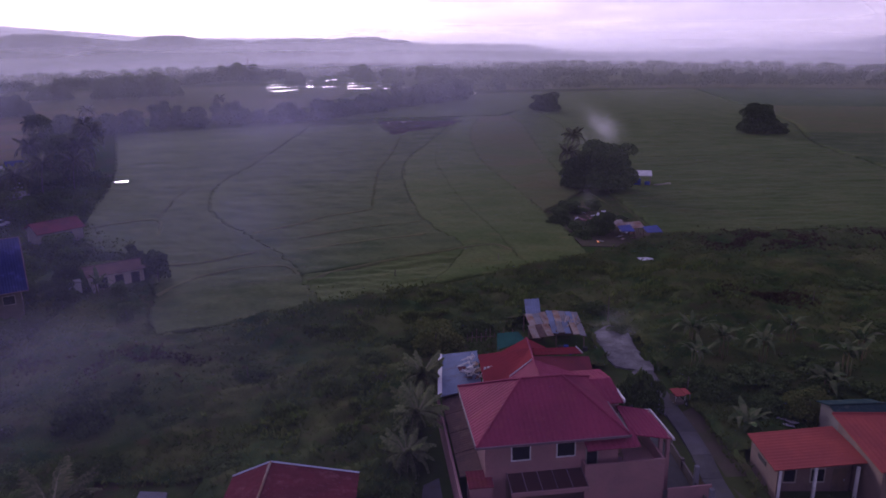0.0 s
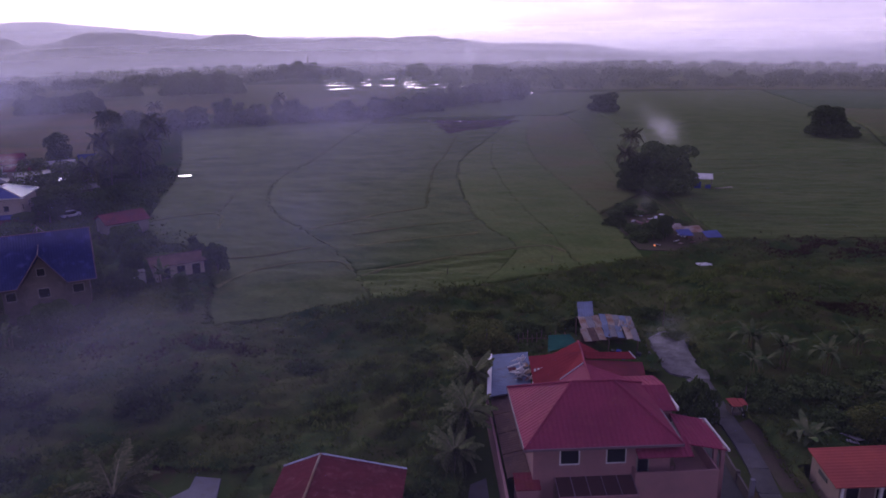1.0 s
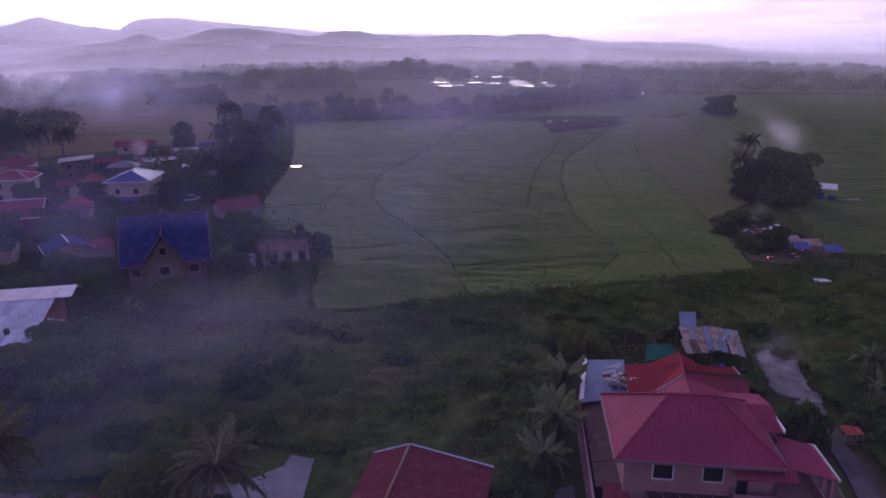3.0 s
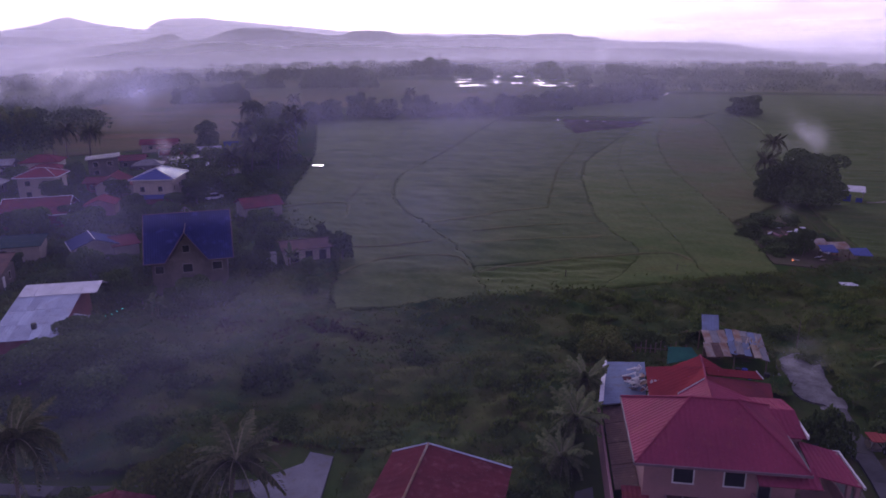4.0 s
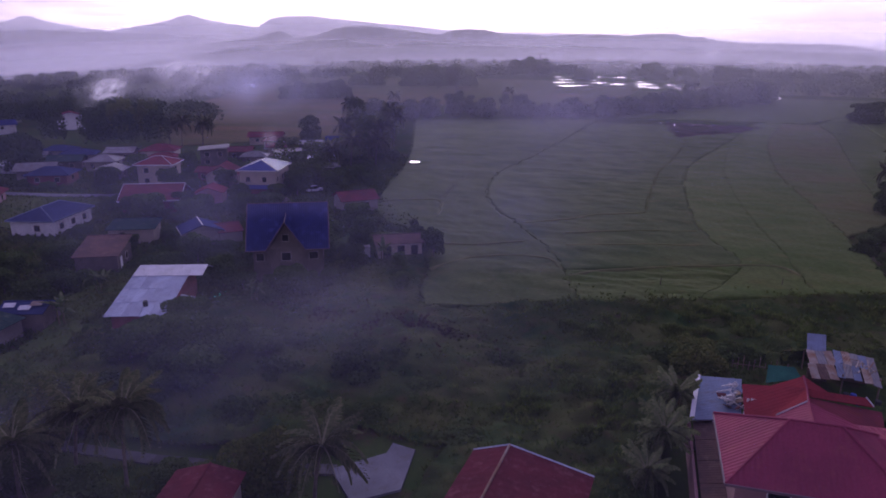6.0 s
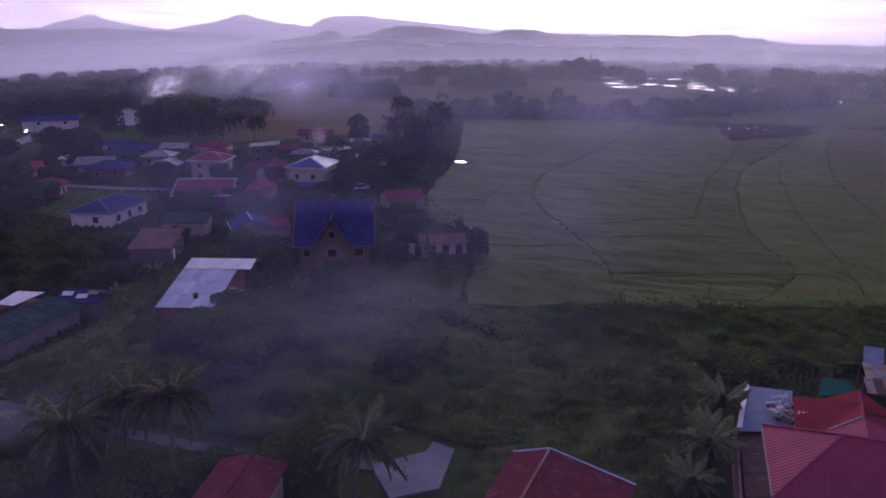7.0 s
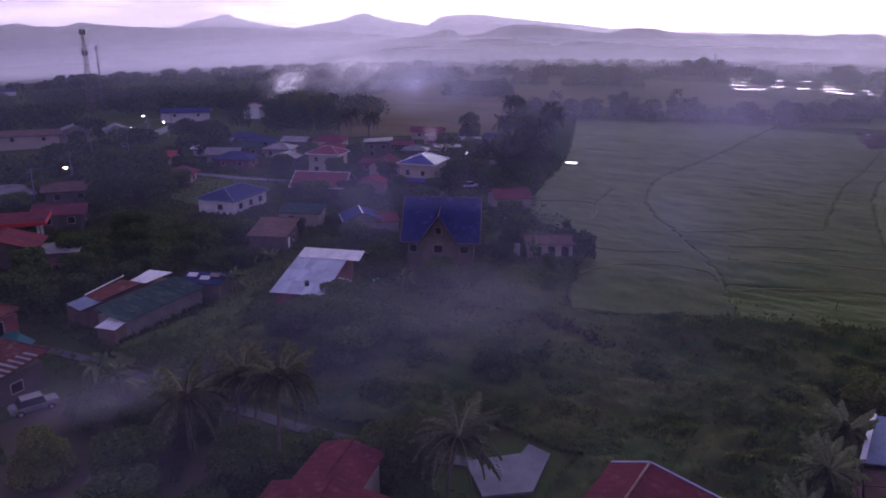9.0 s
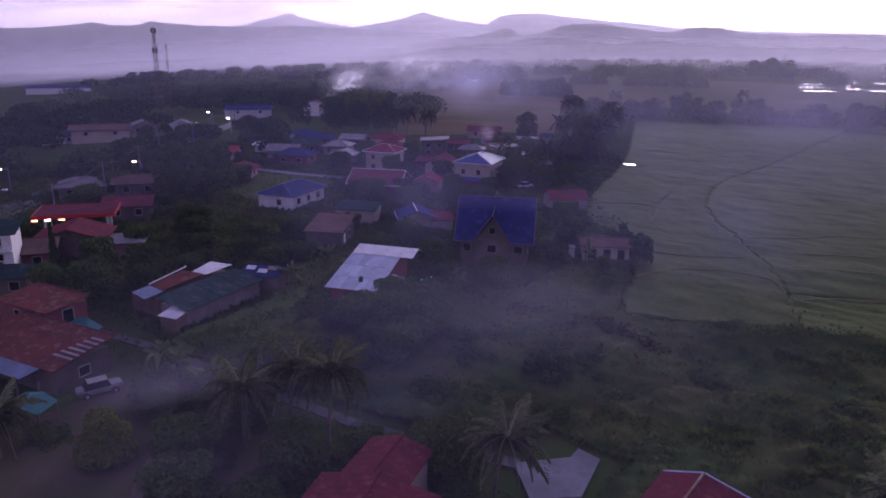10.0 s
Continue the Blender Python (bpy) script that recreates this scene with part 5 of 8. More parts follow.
# near plants
for x_, y_, h_, s_ in ((-41.5, 34, 7.4, 1), (-46.8, 33.8, 6.2, 2), (-47.2, 29.2, 5.4, 3), (-26.6, 38.0, 5.6, 5), (-61, 14.5, 3.6, 6)):
    coconut("coconut palm with drooping fronds in the dim yard", x_, y_, h_, 70 + s_, lean=(0.3 * (s_ % 3 - 1), 0.25), n=26)
for x_, y_, h_, s_ in ((-2.6, 62.0, 3.6, 1), (-2.9, 54.0, 3.7, 2), (-3.4, 57.8, 2.6, 3), (-3.8, 50.8, 1.8, 4)):
    coconut("young palm with dense drooping fronds beside the house wall", x_, y_, h_, 100 + s_, lean=(0.1, 0.05), n=24, size=0.92, fronds=YOUNG)
for x_, y_, h_, s_ in ((31, 71, 4.4, 5), (27, 68.5, 3.4, 6), (35, 70, 4.0, 7), (40, 74, 4.2, 8), (42, 66, 4.4, 9), (29, 75, 3.6, 10), (46, 70, 3.8, 11), (38, 62, 2.8, 12), (27.3, 56, 1.6, 13),
                       (-62, 31.5, 3.2, 14), (-66, 32, 2.8, 15), (-58, 33, 3.0, 16), (-77, 57, 3.4, 17), (-55, 38, 2.6, 18), (-60, 74, 2.6, 19), (-52, 98, 2.8, 20), (-83, 68, 2.8, 21), (-12, 40, 2.4, 22)):
    banana("banana plant with broad torn leaves", x_, y_, h_, s_)
weed = shrub("dark tangled shrub in the overgrown lot", -44, 57, 2.8, 2.2, 2600, 0.20, 90)
WEEDS = [(-35.5, 61, 1.3, 1.3), (-33, 64, 1.0, 1.1), (-37, 65, 0.9, 0.9), (-31, 60.5, 0.8, 0.8), (-60, 57, 1.5, 1.4), (-64, 61, 1.3, 1.2), (-56, 54, 1.3, 1.2), (-52, 60, 1.2, 1.0), (-47, 64, 1.0, .6), (-39, 68, .8, .4), (-28, 60, .9, .5), (-22, 70, .8, .4), (-63, 71, .9, .7), (-59, 76, 1, .7),
         (-13, 68, .9, .5), (-8, 73, 1, .6), (-4, 77, 1.2, .8), (0, 79, 1.1, .9), (4, 80, 1, .8), (-7, 62, 1.0, .7), (-9, 56, 1.0, .7), (-6, 48, .9, .8), (-12, 50, 1, .5), (26.5, 62.5, .9, 1.0), (27, 65.5, 1.0, 1.1), (26.5, 57, .7, .6), (31, 60, 1.0, .8), (36, 61, 1.1, .9), (44, 60, 1.2, .9), (33, 66, 1.2, .9), (40, 68, 1.2, .9),
         (19, 62.5, .7, 1.9), (19, 59.5, .6, 1.4), (-34, 44, .9, .5), (-46, 43, .9, .5), (-50, 90, .8, .5), (20, 88, .8, .6), (27, 128, 1.2, .9), (24, 138, 1, .7), (31, 132, .8, 1.6), (30, 148, 1, .6), (36, 140, .8, .5), (-90, 70, 1.2, 1), (-20, 52, .9, .4), (-30, 52, .9, .5),
         (48, 100, 1, .4), (60, 96, 1.2, .4), (52, 78, 1.2, .7), (58, 70, 1.3, .8), (-52, 47, 1.1, .7), (-37, 51, 1, .6), (-42, 48, 1.0, .9), (12, 70, .8, .6), (8, 84, .9, .5), (22, 80, .5, .5)]
for i_, (x_, y_, s_, z_) in enumerate(WEEDS):
    put(weed, x_, y_, s_, z_, i_ * 71 % 360)
cyp = [(0, 0, z_, 0.9 - 0.09 * z_, 0.9 - 0.09 * z_, 1.2) for z_ in np.arange(0.8, 8.6, 0.7)]
V_, F_ = leaf_cloud(2200, cyp, 0.3, 91)
solid("cypress_tree", tri_mesh("cypress_tree", V_, F_, M["leaf_far"]), None, "tall narrow dark column-shaped conifer", "tree", pose(-103.5, 35.5, 0))


def cover_z(x, y):
    """The height of the tangled weeds over the lot."""
    a = noise.noise((x * 0.07, y * 0.07, 2.0))
    b = 1 - abs(noise.noise((x * 0.16 + 3, y * 0.22, 6.0))) * 2
    c = noise.noise((x * 0.55, y * 0.55, 1.0))
    d = noise.noise((x * 1.3, y * 1.3, 4.0))
    return max(0.04, 0.42 + 0.75 * a + 0.70 * max(b, 0) * (0.5 + a) + 0.42 * c + 0.20 * d)


def overgrowth():
    front_x, front_y = [-95, -52, -38, -17, 14, 25, 41, 90], [110, 118, 82, 91, 107, 113, 126, 127]
    step = 0.5
    nx, ny = int(140 / step), int(118 / step)
    V, F = [], []
    for j in range(ny + 1):
        for i in range(nx + 1):
            x, y = -66 + i * step, 12 + j * step
            V.append((x, y, cover_z(x, y)))
    for j in range(ny):
        for i in range(nx):
            x, y = -66 + (i + 0.5) * step, 12 + (j + 0.5) * step
            if y > np.interp(x, front_x, front_y) - 1.2 or (x < -36 and y > 84 + (-38 - x) * 2.4) or any(a - 0.4 < x < b + 0.4 and c - 0.4 < y < d + 0.4 for a, b, c, d in CLEAR):
                continue
            if x < -24 and abs(y - np.interp(x, [-100, -80, -59, -43, -36, -27], [26, 33.4, 36.2, 39, 41.6, 44.5])) < 1.9:
                continue
            a = j * (nx + 1) + i
            F.append((a, a + 1, a + nx + 2, a + nx + 1))
    me = mesh_of("weeds", V, F, M["weed_cover"])
    me.polygons.foreach_set("use_smooth", [True] * len(F))
    return me


CLEAR = ((-2.6, 20, 38, 69), (8, 17, 74, 83), (19, 23.6, 20, 68), (18.2, 22.4, 68, 81.4), (30.6, 43, 41, 50.4), (24.8, 32.2, 45, 51.2), (33.6, 38.4, 52, 56.4), (-17, -5, 28, 46), (-29, -21, 39, 49.4), (-67, -53, 79, 100), (-74, -63, 57, 73), (-90, -66, 14, 30), (-90, -72, 37, 58), (-37, -24, 20, 37), (-65.5, -38.5, 12, 32))
solid("weeds", overgrowth(), None, "rank tangled green weeds covering the empty lots", "weeds", kind="stuff")


def meadow():
    n = 115000
    x = rng.uniform(-95, 75, n)
    y = rng.uniform(12, 132, n)
    front = np.interp(x, [-95, -52, -38, -17, 14, 25, 41, 90], [110, 118, 82, 91, 107, 113, 126, 127])
    keep = y < front - 0.5
    keep &= ~((x > -52) & (x < -36) & (y > 84 + (-38 - x) * 2.4))
    for a, b, c, d in CLEAR:
        keep &= ~((x > a) & (x < b) & (y > c) & (y < d))
    lane_y = np.interp(x, [-100, -80, -59, -43, -36, -27], [26, 33.4, 36.2, 39, 41.6, 44.5])
    keep &= ~((abs(y - lane_y) < 1.3) & (x < -25))
    x, y = x[keep], y[keep]
    lump = np.array([noise.noise((a * 0.11, b * 0.11, 5.0)) for a, b in zip(x, y)])
    fineN = np.array([noise.noise((a * 0.4, b * 0.4, 9.0)) for a, b in zip(x, y)])
    h = 0.34 + 0.30 * np.clip(lump + 0.15, 0, 1) + 0.25 * np.clip(fineN, 0, 1)
    P = np.stack([x, y, np.array([cover_z(a, b) for a, b in zip(x, y)]) - 0.15], 1)
    V, F = blades(P, h * 0.9, 0.13, 0.75, 5)
    return tri_mesh("grass", V, F, M["grass"])


solid("grass", meadow(), None, "tall dark weeds and grass in the overgrown lots", "grass", kind="stuff")


def patch(label, x, y, rx, ry, n, h, mat):
    a, r = rng.uniform(0, 2 * math.pi, n), np.abs(rng.normal(0, 0.62, n))
    px, py = x + rx * r * np.cos(a), y + ry * r * np.sin(a)
    ok = np.array([noise.noise((u * 0.22, v * 0.22, 3.0)) > -0.02 for u, v in zip(px, py)])
    px, py = px[ok], py[ok]
    n = len(px)
    P = np.stack([px, py, np.array([cover_z(u, v) - 0.1 for u, v in zip(px, py)])], 1)
    V, F = blades(P, rng.uniform(0.5, 1.0, n) * h, 0.3, 0.6, 4)
    return solid("weeds", tri_mesh("weeds", V, F, M[mat]), None, label, "weeds", kind="stuff")


patch("reddish-brown weeds beside the rice field", 57, 119, 13, 6, 3000, 0.5, "red_weed")
patch("reddish-brown weeds beyond the path", 84, 116, 12, 7, 3000, 0.5, "red_weed")
patch("reddish-brown weeds in the overgrown lot", 45, 90, 7, 4, 1200, 0.5, "red_weed")
patch("brownish weeds along the lot's middle", -34, 72, 9, 4, 1300, 0.45, "red_weed")
patch("brownish weeds near the field's corner", -52, 74, 7, 3, 800, 0.45, "red_weed")
for x_, y_, a_, b_, n_ in ((4, 92, 16, 5, 2600), (26, 103, 14, 5, 2200), (-14, 82, 9, 4, 1500), (-12, 66, 6, 4, 1300), (-10, 58, 5, 5, 1400), (-16, 61, 6, 4, 1100), (34, 92, 10, 6, 1600), (-2, 86, 12, 3, 1500)):
    patch("bright tall grass in the overgrown lot", x_, y_, a_, b_, n_, 0.6, "tall_grass")
for i_ in range(14):
    x_, y_ = -62 + 24 * rng.random(), 13 + 19 * rng.random()
    if (x_ + 54) ** 2 + (y_ - 20.5) ** 2 > 10 and abs(y_ - 24.5 + (x_ + 50) * 0.8) > 4:
        put(weed, x_, y_, 0.35 + 0.5 * rng.random(), 0.3 + 0.4 * rng.random(), 360 * rng.random(), "low dark bush in the dim yard")
for x_, y_, s_ in ((-56, 55, .95), (-60.5, 52.5, .9), (-53, 50.5, .75), (-51, 46.5, .6), (-57.5, 59, .7), (-61.1, 79.6, .5), (-57.5, 81.2, .55), (-64.8, 77.6, .6), (-54.5, 84.5, .5), (-44, 32, .55), (-49, 31, .6), (-55, 29, .6), (-50, 27, .55), (-38.5, 36, .5), (-61, 27.5, .55), (-28, 35.5, .5), (-24, 37, .4), (-40, 29, 0.8), (-48, 24, 0.9), (-43, 21, 0.9), (-58, 27, 0.6), (-38, 24, 0.7), (-64, 14, 0.8)):
    put(garden, x_, y_, s_, s_ * 0.8, x_ * 9 % 360, "dark leafy tree in the dim yard")
for x_, y_, s_, z_ in ((-58.5, 54.3, 1.05, 0.8), (-54, 55, 1.1, 0.85), (-51.3, 55.4, 0.9, 0.7), (-53, 60.4, 0.8, 0.6), (-49.5, 50.5, 0.9, 0.7), (-62.5, 56.2, 0.6, 0.55)):
    put(garden, x_, y_, s_, z_, x_ * 17 % 360, "dark rank bush in the overgrown lot")
for i_ in range(40):
    q_ = at_len(L0, 0.10 + 0.42 * i_ / 40)
    k_ = rng.uniform(0.25, 0.55)
    if 158 < q_.y < 212 and -q_.x / q_.y < 0.515:
        continue
    put(weed if i_ % 4 else garden, q_.x - rng.uniform(1.0, 6.0), q_.y + rng.normal(0, 2), k_ * (1 if i_ % 4 else 0.7), k_ * rng.uniform(0.5, 0.9), rng.uniform(0, 360), "ragged dark bush along the field's edge")
for i_ in range(10):
    q_ = at_len(L0, 0.02 + 0.10 * i_ / 10)
    x_, y_ = q_.x - 2.5 + rng.normal(0, 1.0), q_.y + rng.normal(0, 1.5)
    if (x_ + 93.5) ** 2 + (y_ - 197) ** 2 < 120 or y_ > 150 and -x_ / y_ < 0.50 + 0.04 * rng.random():
        continue
    if i_ % 3 or 150 < y_ < 216:
        put(weed, x_, y_, rng.uniform(0.35, 0.6), rng.uniform(0.3, 0.6), rng.uniform(0, 360), "dark hedge shrub along the field's edge")
    else:
        put(garden, x_ - 1.5, y_, rng.uniform(0.35, 0.5), rng.uniform(0.4, 0.6), rng.uniform(0, 360), "dark hedge tree along the field's edge")
for x_, y_, s_, z_ in ((-57, 57, 1.1, .75), (-52, 56, .9, .65), (-60, 61, 0.9, .8), (-48, 60, .8, .5), (-91, 42, .7, .7), (-93, 50, .7, .6)):
    put(garden, x_, y_, s_, z_, x_ * 13 % 360, "dark leafy bush at the yard's edge")

# ---- the crimson-roofed house and its lot ----
HM = pose(2.0, 44.4, 0, 0, 0, 6.5)
main = thing("house", "two-storey salmon house with a crimson hipped steel roof", "house", HM, "village houses")


def roof_part(name, planes, mat, parent, thick=0.09, along=None, label=""):
    bm = bmesh.new()
    for pl in planes:
        sheet(bm, pl, thick, along)
    return part(name, bm, M[mat], parent, label)


part("wall", boxes((0.8, 11.2, 1.0, 9.0, -0.5, 6.25), (11.2, 13.0, 5.9, 9.2, -0.5, 5.9)), M["pink"], main)
A, B_ = (4.4, 4.9, 9.1), (7.75, 4.9, 9.1)
roof_part("roof", [[(0, 0, 6.3), (11.7, 0, 6.3), B_, A], [(11.7, 9.8, 6.3), (0, 9.8, 6.3), A, B_], [(0, 9.8, 6.3), (0, 0, 6.3), A], [(11.7, 0, 6.3), (11.7, 9.8, 6.3), B_]], "roof_magenta", main)
for a_, b_ in ((A, B_), (A, (0, 0, 6.3)), (A, (0, 9.8, 6.3)), (B_, (11.7, 0, 6.3)), (B_, (11.7, 9.8, 6.3))):
    part("ridge_cap", rod(bmesh.new(), Vector(a_) + Vector((0, 0, 0.03)), Vector(b_) + Vector((0, 0, 0.03)), 0.10, n=6), M["roof_magenta"], main)
part("gutter", boxes((-0.06, 11.76, -0.1, 0.02, 6.12, 6.3), (-0.1, 0.02, 0.02, 9.8, 6.12, 6.3), (11.7, 11.8, 0.02, 5.2, 6.12, 6.3)), M["gutter"], main, "dull painted gutter")
roof_part("side_roof", [[(9.0, 5.3, 6.05), (13.2, 5.3, 6.05), (13.3, 8.7, 6.6), (9.0, 8.7, 6.6)], [(13.3, 11.6, 6.05), (9.0, 11.6, 6.05), (9.0, 8.7, 6.6), (13.3, 8.7, 6.6)]], "roof_magenta", main)
part("verge_board", boxes((13.2, 13.34, 5.3, 8.7, 6.0, 6.3)), M["white"], main, "pale verge board")
roof_part("porch_roof", [[(12.4, 1.4, 5.45), (15.7, 1.4, 4.75), (15.7, 6.0, 4.75), (12.8, 6.0, 5.45)]], "roof_magenta", main, along=(0, 1, 0))
part("porch_gutter", boxes((15.76, 15.9, 1.35, 6.05, 4.6, 4.8), (12.2, 15.8, 6.0, 6.1, 4.62, 4.8)), M["white"], main, "pale painted gutter")
roof_part("porch_roof", [[(8.3, -0.4, 5.5), (12.4, -0.4, 5.5), (12.4, 1.5, 6.0), (8.3, 1.5, 6.0)]], "roof_magenta", main)
for u_ in (3.55, 7.05):
    window(main, "f", u_, 4.35, 1.35, 1.2, 0, -2.0, "white")
window(main, "f", 9.1, 3.1, 0.8, 2.1, 0, -2.0)
part("balcony", boxes((8.3, 14.6, 0.2, 5.6, 2.75, 3.0), (8.3, 14.6, 0.05, 0.2, -0.5, 3.95), (14.45, 14.6, 0.2, 5.6, -0.5, 3.95), (8.3, 8.45, 0.2, 1.0, 2.75, 3.95)), M["pink"], main, "salmon balcony wall")
for u_, v_ in ((14.9, 1.7), (15.5, 1.7), (15.5, 5.6), (12.6, 5.6)):
    part("post", boxes((u_ - 0.14, u_ + 0.14, v_ - 0.14, v_ + 0.14, 0, 4.8)), M["pink"], main)
for k_ in range(5):
    roof_part("canopy_panel", [[(2.5 + k_ * 1.16, -0.9, 2.8), (3.62 + k_ * 1.16, -0.9, 2.8), (3.62 + k_ * 1.16, 1.0, 3.2), (2.5 + k_ * 1.16, 1.0, 3.2)]], "canopy_glass", main, 0.04)
part("canopy_beam", boxes((2.4, 8.3, -1.04, -0.9, 2.5, 2.84)), M["pink"], main)
for k_ in range(6):
    part("canopy_bar", rod(bmesh.new(), (2.46 + k_ * 1.16, -0.95, 2.84), (2.46 + k_ * 1.16, 1.0, 3.25), 0.045, n=4), M["gutter"], main)
# A thin timber-coloured panel on the wall below the canopy.
part("ground_floor", boxes((2.4, 8.3, 1.0, 1.06, 0, 2.7)), M["timber"], main, "dark panel under the canopy")
roof_part("annex_roof", [[(-0.6, 0.0, 2.9), (1.3, 0.0, 2.9), (1.3, 1.8, 3.2), (-0.6, 1.8, 3.2)]], "roof_red", main)
part("annex_wall", boxes((-0.5, 1.2, 0.1, 1.7, -0.5, 2.88)), M["pink"], main)
roof_part("side_passage_roof", [[(-1.0, 1.9 + 3.2 * k, 2.7), (0.75, 1.9 + 3.2 * k, 3.1), (0.75, 5.0 + 3.2 * k, 3.1), (-1.0, 5.0 + 3.2 * k, 2.7)] for k in range(4)], "roof_brown", main, label="brown rusted passage roof")
part("chair", boxes((11.4, 11.9, 1.6, 2.1, 3.4, 3.48), (11.4, 11.9, 2.06, 2.12, 3.48, 3.9), (11.42, 11.48, 1.62, 1.68, 3.0, 3.4), (11.82, 11.88, 1.62, 1.68, 3.0, 3.4)), M["timber"], main)
# the rear wing
rear = thing("house", "lower rear wing with a plain weathered red roof", "house", pose(0, 0, 0), "village houses")
part("wall", boxes((3.7, 13.2, 56.2, 61.6, -0.5, 4.85)), M["pink"], rear)
roof_part("roof", [[(7.85, 57.6, 7.0), (7.95, 60.6, 6.9), (3.0, 61.4, 5.9), (3.4, 55.6, 4.75), (5.4, 56.3, 5.5)]], "roof_deep_red", rear, label="flat-painted red sheet roof")
roof_part("hip_roof", [[(7.95, 60.6, 6.88), (7.8, 62.4, 7.12), (5.0, 62.0, 5.7)], [(7.95, 60.6, 6.88), (7.8, 62.4, 7.12), (10.2, 62.2, 5.9)], [(7.8, 62.4, 7.12), (5.0, 62.0, 5.7), (10.2, 62.2, 5.9)]], "roof_deep_red", rear)
roof_part("back_strip", [[(8.0, 60.5, 6.84), (12.6, 61.9, 6.3), (13.1, 61.1, 5.95), (8.3, 60.0, 6.4)]], "roof_deep_red", rear)
roof_part("lean_to_roof", [[(8.2, 60.0, 6.3), (13.9, 61.9, 5.25), (13.7, 58.6, 4.9), (8.6, 56.8, 5.9)]], "roof_red", rear, label="darker red sheets")
roof_part("cross_roof", [[(7.85, 57.7, 7.05), (8.0, 53.6, 7.05), (4.9, 53.6, 5.6), (5.6, 56.7, 5.8)], [(7.85, 57.7, 7.05), (8.0, 53.6, 7.05), (11.8, 53.4, 5.95), (12.4, 56.2, 5.95)]], "roof_magenta", rear)
bm = bmesh.new()
for a_, b_ in (((8.0, 53.6, 7.1), (7.85, 57.7, 7.1)), ((7.85, 57.7, 7.06), (7.95, 60.6, 6.94)), ((7.95, 60.6, 6.94), (7.8, 62.4, 7.16))):
    rod(bm, a_, b_, 0.10, n=5)
part("ridge_cap", bm, M["roof_magenta"], rear)
for a_, b_ in (((5.6, 56.72, 5.84), (7.85, 57.75, 7.1)), ((12.42, 56.2, 5.98), (11.9, 53.4, 5.98)), ((13.1, 61.15, 5.98), (12.6, 61.95, 6.34))):
    part("verge_board", rod(bmesh.new(), a_, b_, 0.07, n=4), M["white"], rear)
# the blue-grey lean-to with junk on it
lean = thing("shed", "lean-to with a pale blue-grey sheet roof and junk on it", "shed", pose(0, 0, 0), "sheds")
part("wall", boxes((-0.4, 2.9, 59, 67, -0.5, 3.2)), M["block"], lean)
roof_part("roof", [[(-0.8, 58.0, 3.3), (3.2, 59.0, 3.7), (3.2, 67.3, 3.7), (-0.8, 67.3, 3.3)]], "roof_pale", lean, label="pale blue-grey metal sheet")
gj = np.random.default_rng(8)
for k_ in range(26):
    x_, y_ = 1.5 + gj.uniform(0, 1.9), 60.3 + gj.uniform(0, 4.4)
    if k_ < 4:
        e_ = thing("plastic_chair", "broken white plastic chair lying on the sheet roof", "chair", pose(x_, y_, 3.75, gj.uniform(-80, 80), gj.uniform(-40, 40), gj.uniform(0, 360)), "junk on the roof")
        part("seat", boxes((-0.25, 0.25, -0.25, 0.25, 0.38, 0.42)), M["white"], e_)
        part("backrest", boxes((-0.25, 0.25, 0.22, 0.26, 0.42, 0.85)), M["white"], e_)
        for sx, sy in ((-0.22, -0.22), (0.22, -0.22), (-0.22, 0.22), (0.22, 0.22)):
            part("leg", boxes((sx - 0.03, sx + 0.03, sy - 0.03, sy + 0.03, 0, 0.38)), M["white"], e_)
    elif k_ < 15:
        ln_ = gj.uniform(0.4, 1.0)
        solid("pipe", rod(bmesh.new(), (-ln_, 0, 0.1), (ln_, 0, 0.1), 0.07, n=6), M["white"], "loose pale pipe lying on the sheet roof", "pipe", pose(x_, y_, 3.68 + 0.04 * k_, gj.uniform(-8, 8), gj.uniform(-35, 35), gj.uniform(0, 180)), "junk on the roof")
    else:
        w_ = gj.uniform(0.25, 0.55)
        solid("scrap_sheet", boxes((-w_, w_, -0.3, 0.3, 0, 0.05)), M[("roof_pale", "white", "roof_rust", "brickred", "timber")[k_ % 5]], "bent scrap panel lying on the sheet roof", "scrap", pose(x_, y_, 3.72 + 0.03 * (k_ - 14), gj.uniform(-35, 35), gj.uniform(-35, 35), gj.uniform(0, 360)), "junk on the roof")
part("verge_strip", boxes((-0.95, -0.55, 58.1, 67.3, 3.3, 3.44)), M["roof_zinc"], lean, "paler edge strip")
for k_ in range(3):
    solid("water_pipe", rod(bmesh.new(), (0, 0, 0), (0, 0, 1.5), 0.11, n=8), M["white"], "upright white pipe beside the red roof", "pipe", pose(3.35 + 0.32 * k_, 58.6 + 0.1 * k_, 4.3, -20, 8, 0), "white pipes")
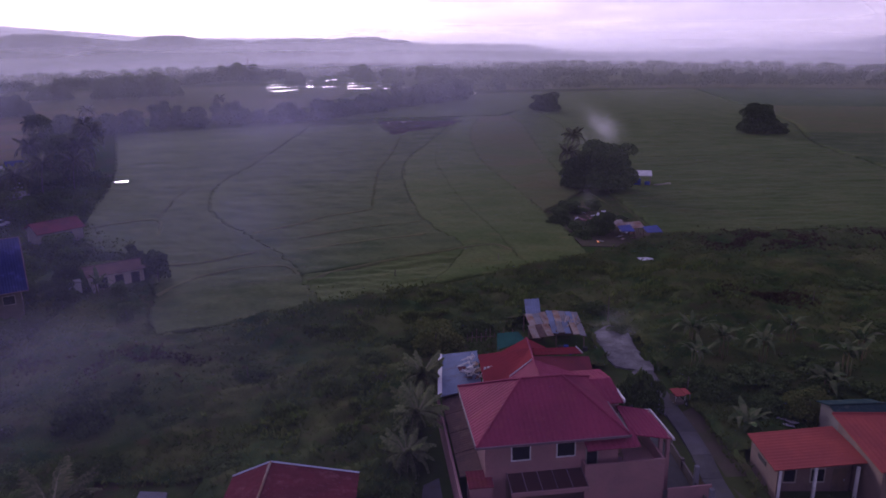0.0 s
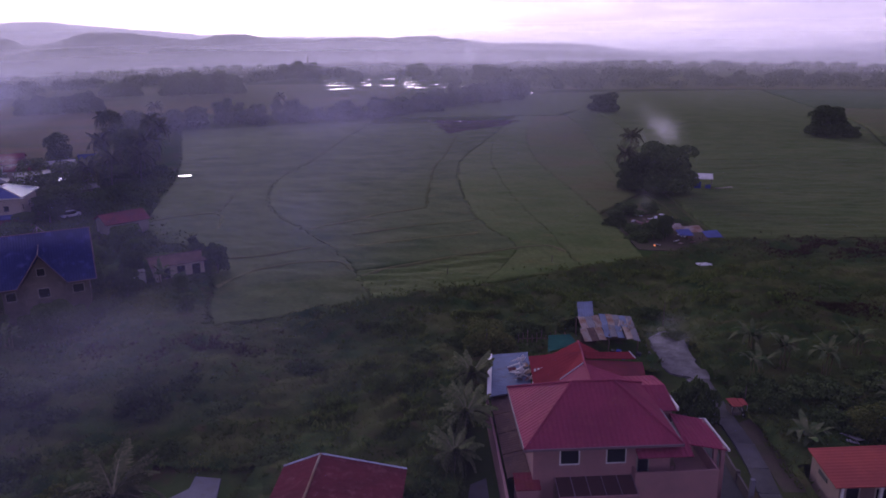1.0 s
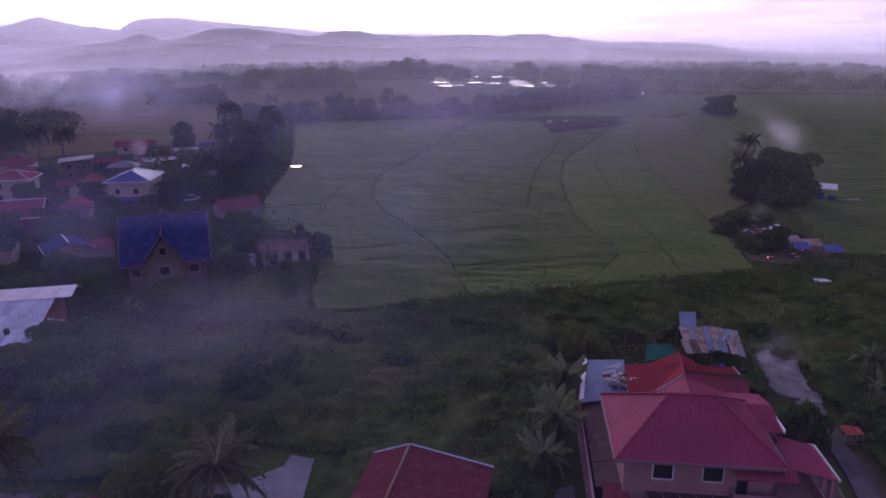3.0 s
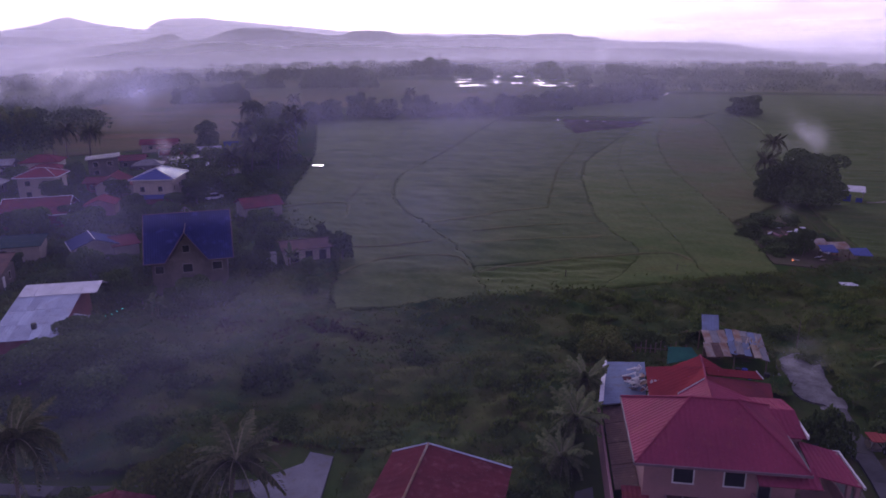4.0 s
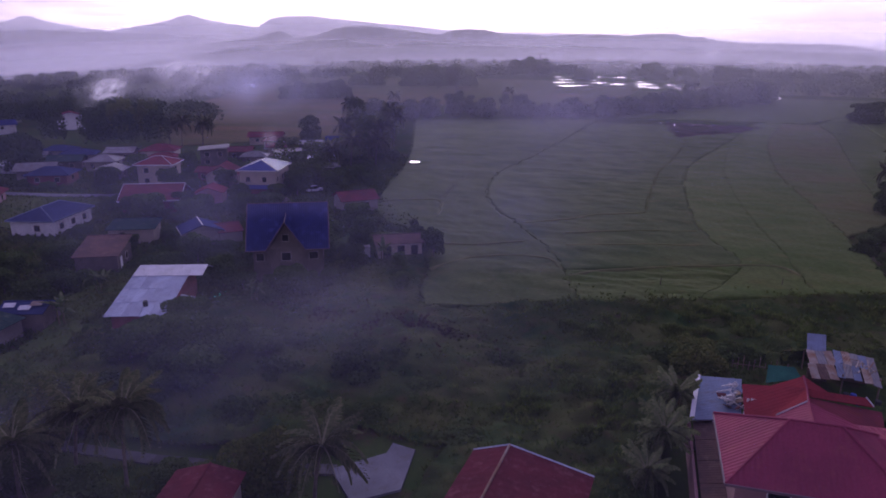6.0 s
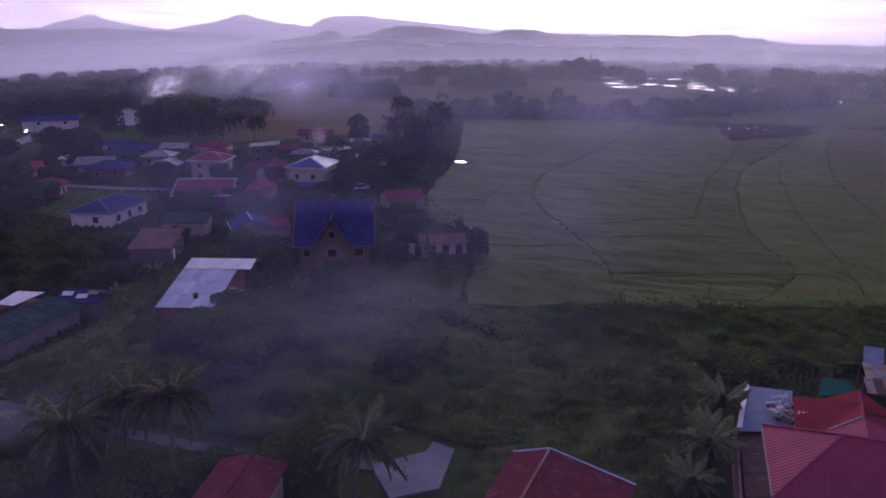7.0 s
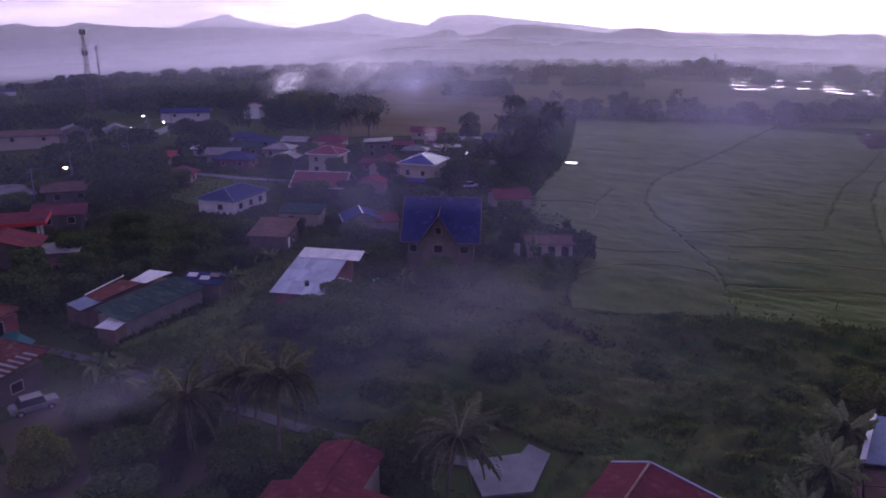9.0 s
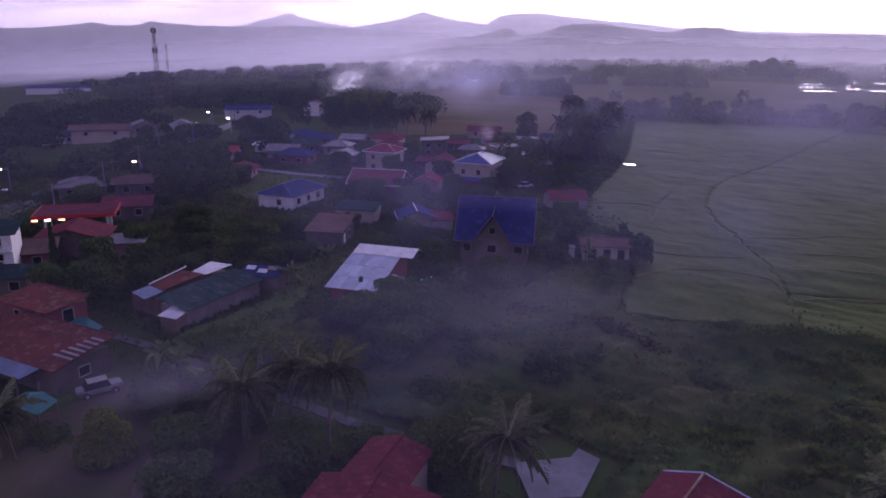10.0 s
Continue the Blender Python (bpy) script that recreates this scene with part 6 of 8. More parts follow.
# boundary walls and yard walls
lotw = thing("boundary_wall", "long plastered boundary wall of the salmon house's lot", "wall", HM, kind="structure")
for k_ in range(7):
    part("wall_panel", boxes((-1.35, -1.15, -2.0 + 2.5 * k_, 0.48 + 2.5 * k_, -0.5, 2.5)), M["pink"], lotw)
part("wall_panel", boxes((-1.15, 2.3, -2.0, -1.85, -0.5, 2.4)), M["pink"], lotw)
part("wall_panel", boxes((14.7, 18.2, -0.6, -0.45, -0.5, 1.7)), M["pink"], lotw)
roadw = thing("boundary_wall", "grey block wall with posts along the road", "wall", pose(19.6, 44.5, 0, 0, 0, 1), kind="structure")
for k_ in range(6):
    part("wall_panel", boxes((-0.08, 0.08, 3.0 * k_ + 0.16, 3.0 * k_ + 2.84, -0.4, 0.9 if k_ != 3 else 0.6)), M["dark_block"], roadw)
    part("post", boxes((-0.16, 0.16, 3.0 * k_ - 0.16, 3.0 * k_ + 0.16, -0.4, 2.3 if k_ < 2 else 1.1)), M["concrete" if k_ < 2 else "dark_block"], roadw)
flat("pavement", "dim concrete side yard of the salmon house", [(15.5, 42), (19.4, 42), (19.4, 62), (14.5, 60)], "road", 0.04, category="yard")
flat("pavement", "grey gravelly alley beside the boundary wall", [(-2.6, 40), (0.2, 40), (-0.9, 50), (-2.2, 49)], "road", 0.04, category="yard")
# the shack of loose sheets behind it
shack = thing("shack", "ramshackle shack of rusty and pale sheets behind the house", "shack", pose(0, 0, -0.55), "sheds")
for x_, y_ in ((9.8, 76), (13, 75.6), (16.4, 76), (9.8, 81), (13, 81.5), (16.4, 80.5)):
    part("post", rod(bmesh.new(), (x_, y_, -0.3), (x_, y_, 2.9), 0.08), M["timber"], shack)
roof_part("roof_sheet", [[(9.9, 79.8, 3.3), (11.8, 80.3, 3.35), (12.0, 83.4, 4.1), (10.1, 83.4, 4.0)]], "roof_pale", shack)
gk = np.random.default_rng(18)
for k_ in range(3):
    for j_ in range(2):
        roof_part("roof_sheet", [[(10.05 + k_ * 0.88, 74.2 + 2.9 * j_ + 0.25 * k_, 2.5 + 0.4 * j_ + gk.uniform(0, 0.08)), (10.90 + k_ * 0.88, 74.4 + 2.9 * j_ + 0.25 * k_, 2.5 + 0.4 * j_), (10.62 + k_ * 0.86, 77.3 + 2.9 * j_ + 0.2 * k_, 2.95 + 0.4 * j_), (9.78 + k_ * 0.86, 77.1 + 2.9 * j_ + 0.2 * k_, 2.95 + 0.4 * j_)]], ("roof_rust", "roof_brown", "roof_rust", "roof_grey")[(k_ + 2 * j_) % 4], shack, 0.04)
for k_ in range(5):
    for j_ in range(2):
        z_ = 2.6 + 0.35 * j_ + gk.uniform(-0.05, 0.12)
        x_, y_ = 12.5 + k_ * 0.78 + gk.uniform(-0.08, 0.08), 75.4 - 0.15 * k_ + 2.8 * j_
        roof_part("roof_sheet", [[(x_, y_, z_), (x_ + 0.74, y_ + gk.uniform(-0.3, 0.2), z_ + gk.uniform(-0.1, 0.1)), (x_ + 0.7, y_ + 2.8, z_ + 0.35), (x_ - 0.04, y_ + 2.9, z_ + 0.35)]], ("roof_pale", "roof_grey", "roof_pale", "roof_rust", "roof_grey")[(k_ + j_ * 2) % 5], shack, 0.04)
part("wall_panel", boxes((10.2, 12.0, 78.6, 78.7, 0, 2.6), (12.6, 16.0, 79.6, 79.7, 0, 2.5)), M["timber"], shack)
for k_ in range(12):
    solid("plank", boxes((-gk.uniform(0.5, 1.1), gk.uniform(0.5, 1.1), -0.06, 0.06, 0, 0.04)), M[("cream", "timber", "roof_rust", "roof_rust")[k_ % 4]], "loose pale plank lying on the shack roof", "plank", pose(14.2 + gk.uniform(0, 1.9), 75.4 + gk.uniform(0, 2.4), 2.95 + 0.03 * k_, gk.uniform(-15, 15), gk.uniform(-25, 25), gk.uniform(40, 140)), "loose planks")
for k_ in range(9):
    solid("drum", rod(bmesh.new(), (0, 0, 0), (0, 0, 0.9), 0.3, n=10), M[("dark", "roof_rust", "tarp_blue")[k_ % 3]], "old drum standing beside the shack", "drum", pose(11.0 + gk.uniform(0, 5.6), 72.6 + gk.uniform(0, 1.8), 0.0), "old drums")
tarp = thing("tarpaulin", "green tarpaulin stretched over a low frame", "tarpaulin", pose(7.2, 72.5, 0), "sheds")
roof_part("sheet", [[(-1.6, -1.8, 2.2), (1.8, 0.2, 2.4), (1.2, 2.4, 2.6), (-1.3, 2.2, 2.5)]], "tarp_green", tarp, 0.03)
for x_, y_ in ((-1.4, -1.4), (1.5, 0.3), (1.0, 2.1), (-1.1, 2.0)):
    part("post", rod(bmesh.new(), (x_, y_, -0.3), (x_, y_, 2.3), 0.05), M["timber"], tarp)
fence = thing("fence", "rough fence of weathered stakes behind the house", "fence", pose(2.5, 77, 0, 0, 0, 4))
for k_ in range(11):
    part("stake", rod(bmesh.new(), (0.55 * k_, 0, -0.3), (0.55 * k_ + 0.05, 0, 1.5 + 0.3 * (k_ % 3)), 0.06), M["timber"], fence)
part("rail", boxes((0, 5.6, -0.03, 0.03, 1.0, 1.1)), M["timber"], fence)
for x_, y_, h_ in ((21.0, 83.5, 3.6), (45, 95, 2.0), (50, 88, 1.9), (36, 100, 1.8), (43, 104, 1.8), (24.4, 63.5, 2.0), (-22, 69, 1.6), (-8, 104, 1.4), (9, 111, 1.5)):
    solid("post", rod(bmesh.new(), (0, 0, -0.3), (0.1, 0.05, h_), 0.07, 0.05), M["bark"], "lone weathered wooden stake in the weeds", "post", pose(x_, y_, 0), "field posts")


def trike(x, y, rot):
    e = thing("tricycle", "motor tricycle with an orange-red roof parked beside the road", "tricycle", pose(x, y, 0.02, 0, 0, rot) @ Matrix.Scale(0.8, 4))
    part("cab_body", boxes((-0.75, 0.35, -0.85, 0.85, 0.35, 0.75), (-0.75, -0.68, -0.85, 0.85, 0.75, 1.2), (-0.75, 0.35, 0.78, 0.85, 0.75, 1.0)), M["dark_block"], e)
    roof_part("cab_roof", [[(-0.85, -1.0, 1.62), (0.42, -1.0, 1.62), (0.42, 0.9, 1.72), (-0.85, 0.9, 1.72)]], "roof_orange", e, 0.06)
    roof_part("rider_roof", [[(0.46, -0.8, 1.66), (1.15, -0.8, 1.66), (1.15, 0.7, 1.74), (0.46, 0.7, 1.74)]], "roof_orange", e, 0.05)
    part("motorcycle", boxes((0.6, 0.85, -0.7, 0.8, 0.45, 0.75), (0.68, 0.78, -0.9, -0.7, 0.6, 1.1)), M["dark"], e)
    for u in (-0.8, -0.7, 0.36, 0.5, 1.05):
        part("strut", boxes((u - 0.02, u + 0.02, -0.8, -0.76, 0.8, 1.64)), M["steel"], e)
    for u, v in ((-0.55, 0.1), (0.72, -0.75), (0.72, 0.85)):
        w = part("wheel", rod(bmesh.new(), (u - 0.06, v, 0.32), (u + 0.06, v, 0.32), 0.32, n=14), M["dark"], e)
        part("rim", rod(bmesh.new(), (u - 0.07, v, 0.32), (u + 0.07, v, 0.32), 0.18, n=10), M["steel"], w)


trike(22.9, 61.6, 8)
# houses to the right
low = house("low tan house with an orange-red sheet roof and open porch", 28.4, 48.9, -1, 6.4, 3.4, 3.0, "flat", 0.5, "tan", "roof_orange", -0.5, [("f", 0.6, 0.9, 1.0, 1.1), ("f", -1.6, 0.9, 0.9, 1.1)], ("f", 2.3, "timber"))
roof_part("sheet_roof", [[(-3.6, -3.3, 3.0), (3.5, -3.3, 3.6), (3.4, 2.0, 3.6), (-3.5, 2.0, 3.0)]], "roof_orange", low)
part("side_wall", boxes((-3.2, -3.08, -3.0, -1.7, -0.4, 2.9)), M["tan"], low)
part("vent", boxes((-3.26, -3.19, -1.1, 0.3, 1.9, 2.25)), M["dark"], low)
for u_ in (-3.0, -0.3, 2.9):
    part("post", boxes((u_ - 0.1, u_ + 0.1, -3.1, -2.9, -0.4, 3.0)), M["white"], low)
house("bigger beige house with a ribbed brownish-red roof", 37.0, 46.6, -3, 10.5, 6.6, 4.3, "shed_front", 0.6, "tan", "roof_orange", 0.4, [("f", -2, 1.2, 1.4, 1.2)], fascia=None)
house("small outbuilding with a dark teal sheet roof", 36.0, 54.3, 2, 4.4, 3.4, 3.0, "gable_u", 0.6, "block", "roof_green", 0.3)
scrap = thing("scrap_pile", "small heap of pale scrap sheets in the garden", "scrap", pose(31, 56.8, 0))
for k_ in range(4):
    part("scrap_sheet", boxes((-0.9, 0.9, -0.5, 0.5, 0.12 * k_ + 0.02, 0.12 * k_ + 0.06)), M["roof_grey"], scrap, "", pose(0.2 * k_, 0.1 * k_, 0.1, 4 * k_, 6, 40 * k_))
# the near red roofs
nr = thing("house", "nearby low house with a brick-red gable roof and pale eaves board", "house", pose(-12.6, 37.5, 0, 0, 0, 2), "village houses")
part("wall", boxes((-2.7, 5.6, -6.5, 6.6, -0.5, 4.0)), M["cream"], nr)
roof_part("roof", [[(-3.3, -7.0, 4.15), (-3.3, 7.3, 4.15), (-0.4, 7.3, 5.25), (-0.4, -7.0, 5.25)], [(6.1, -7.0, 4.0), (6.1, 7.3, 4.0), (-0.4, 7.3, 5.25), (-0.4, -7.0, 5.25)]], "roof_brick", nr, label="brick-red painted sheets, faded in patches")
bm = bmesh.new()
for a_, b_, c_, d_ in ((-3.3, 4.15, -0.4, 5.25), (-0.4, 5.25, 6.1, 4.0)):
    rod(bm, (a_, 7.35, b_ + 0.02), (c_, 7.35, d_ + 0.02), 0.08, n=4)
part("verge_board", bm, M["roof_barn"], nr, "pale blue-white verge board")
part("ridge_cap", rod(bmesh.new(), (-0.4, -7, 5.28), (-0.4, 7.3, 5.28), 0.1, n=5), M["roof_rust"], nr)
house("near house with a faded crimson gable roof", -32.6, 32.2, 20, 4.6, 5.2, 3.6, "gable_v", 0.7, "cream", "roof_brick", 0.4, fascia=None)
house("near house with a broad faded crimson gable roof", -29.2, 26.2, 24, 8.5, 7.0, 3.9, "gable_v", 1.0, "cream", "roof_brick", 0.4, fascia=None)
silver = [(0, 0, 0.5, 0.35, 0.3, 0.5), (0.3, 0, 0.9, 0.25, 0.25, 0.3), (-0.3, 0.1, 0.8, 0.22, 0.22, 0.3)]
V_, F_ = leaf_cloud(220, silver, 0.16, 93)
solid("potted_shrub", tri_mesh("potted_shrub", V_, F_, M["white"]), None, "pale silvery shrub in the dark yard", "shrub", pose(-36.8, 26.5, 0))
# ---- the village ----
bh = thing("house", "unfinished grey house with a steep blue gable roof", "house", pose(-65.6, 79.6, 0, 0, 0, 32), "village houses")
part("wall", boxes((1.0, 11.4, 0.8, 11.2, -0.5, 5.6)), M["dark_block"], bh)
bm = bmesh.new()
for s_ in (1.0, 11.3):
    sheet(bm, [(s_, 0.8, 5.6), (s_, 11.2, 5.6), (s_, 6.0, 10.9)], 0.12)
sheet(bm, [(3.4, 0.55, 5.5), (8.4, 0.55, 5.5), (5.9, 0.55, 9.1)], 0.12)
part("gable_wall", bm, M["dark_block"], bh)
part("gable_wall", boxes((3.5, 8.3, 0.5, 0.8, -0.5, 5.5)), M["dark_block"], bh)
roof_part("roof", [[(0, 0, 5.3), (2.95, 0, 5.3), (5.9, 4.3, 9.6), (5.9, 6.0, 11.3), (0, 6.0, 11.3)], [(8.85, 0, 5.3), (12.4, 0, 5.3), (12.4, 6.0, 11.3), (5.9, 6.0, 11.3), (5.9, 4.3, 9.6)], [(12.4, 12, 5.3), (0, 12, 5.3), (0, 6.0, 11.3), (12.4, 6.0, 11.3)]], "roof_blue", bh)
roof_part("dormer_roof", [[(2.9, -0.3, 5.25), (5.9, -0.3, 9.6), (5.9, 4.6, 9.9), (3.2, 0.3, 5.75)], [(8.9, -0.3, 5.25), (5.9, -0.3, 9.6), (5.9, 4.6, 9.9), (8.6, 0.3, 5.75)]], "roof_blue", bh)
bm = bmesh.new()
for a_, b_ in (((2.9, -0.35, 5.3), (5.9, -0.35, 9.65)), ((8.9, -0.35, 5.3), (5.9, -0.35, 9.65)), ((5.9, -0.35, 9.65), (5.9, 4.6, 9.95)), ((0, 6, 11.34), (12.4, 6, 11.34)), ((0, 0, 5.3), (0, 6, 11.3)), ((12.4, 0, 5.3), (12.4, 6, 11.3)), ((0, 0, 5.3), (2.9, 0, 5.3)), ((8.9, 0, 5.3), (12.4, 0, 5.3)), ((12.4, 12, 5.3), (12.4, 6, 11.3)), ((5.9, 6, 11.3), (5.9, 7.5, 11.9)), ((5.9, 7.5, 11.9), (7.2, 9.5, 10.0)), ((5.9, 7.5, 11.9), (4.6, 9.5, 10.0))):
    rod(bm, a_, b_, 0.07, n=4)
part("verge_board", bm, M["gutter"], bh, "pale verge and eaves boards")
window(bh, "f", 5.9, 3.6, 1.3, 1.2, 0, -1.0, "block")
window(bh, "f", 5.9, 6.6, 0.9, 1.0, 0, -1.0, "block")
window(bh, "f", 10.0, 3.6, 1.3, 1.1, 0, -1.5, "block")
window(bh, "f", 2.0, 3.6, 1.1, 1.1, 0, -1.5, "block")
for v_ in (3.5, 8.0):
    window(bh, "r", v_, 3.4, 1.2, 1.2, 22.8, 0, "block")
# the barn with the pale sheet roof
barn = thing("barn", "red-walled shed under a long pale zinc sheet roof", "barn", pose(-69.9, 57.2, 0, 0, 0, 26), "sheds")
part("wall", boxes((0.5, 7.2, 1.0, 14.8, -0.5, 2.2)), M["brickred"], barn)
bm = bmesh.new()
for s_ in (0.55, 7.15):
    sheet(bm, [(s_, 1.0, 2.2), (s_, 14.8, 2.2), (s_, 14.8, 4.1), (s_, 13.2, 4.75), (s_, 10.2, 4.15), (s_, 1.0, 2.42)], 0.1)
part("gable_wall", bm, M["brickred"], barn)
for k_ in range(7):
    for j_ in range(3):
        z0_, z1_ = 2.35 + 1.95 * j_ / 3, 2.35 + 1.95 * (j_ + 1) / 3
        roof_part("roof_sheet", [[(k_ * 1.09, 3.4 * j_ - 0.1, z0_ + 0.03 * ((k_ + j_) % 2)), (1.07 + k_ * 1.09, 3.4 * j_ - 0.1, z0_ + 0.03), (1.07 + k_ * 1.09, 3.4 * j_ + 3.36, z1_), (k_ * 1.09, 3.4 * j_ + 3.36, z1_)]], "roof_barn", barn, 0.04)
for k_ in range(5):
    roof_part("upper_roof", [[(0.05 + k_ * 1.9, 10.1, 4.36), (1.92 + k_ * 1.9, 10.1, 4.36), (1.92 + k_ * 1.9, 13.3, 4.95), (0.05 + k_ * 1.9, 13.3, 4.95)], [(1.92 + k_ * 1.9, 15.6, 3.9), (0.05 + k_ * 1.9, 15.6, 3.9), (0.05 + k_ * 1.9, 13.3, 4.95), (1.92 + k_ * 1.9, 13.3, 4.95)]], "roof_zinc", barn, 0.05, label="whiter upper sheets")
part("lean_to_roof", sheet(bmesh.new(), [(7.2, 4.2, 2.4), (9.2, 4.4, 1.9), (9.2, 8.0, 1.9), (7.2, 8.0, 2.4)], 0.04), M["roof_zinc"], barn)
for v_ in (4.6, 7.8):
    part("post", rod(bmesh.new(), (9.0, v_, -0.3), (9.0, v_, 1.9), 0.06), M["timber"], barn)
part("drum", rod(bmesh.new(), (4.4, 2.4, 2.75), (4.4, 2.4, 3.45), 0.32, n=10), M["dark"], barn, "dark drum on the roof")
for k_ in range(4):
    solid("fairy_light", rod(bmesh.new(), (0, 0, 0), (0, 0, 0.06), 0.03), M["lamp_green"], "small green lamp hung by the barn", "lamp", pose(-62.6 + 0.45 * k_, 68.0 + 0.5 * k_, 2.2 + 0.2 * k_), "green lamps")
WIN2 = [("f", -2.4, 3.9, 1.0, 1.2), ("f", 1.6, 3.9, 1.0, 1.2), ("r", -4.5, 3.9, 0.9, 1.2), ("r", 0, 3.9, 0.9, 1.2), ("r", 4.0, 3.9, 0.9, 1.2), ("r", 0, 1.0, 0.9, 1.2)]
cream = house("two-storey cream house with a bright blue hipped roof", -107, 139.5, 20, 8.8, 11.6, 6.8, "hip", 1.9, "cream", "roof_glossy_blue", 0.7, WIN2, fascia="white")
roof_part("lower_roof", [[(-5.3, -8.0, 2.7), (4.2, -8.0, 2.7), (4.2, -5.4, 3.3), (-5.3, -5.4, 3.3)]], "roof_glossy_blue", cream)
part("lower_wall", boxes((-4.9, 3.8, -7.6, -5.5, -0.5, 2.66)), M["brickred"], cream)
part("garden_wall", boxes((4.6, 4.8, -9, 6, -0.5, 2.2)), M["brickred"], cream)
W1 = [("f", -1.5, 1.0, 1.0, 1.1), ("f", 1.5, 1.0, 1.0, 1.1), ("r", 0, 1.0, 1.0, 1.1)]
house("small house with a faded red gable roof", -77.5, 133, 48, 8, 7, 2.7, "gable_u", 1.5, "block", "roof_maroon", 0.5, W1)
ruin = house("low white-walled house with a patched brown roof", -52.4, 104, 35, 7.6, 5.6, 2.8, "gable_u", 0.8, "cream", "roof_brown", 0.6, [("f", -2.2, 0.6, 1.4, 1.7), ("f", 0.2, 0.6, 1.2, 1.7), ("f", 2.5, 0.6, 1.2, 1.7)])
house("small annex with a pale wall", -57.0, 100.5, 35, 1.6, 1.6, 1.8, "flat", 0, "white", "roof_grey", 0.1, name="shed", category="shed", group="sheds")
house("grey house with a dull brownish roof", -93.6, 78.4, 32, 6.4, 8.0, 2.8, "shed_front", 1.3, "dark_block", "roof_brown", 0.4, [("r", 1, 0.9, 1.0, 1.1)], ("r", -2, "white"))
house("low house with a grey-green sheet roof", -101.8, 92.8, 30, 8, 5, 2.7, "shed_front", 0.8, "cream", "roof_green", 0.4, W1[:1], fascia=None)
house("small grey house with a bluish roof and pale verge", -89.0, 96, 50, 6.4, 6.0, 2.8, "gable_v", 1.4, "block", "roof_navy", 0.6, [("f", 0, 1.0, 1.2, 1.0)], fascia="white")
house("red-roofed annex of the small grey house", -84.5, 98.5, 50, 4, 4, 2.5, "shed_front", 0.8, "block", "roof_maroon", 0.3)
house("white-walled house with a dark blue hipped roof", -124.4, 93.4, 20, 8.4, 13.4, 3.0, "hip", 1.9, "white", "roof_navy", 0.6, [("r", -4, 0.9, 1.2, 1.1), ("r", 0, 0.9, 1.2, 1.1), ("r", 4, 0.9, 1.2, 1.1), ("f", 1, 0.9, 1.1, 1.1)], fascia="roof_pale")
house("wide house with a broad maroon sheet roof", -119.6, 116, 32, 11.5, 11.0, 2.9, "gable_u", 2.6, "brickred", "roof_maroon", 0.9, W1, fascia="white")
house("two-storey house with a pinkish-red hipped roof", -141.5, 139.5, 25, 8.6, 8.0, 5.8, "hip", 1.7, "cream", "roof_red", 0.8, [("f", -2, 3.6, 1.2, 1.2), ("f", 2, 3.6, 1.2, 1.2), ("r", 0, 3.6, 1.2, 1.2), ("f", -2, 0.9, 1.2, 1.2)], fascia="white")
house("house with a bright red roof behind", -176, 175, 30, 10.5, 9, 3.4, "hip", 1.8, "cream", "roof_red", 0.6, W1)
h13 = house("two-storey unfinished beige house with a flat overhanging roof", -151, 172, 40, 8.0, 8.0, 5.3, "shed_left", 0.7, "dark_block", "roof_grey", 0.7, [("f", -2, 3.2, 1.3, 1.3), ("f", 1.8, 3.2, 1.3, 1.3), ("f", -2, 0.8, 1.3, 1.3), ("r", 0, 3.2, 1.2, 1.2)])
house("house with a pale gable and dull red roof", -126.5, 147.5, 30, 8.0, 9.0, 2.9, "gable_v", 2.4, "cream", "roof_maroon", 0.5, [("f", 0, 1.0, 1.3, 1.1)], fascia="roof_red")
house("small house with a red roof", -112.5, 126.0, 30, 6, 6, 2.7, "gable_v", 1.3, "pink", "roof_red", 0.4)
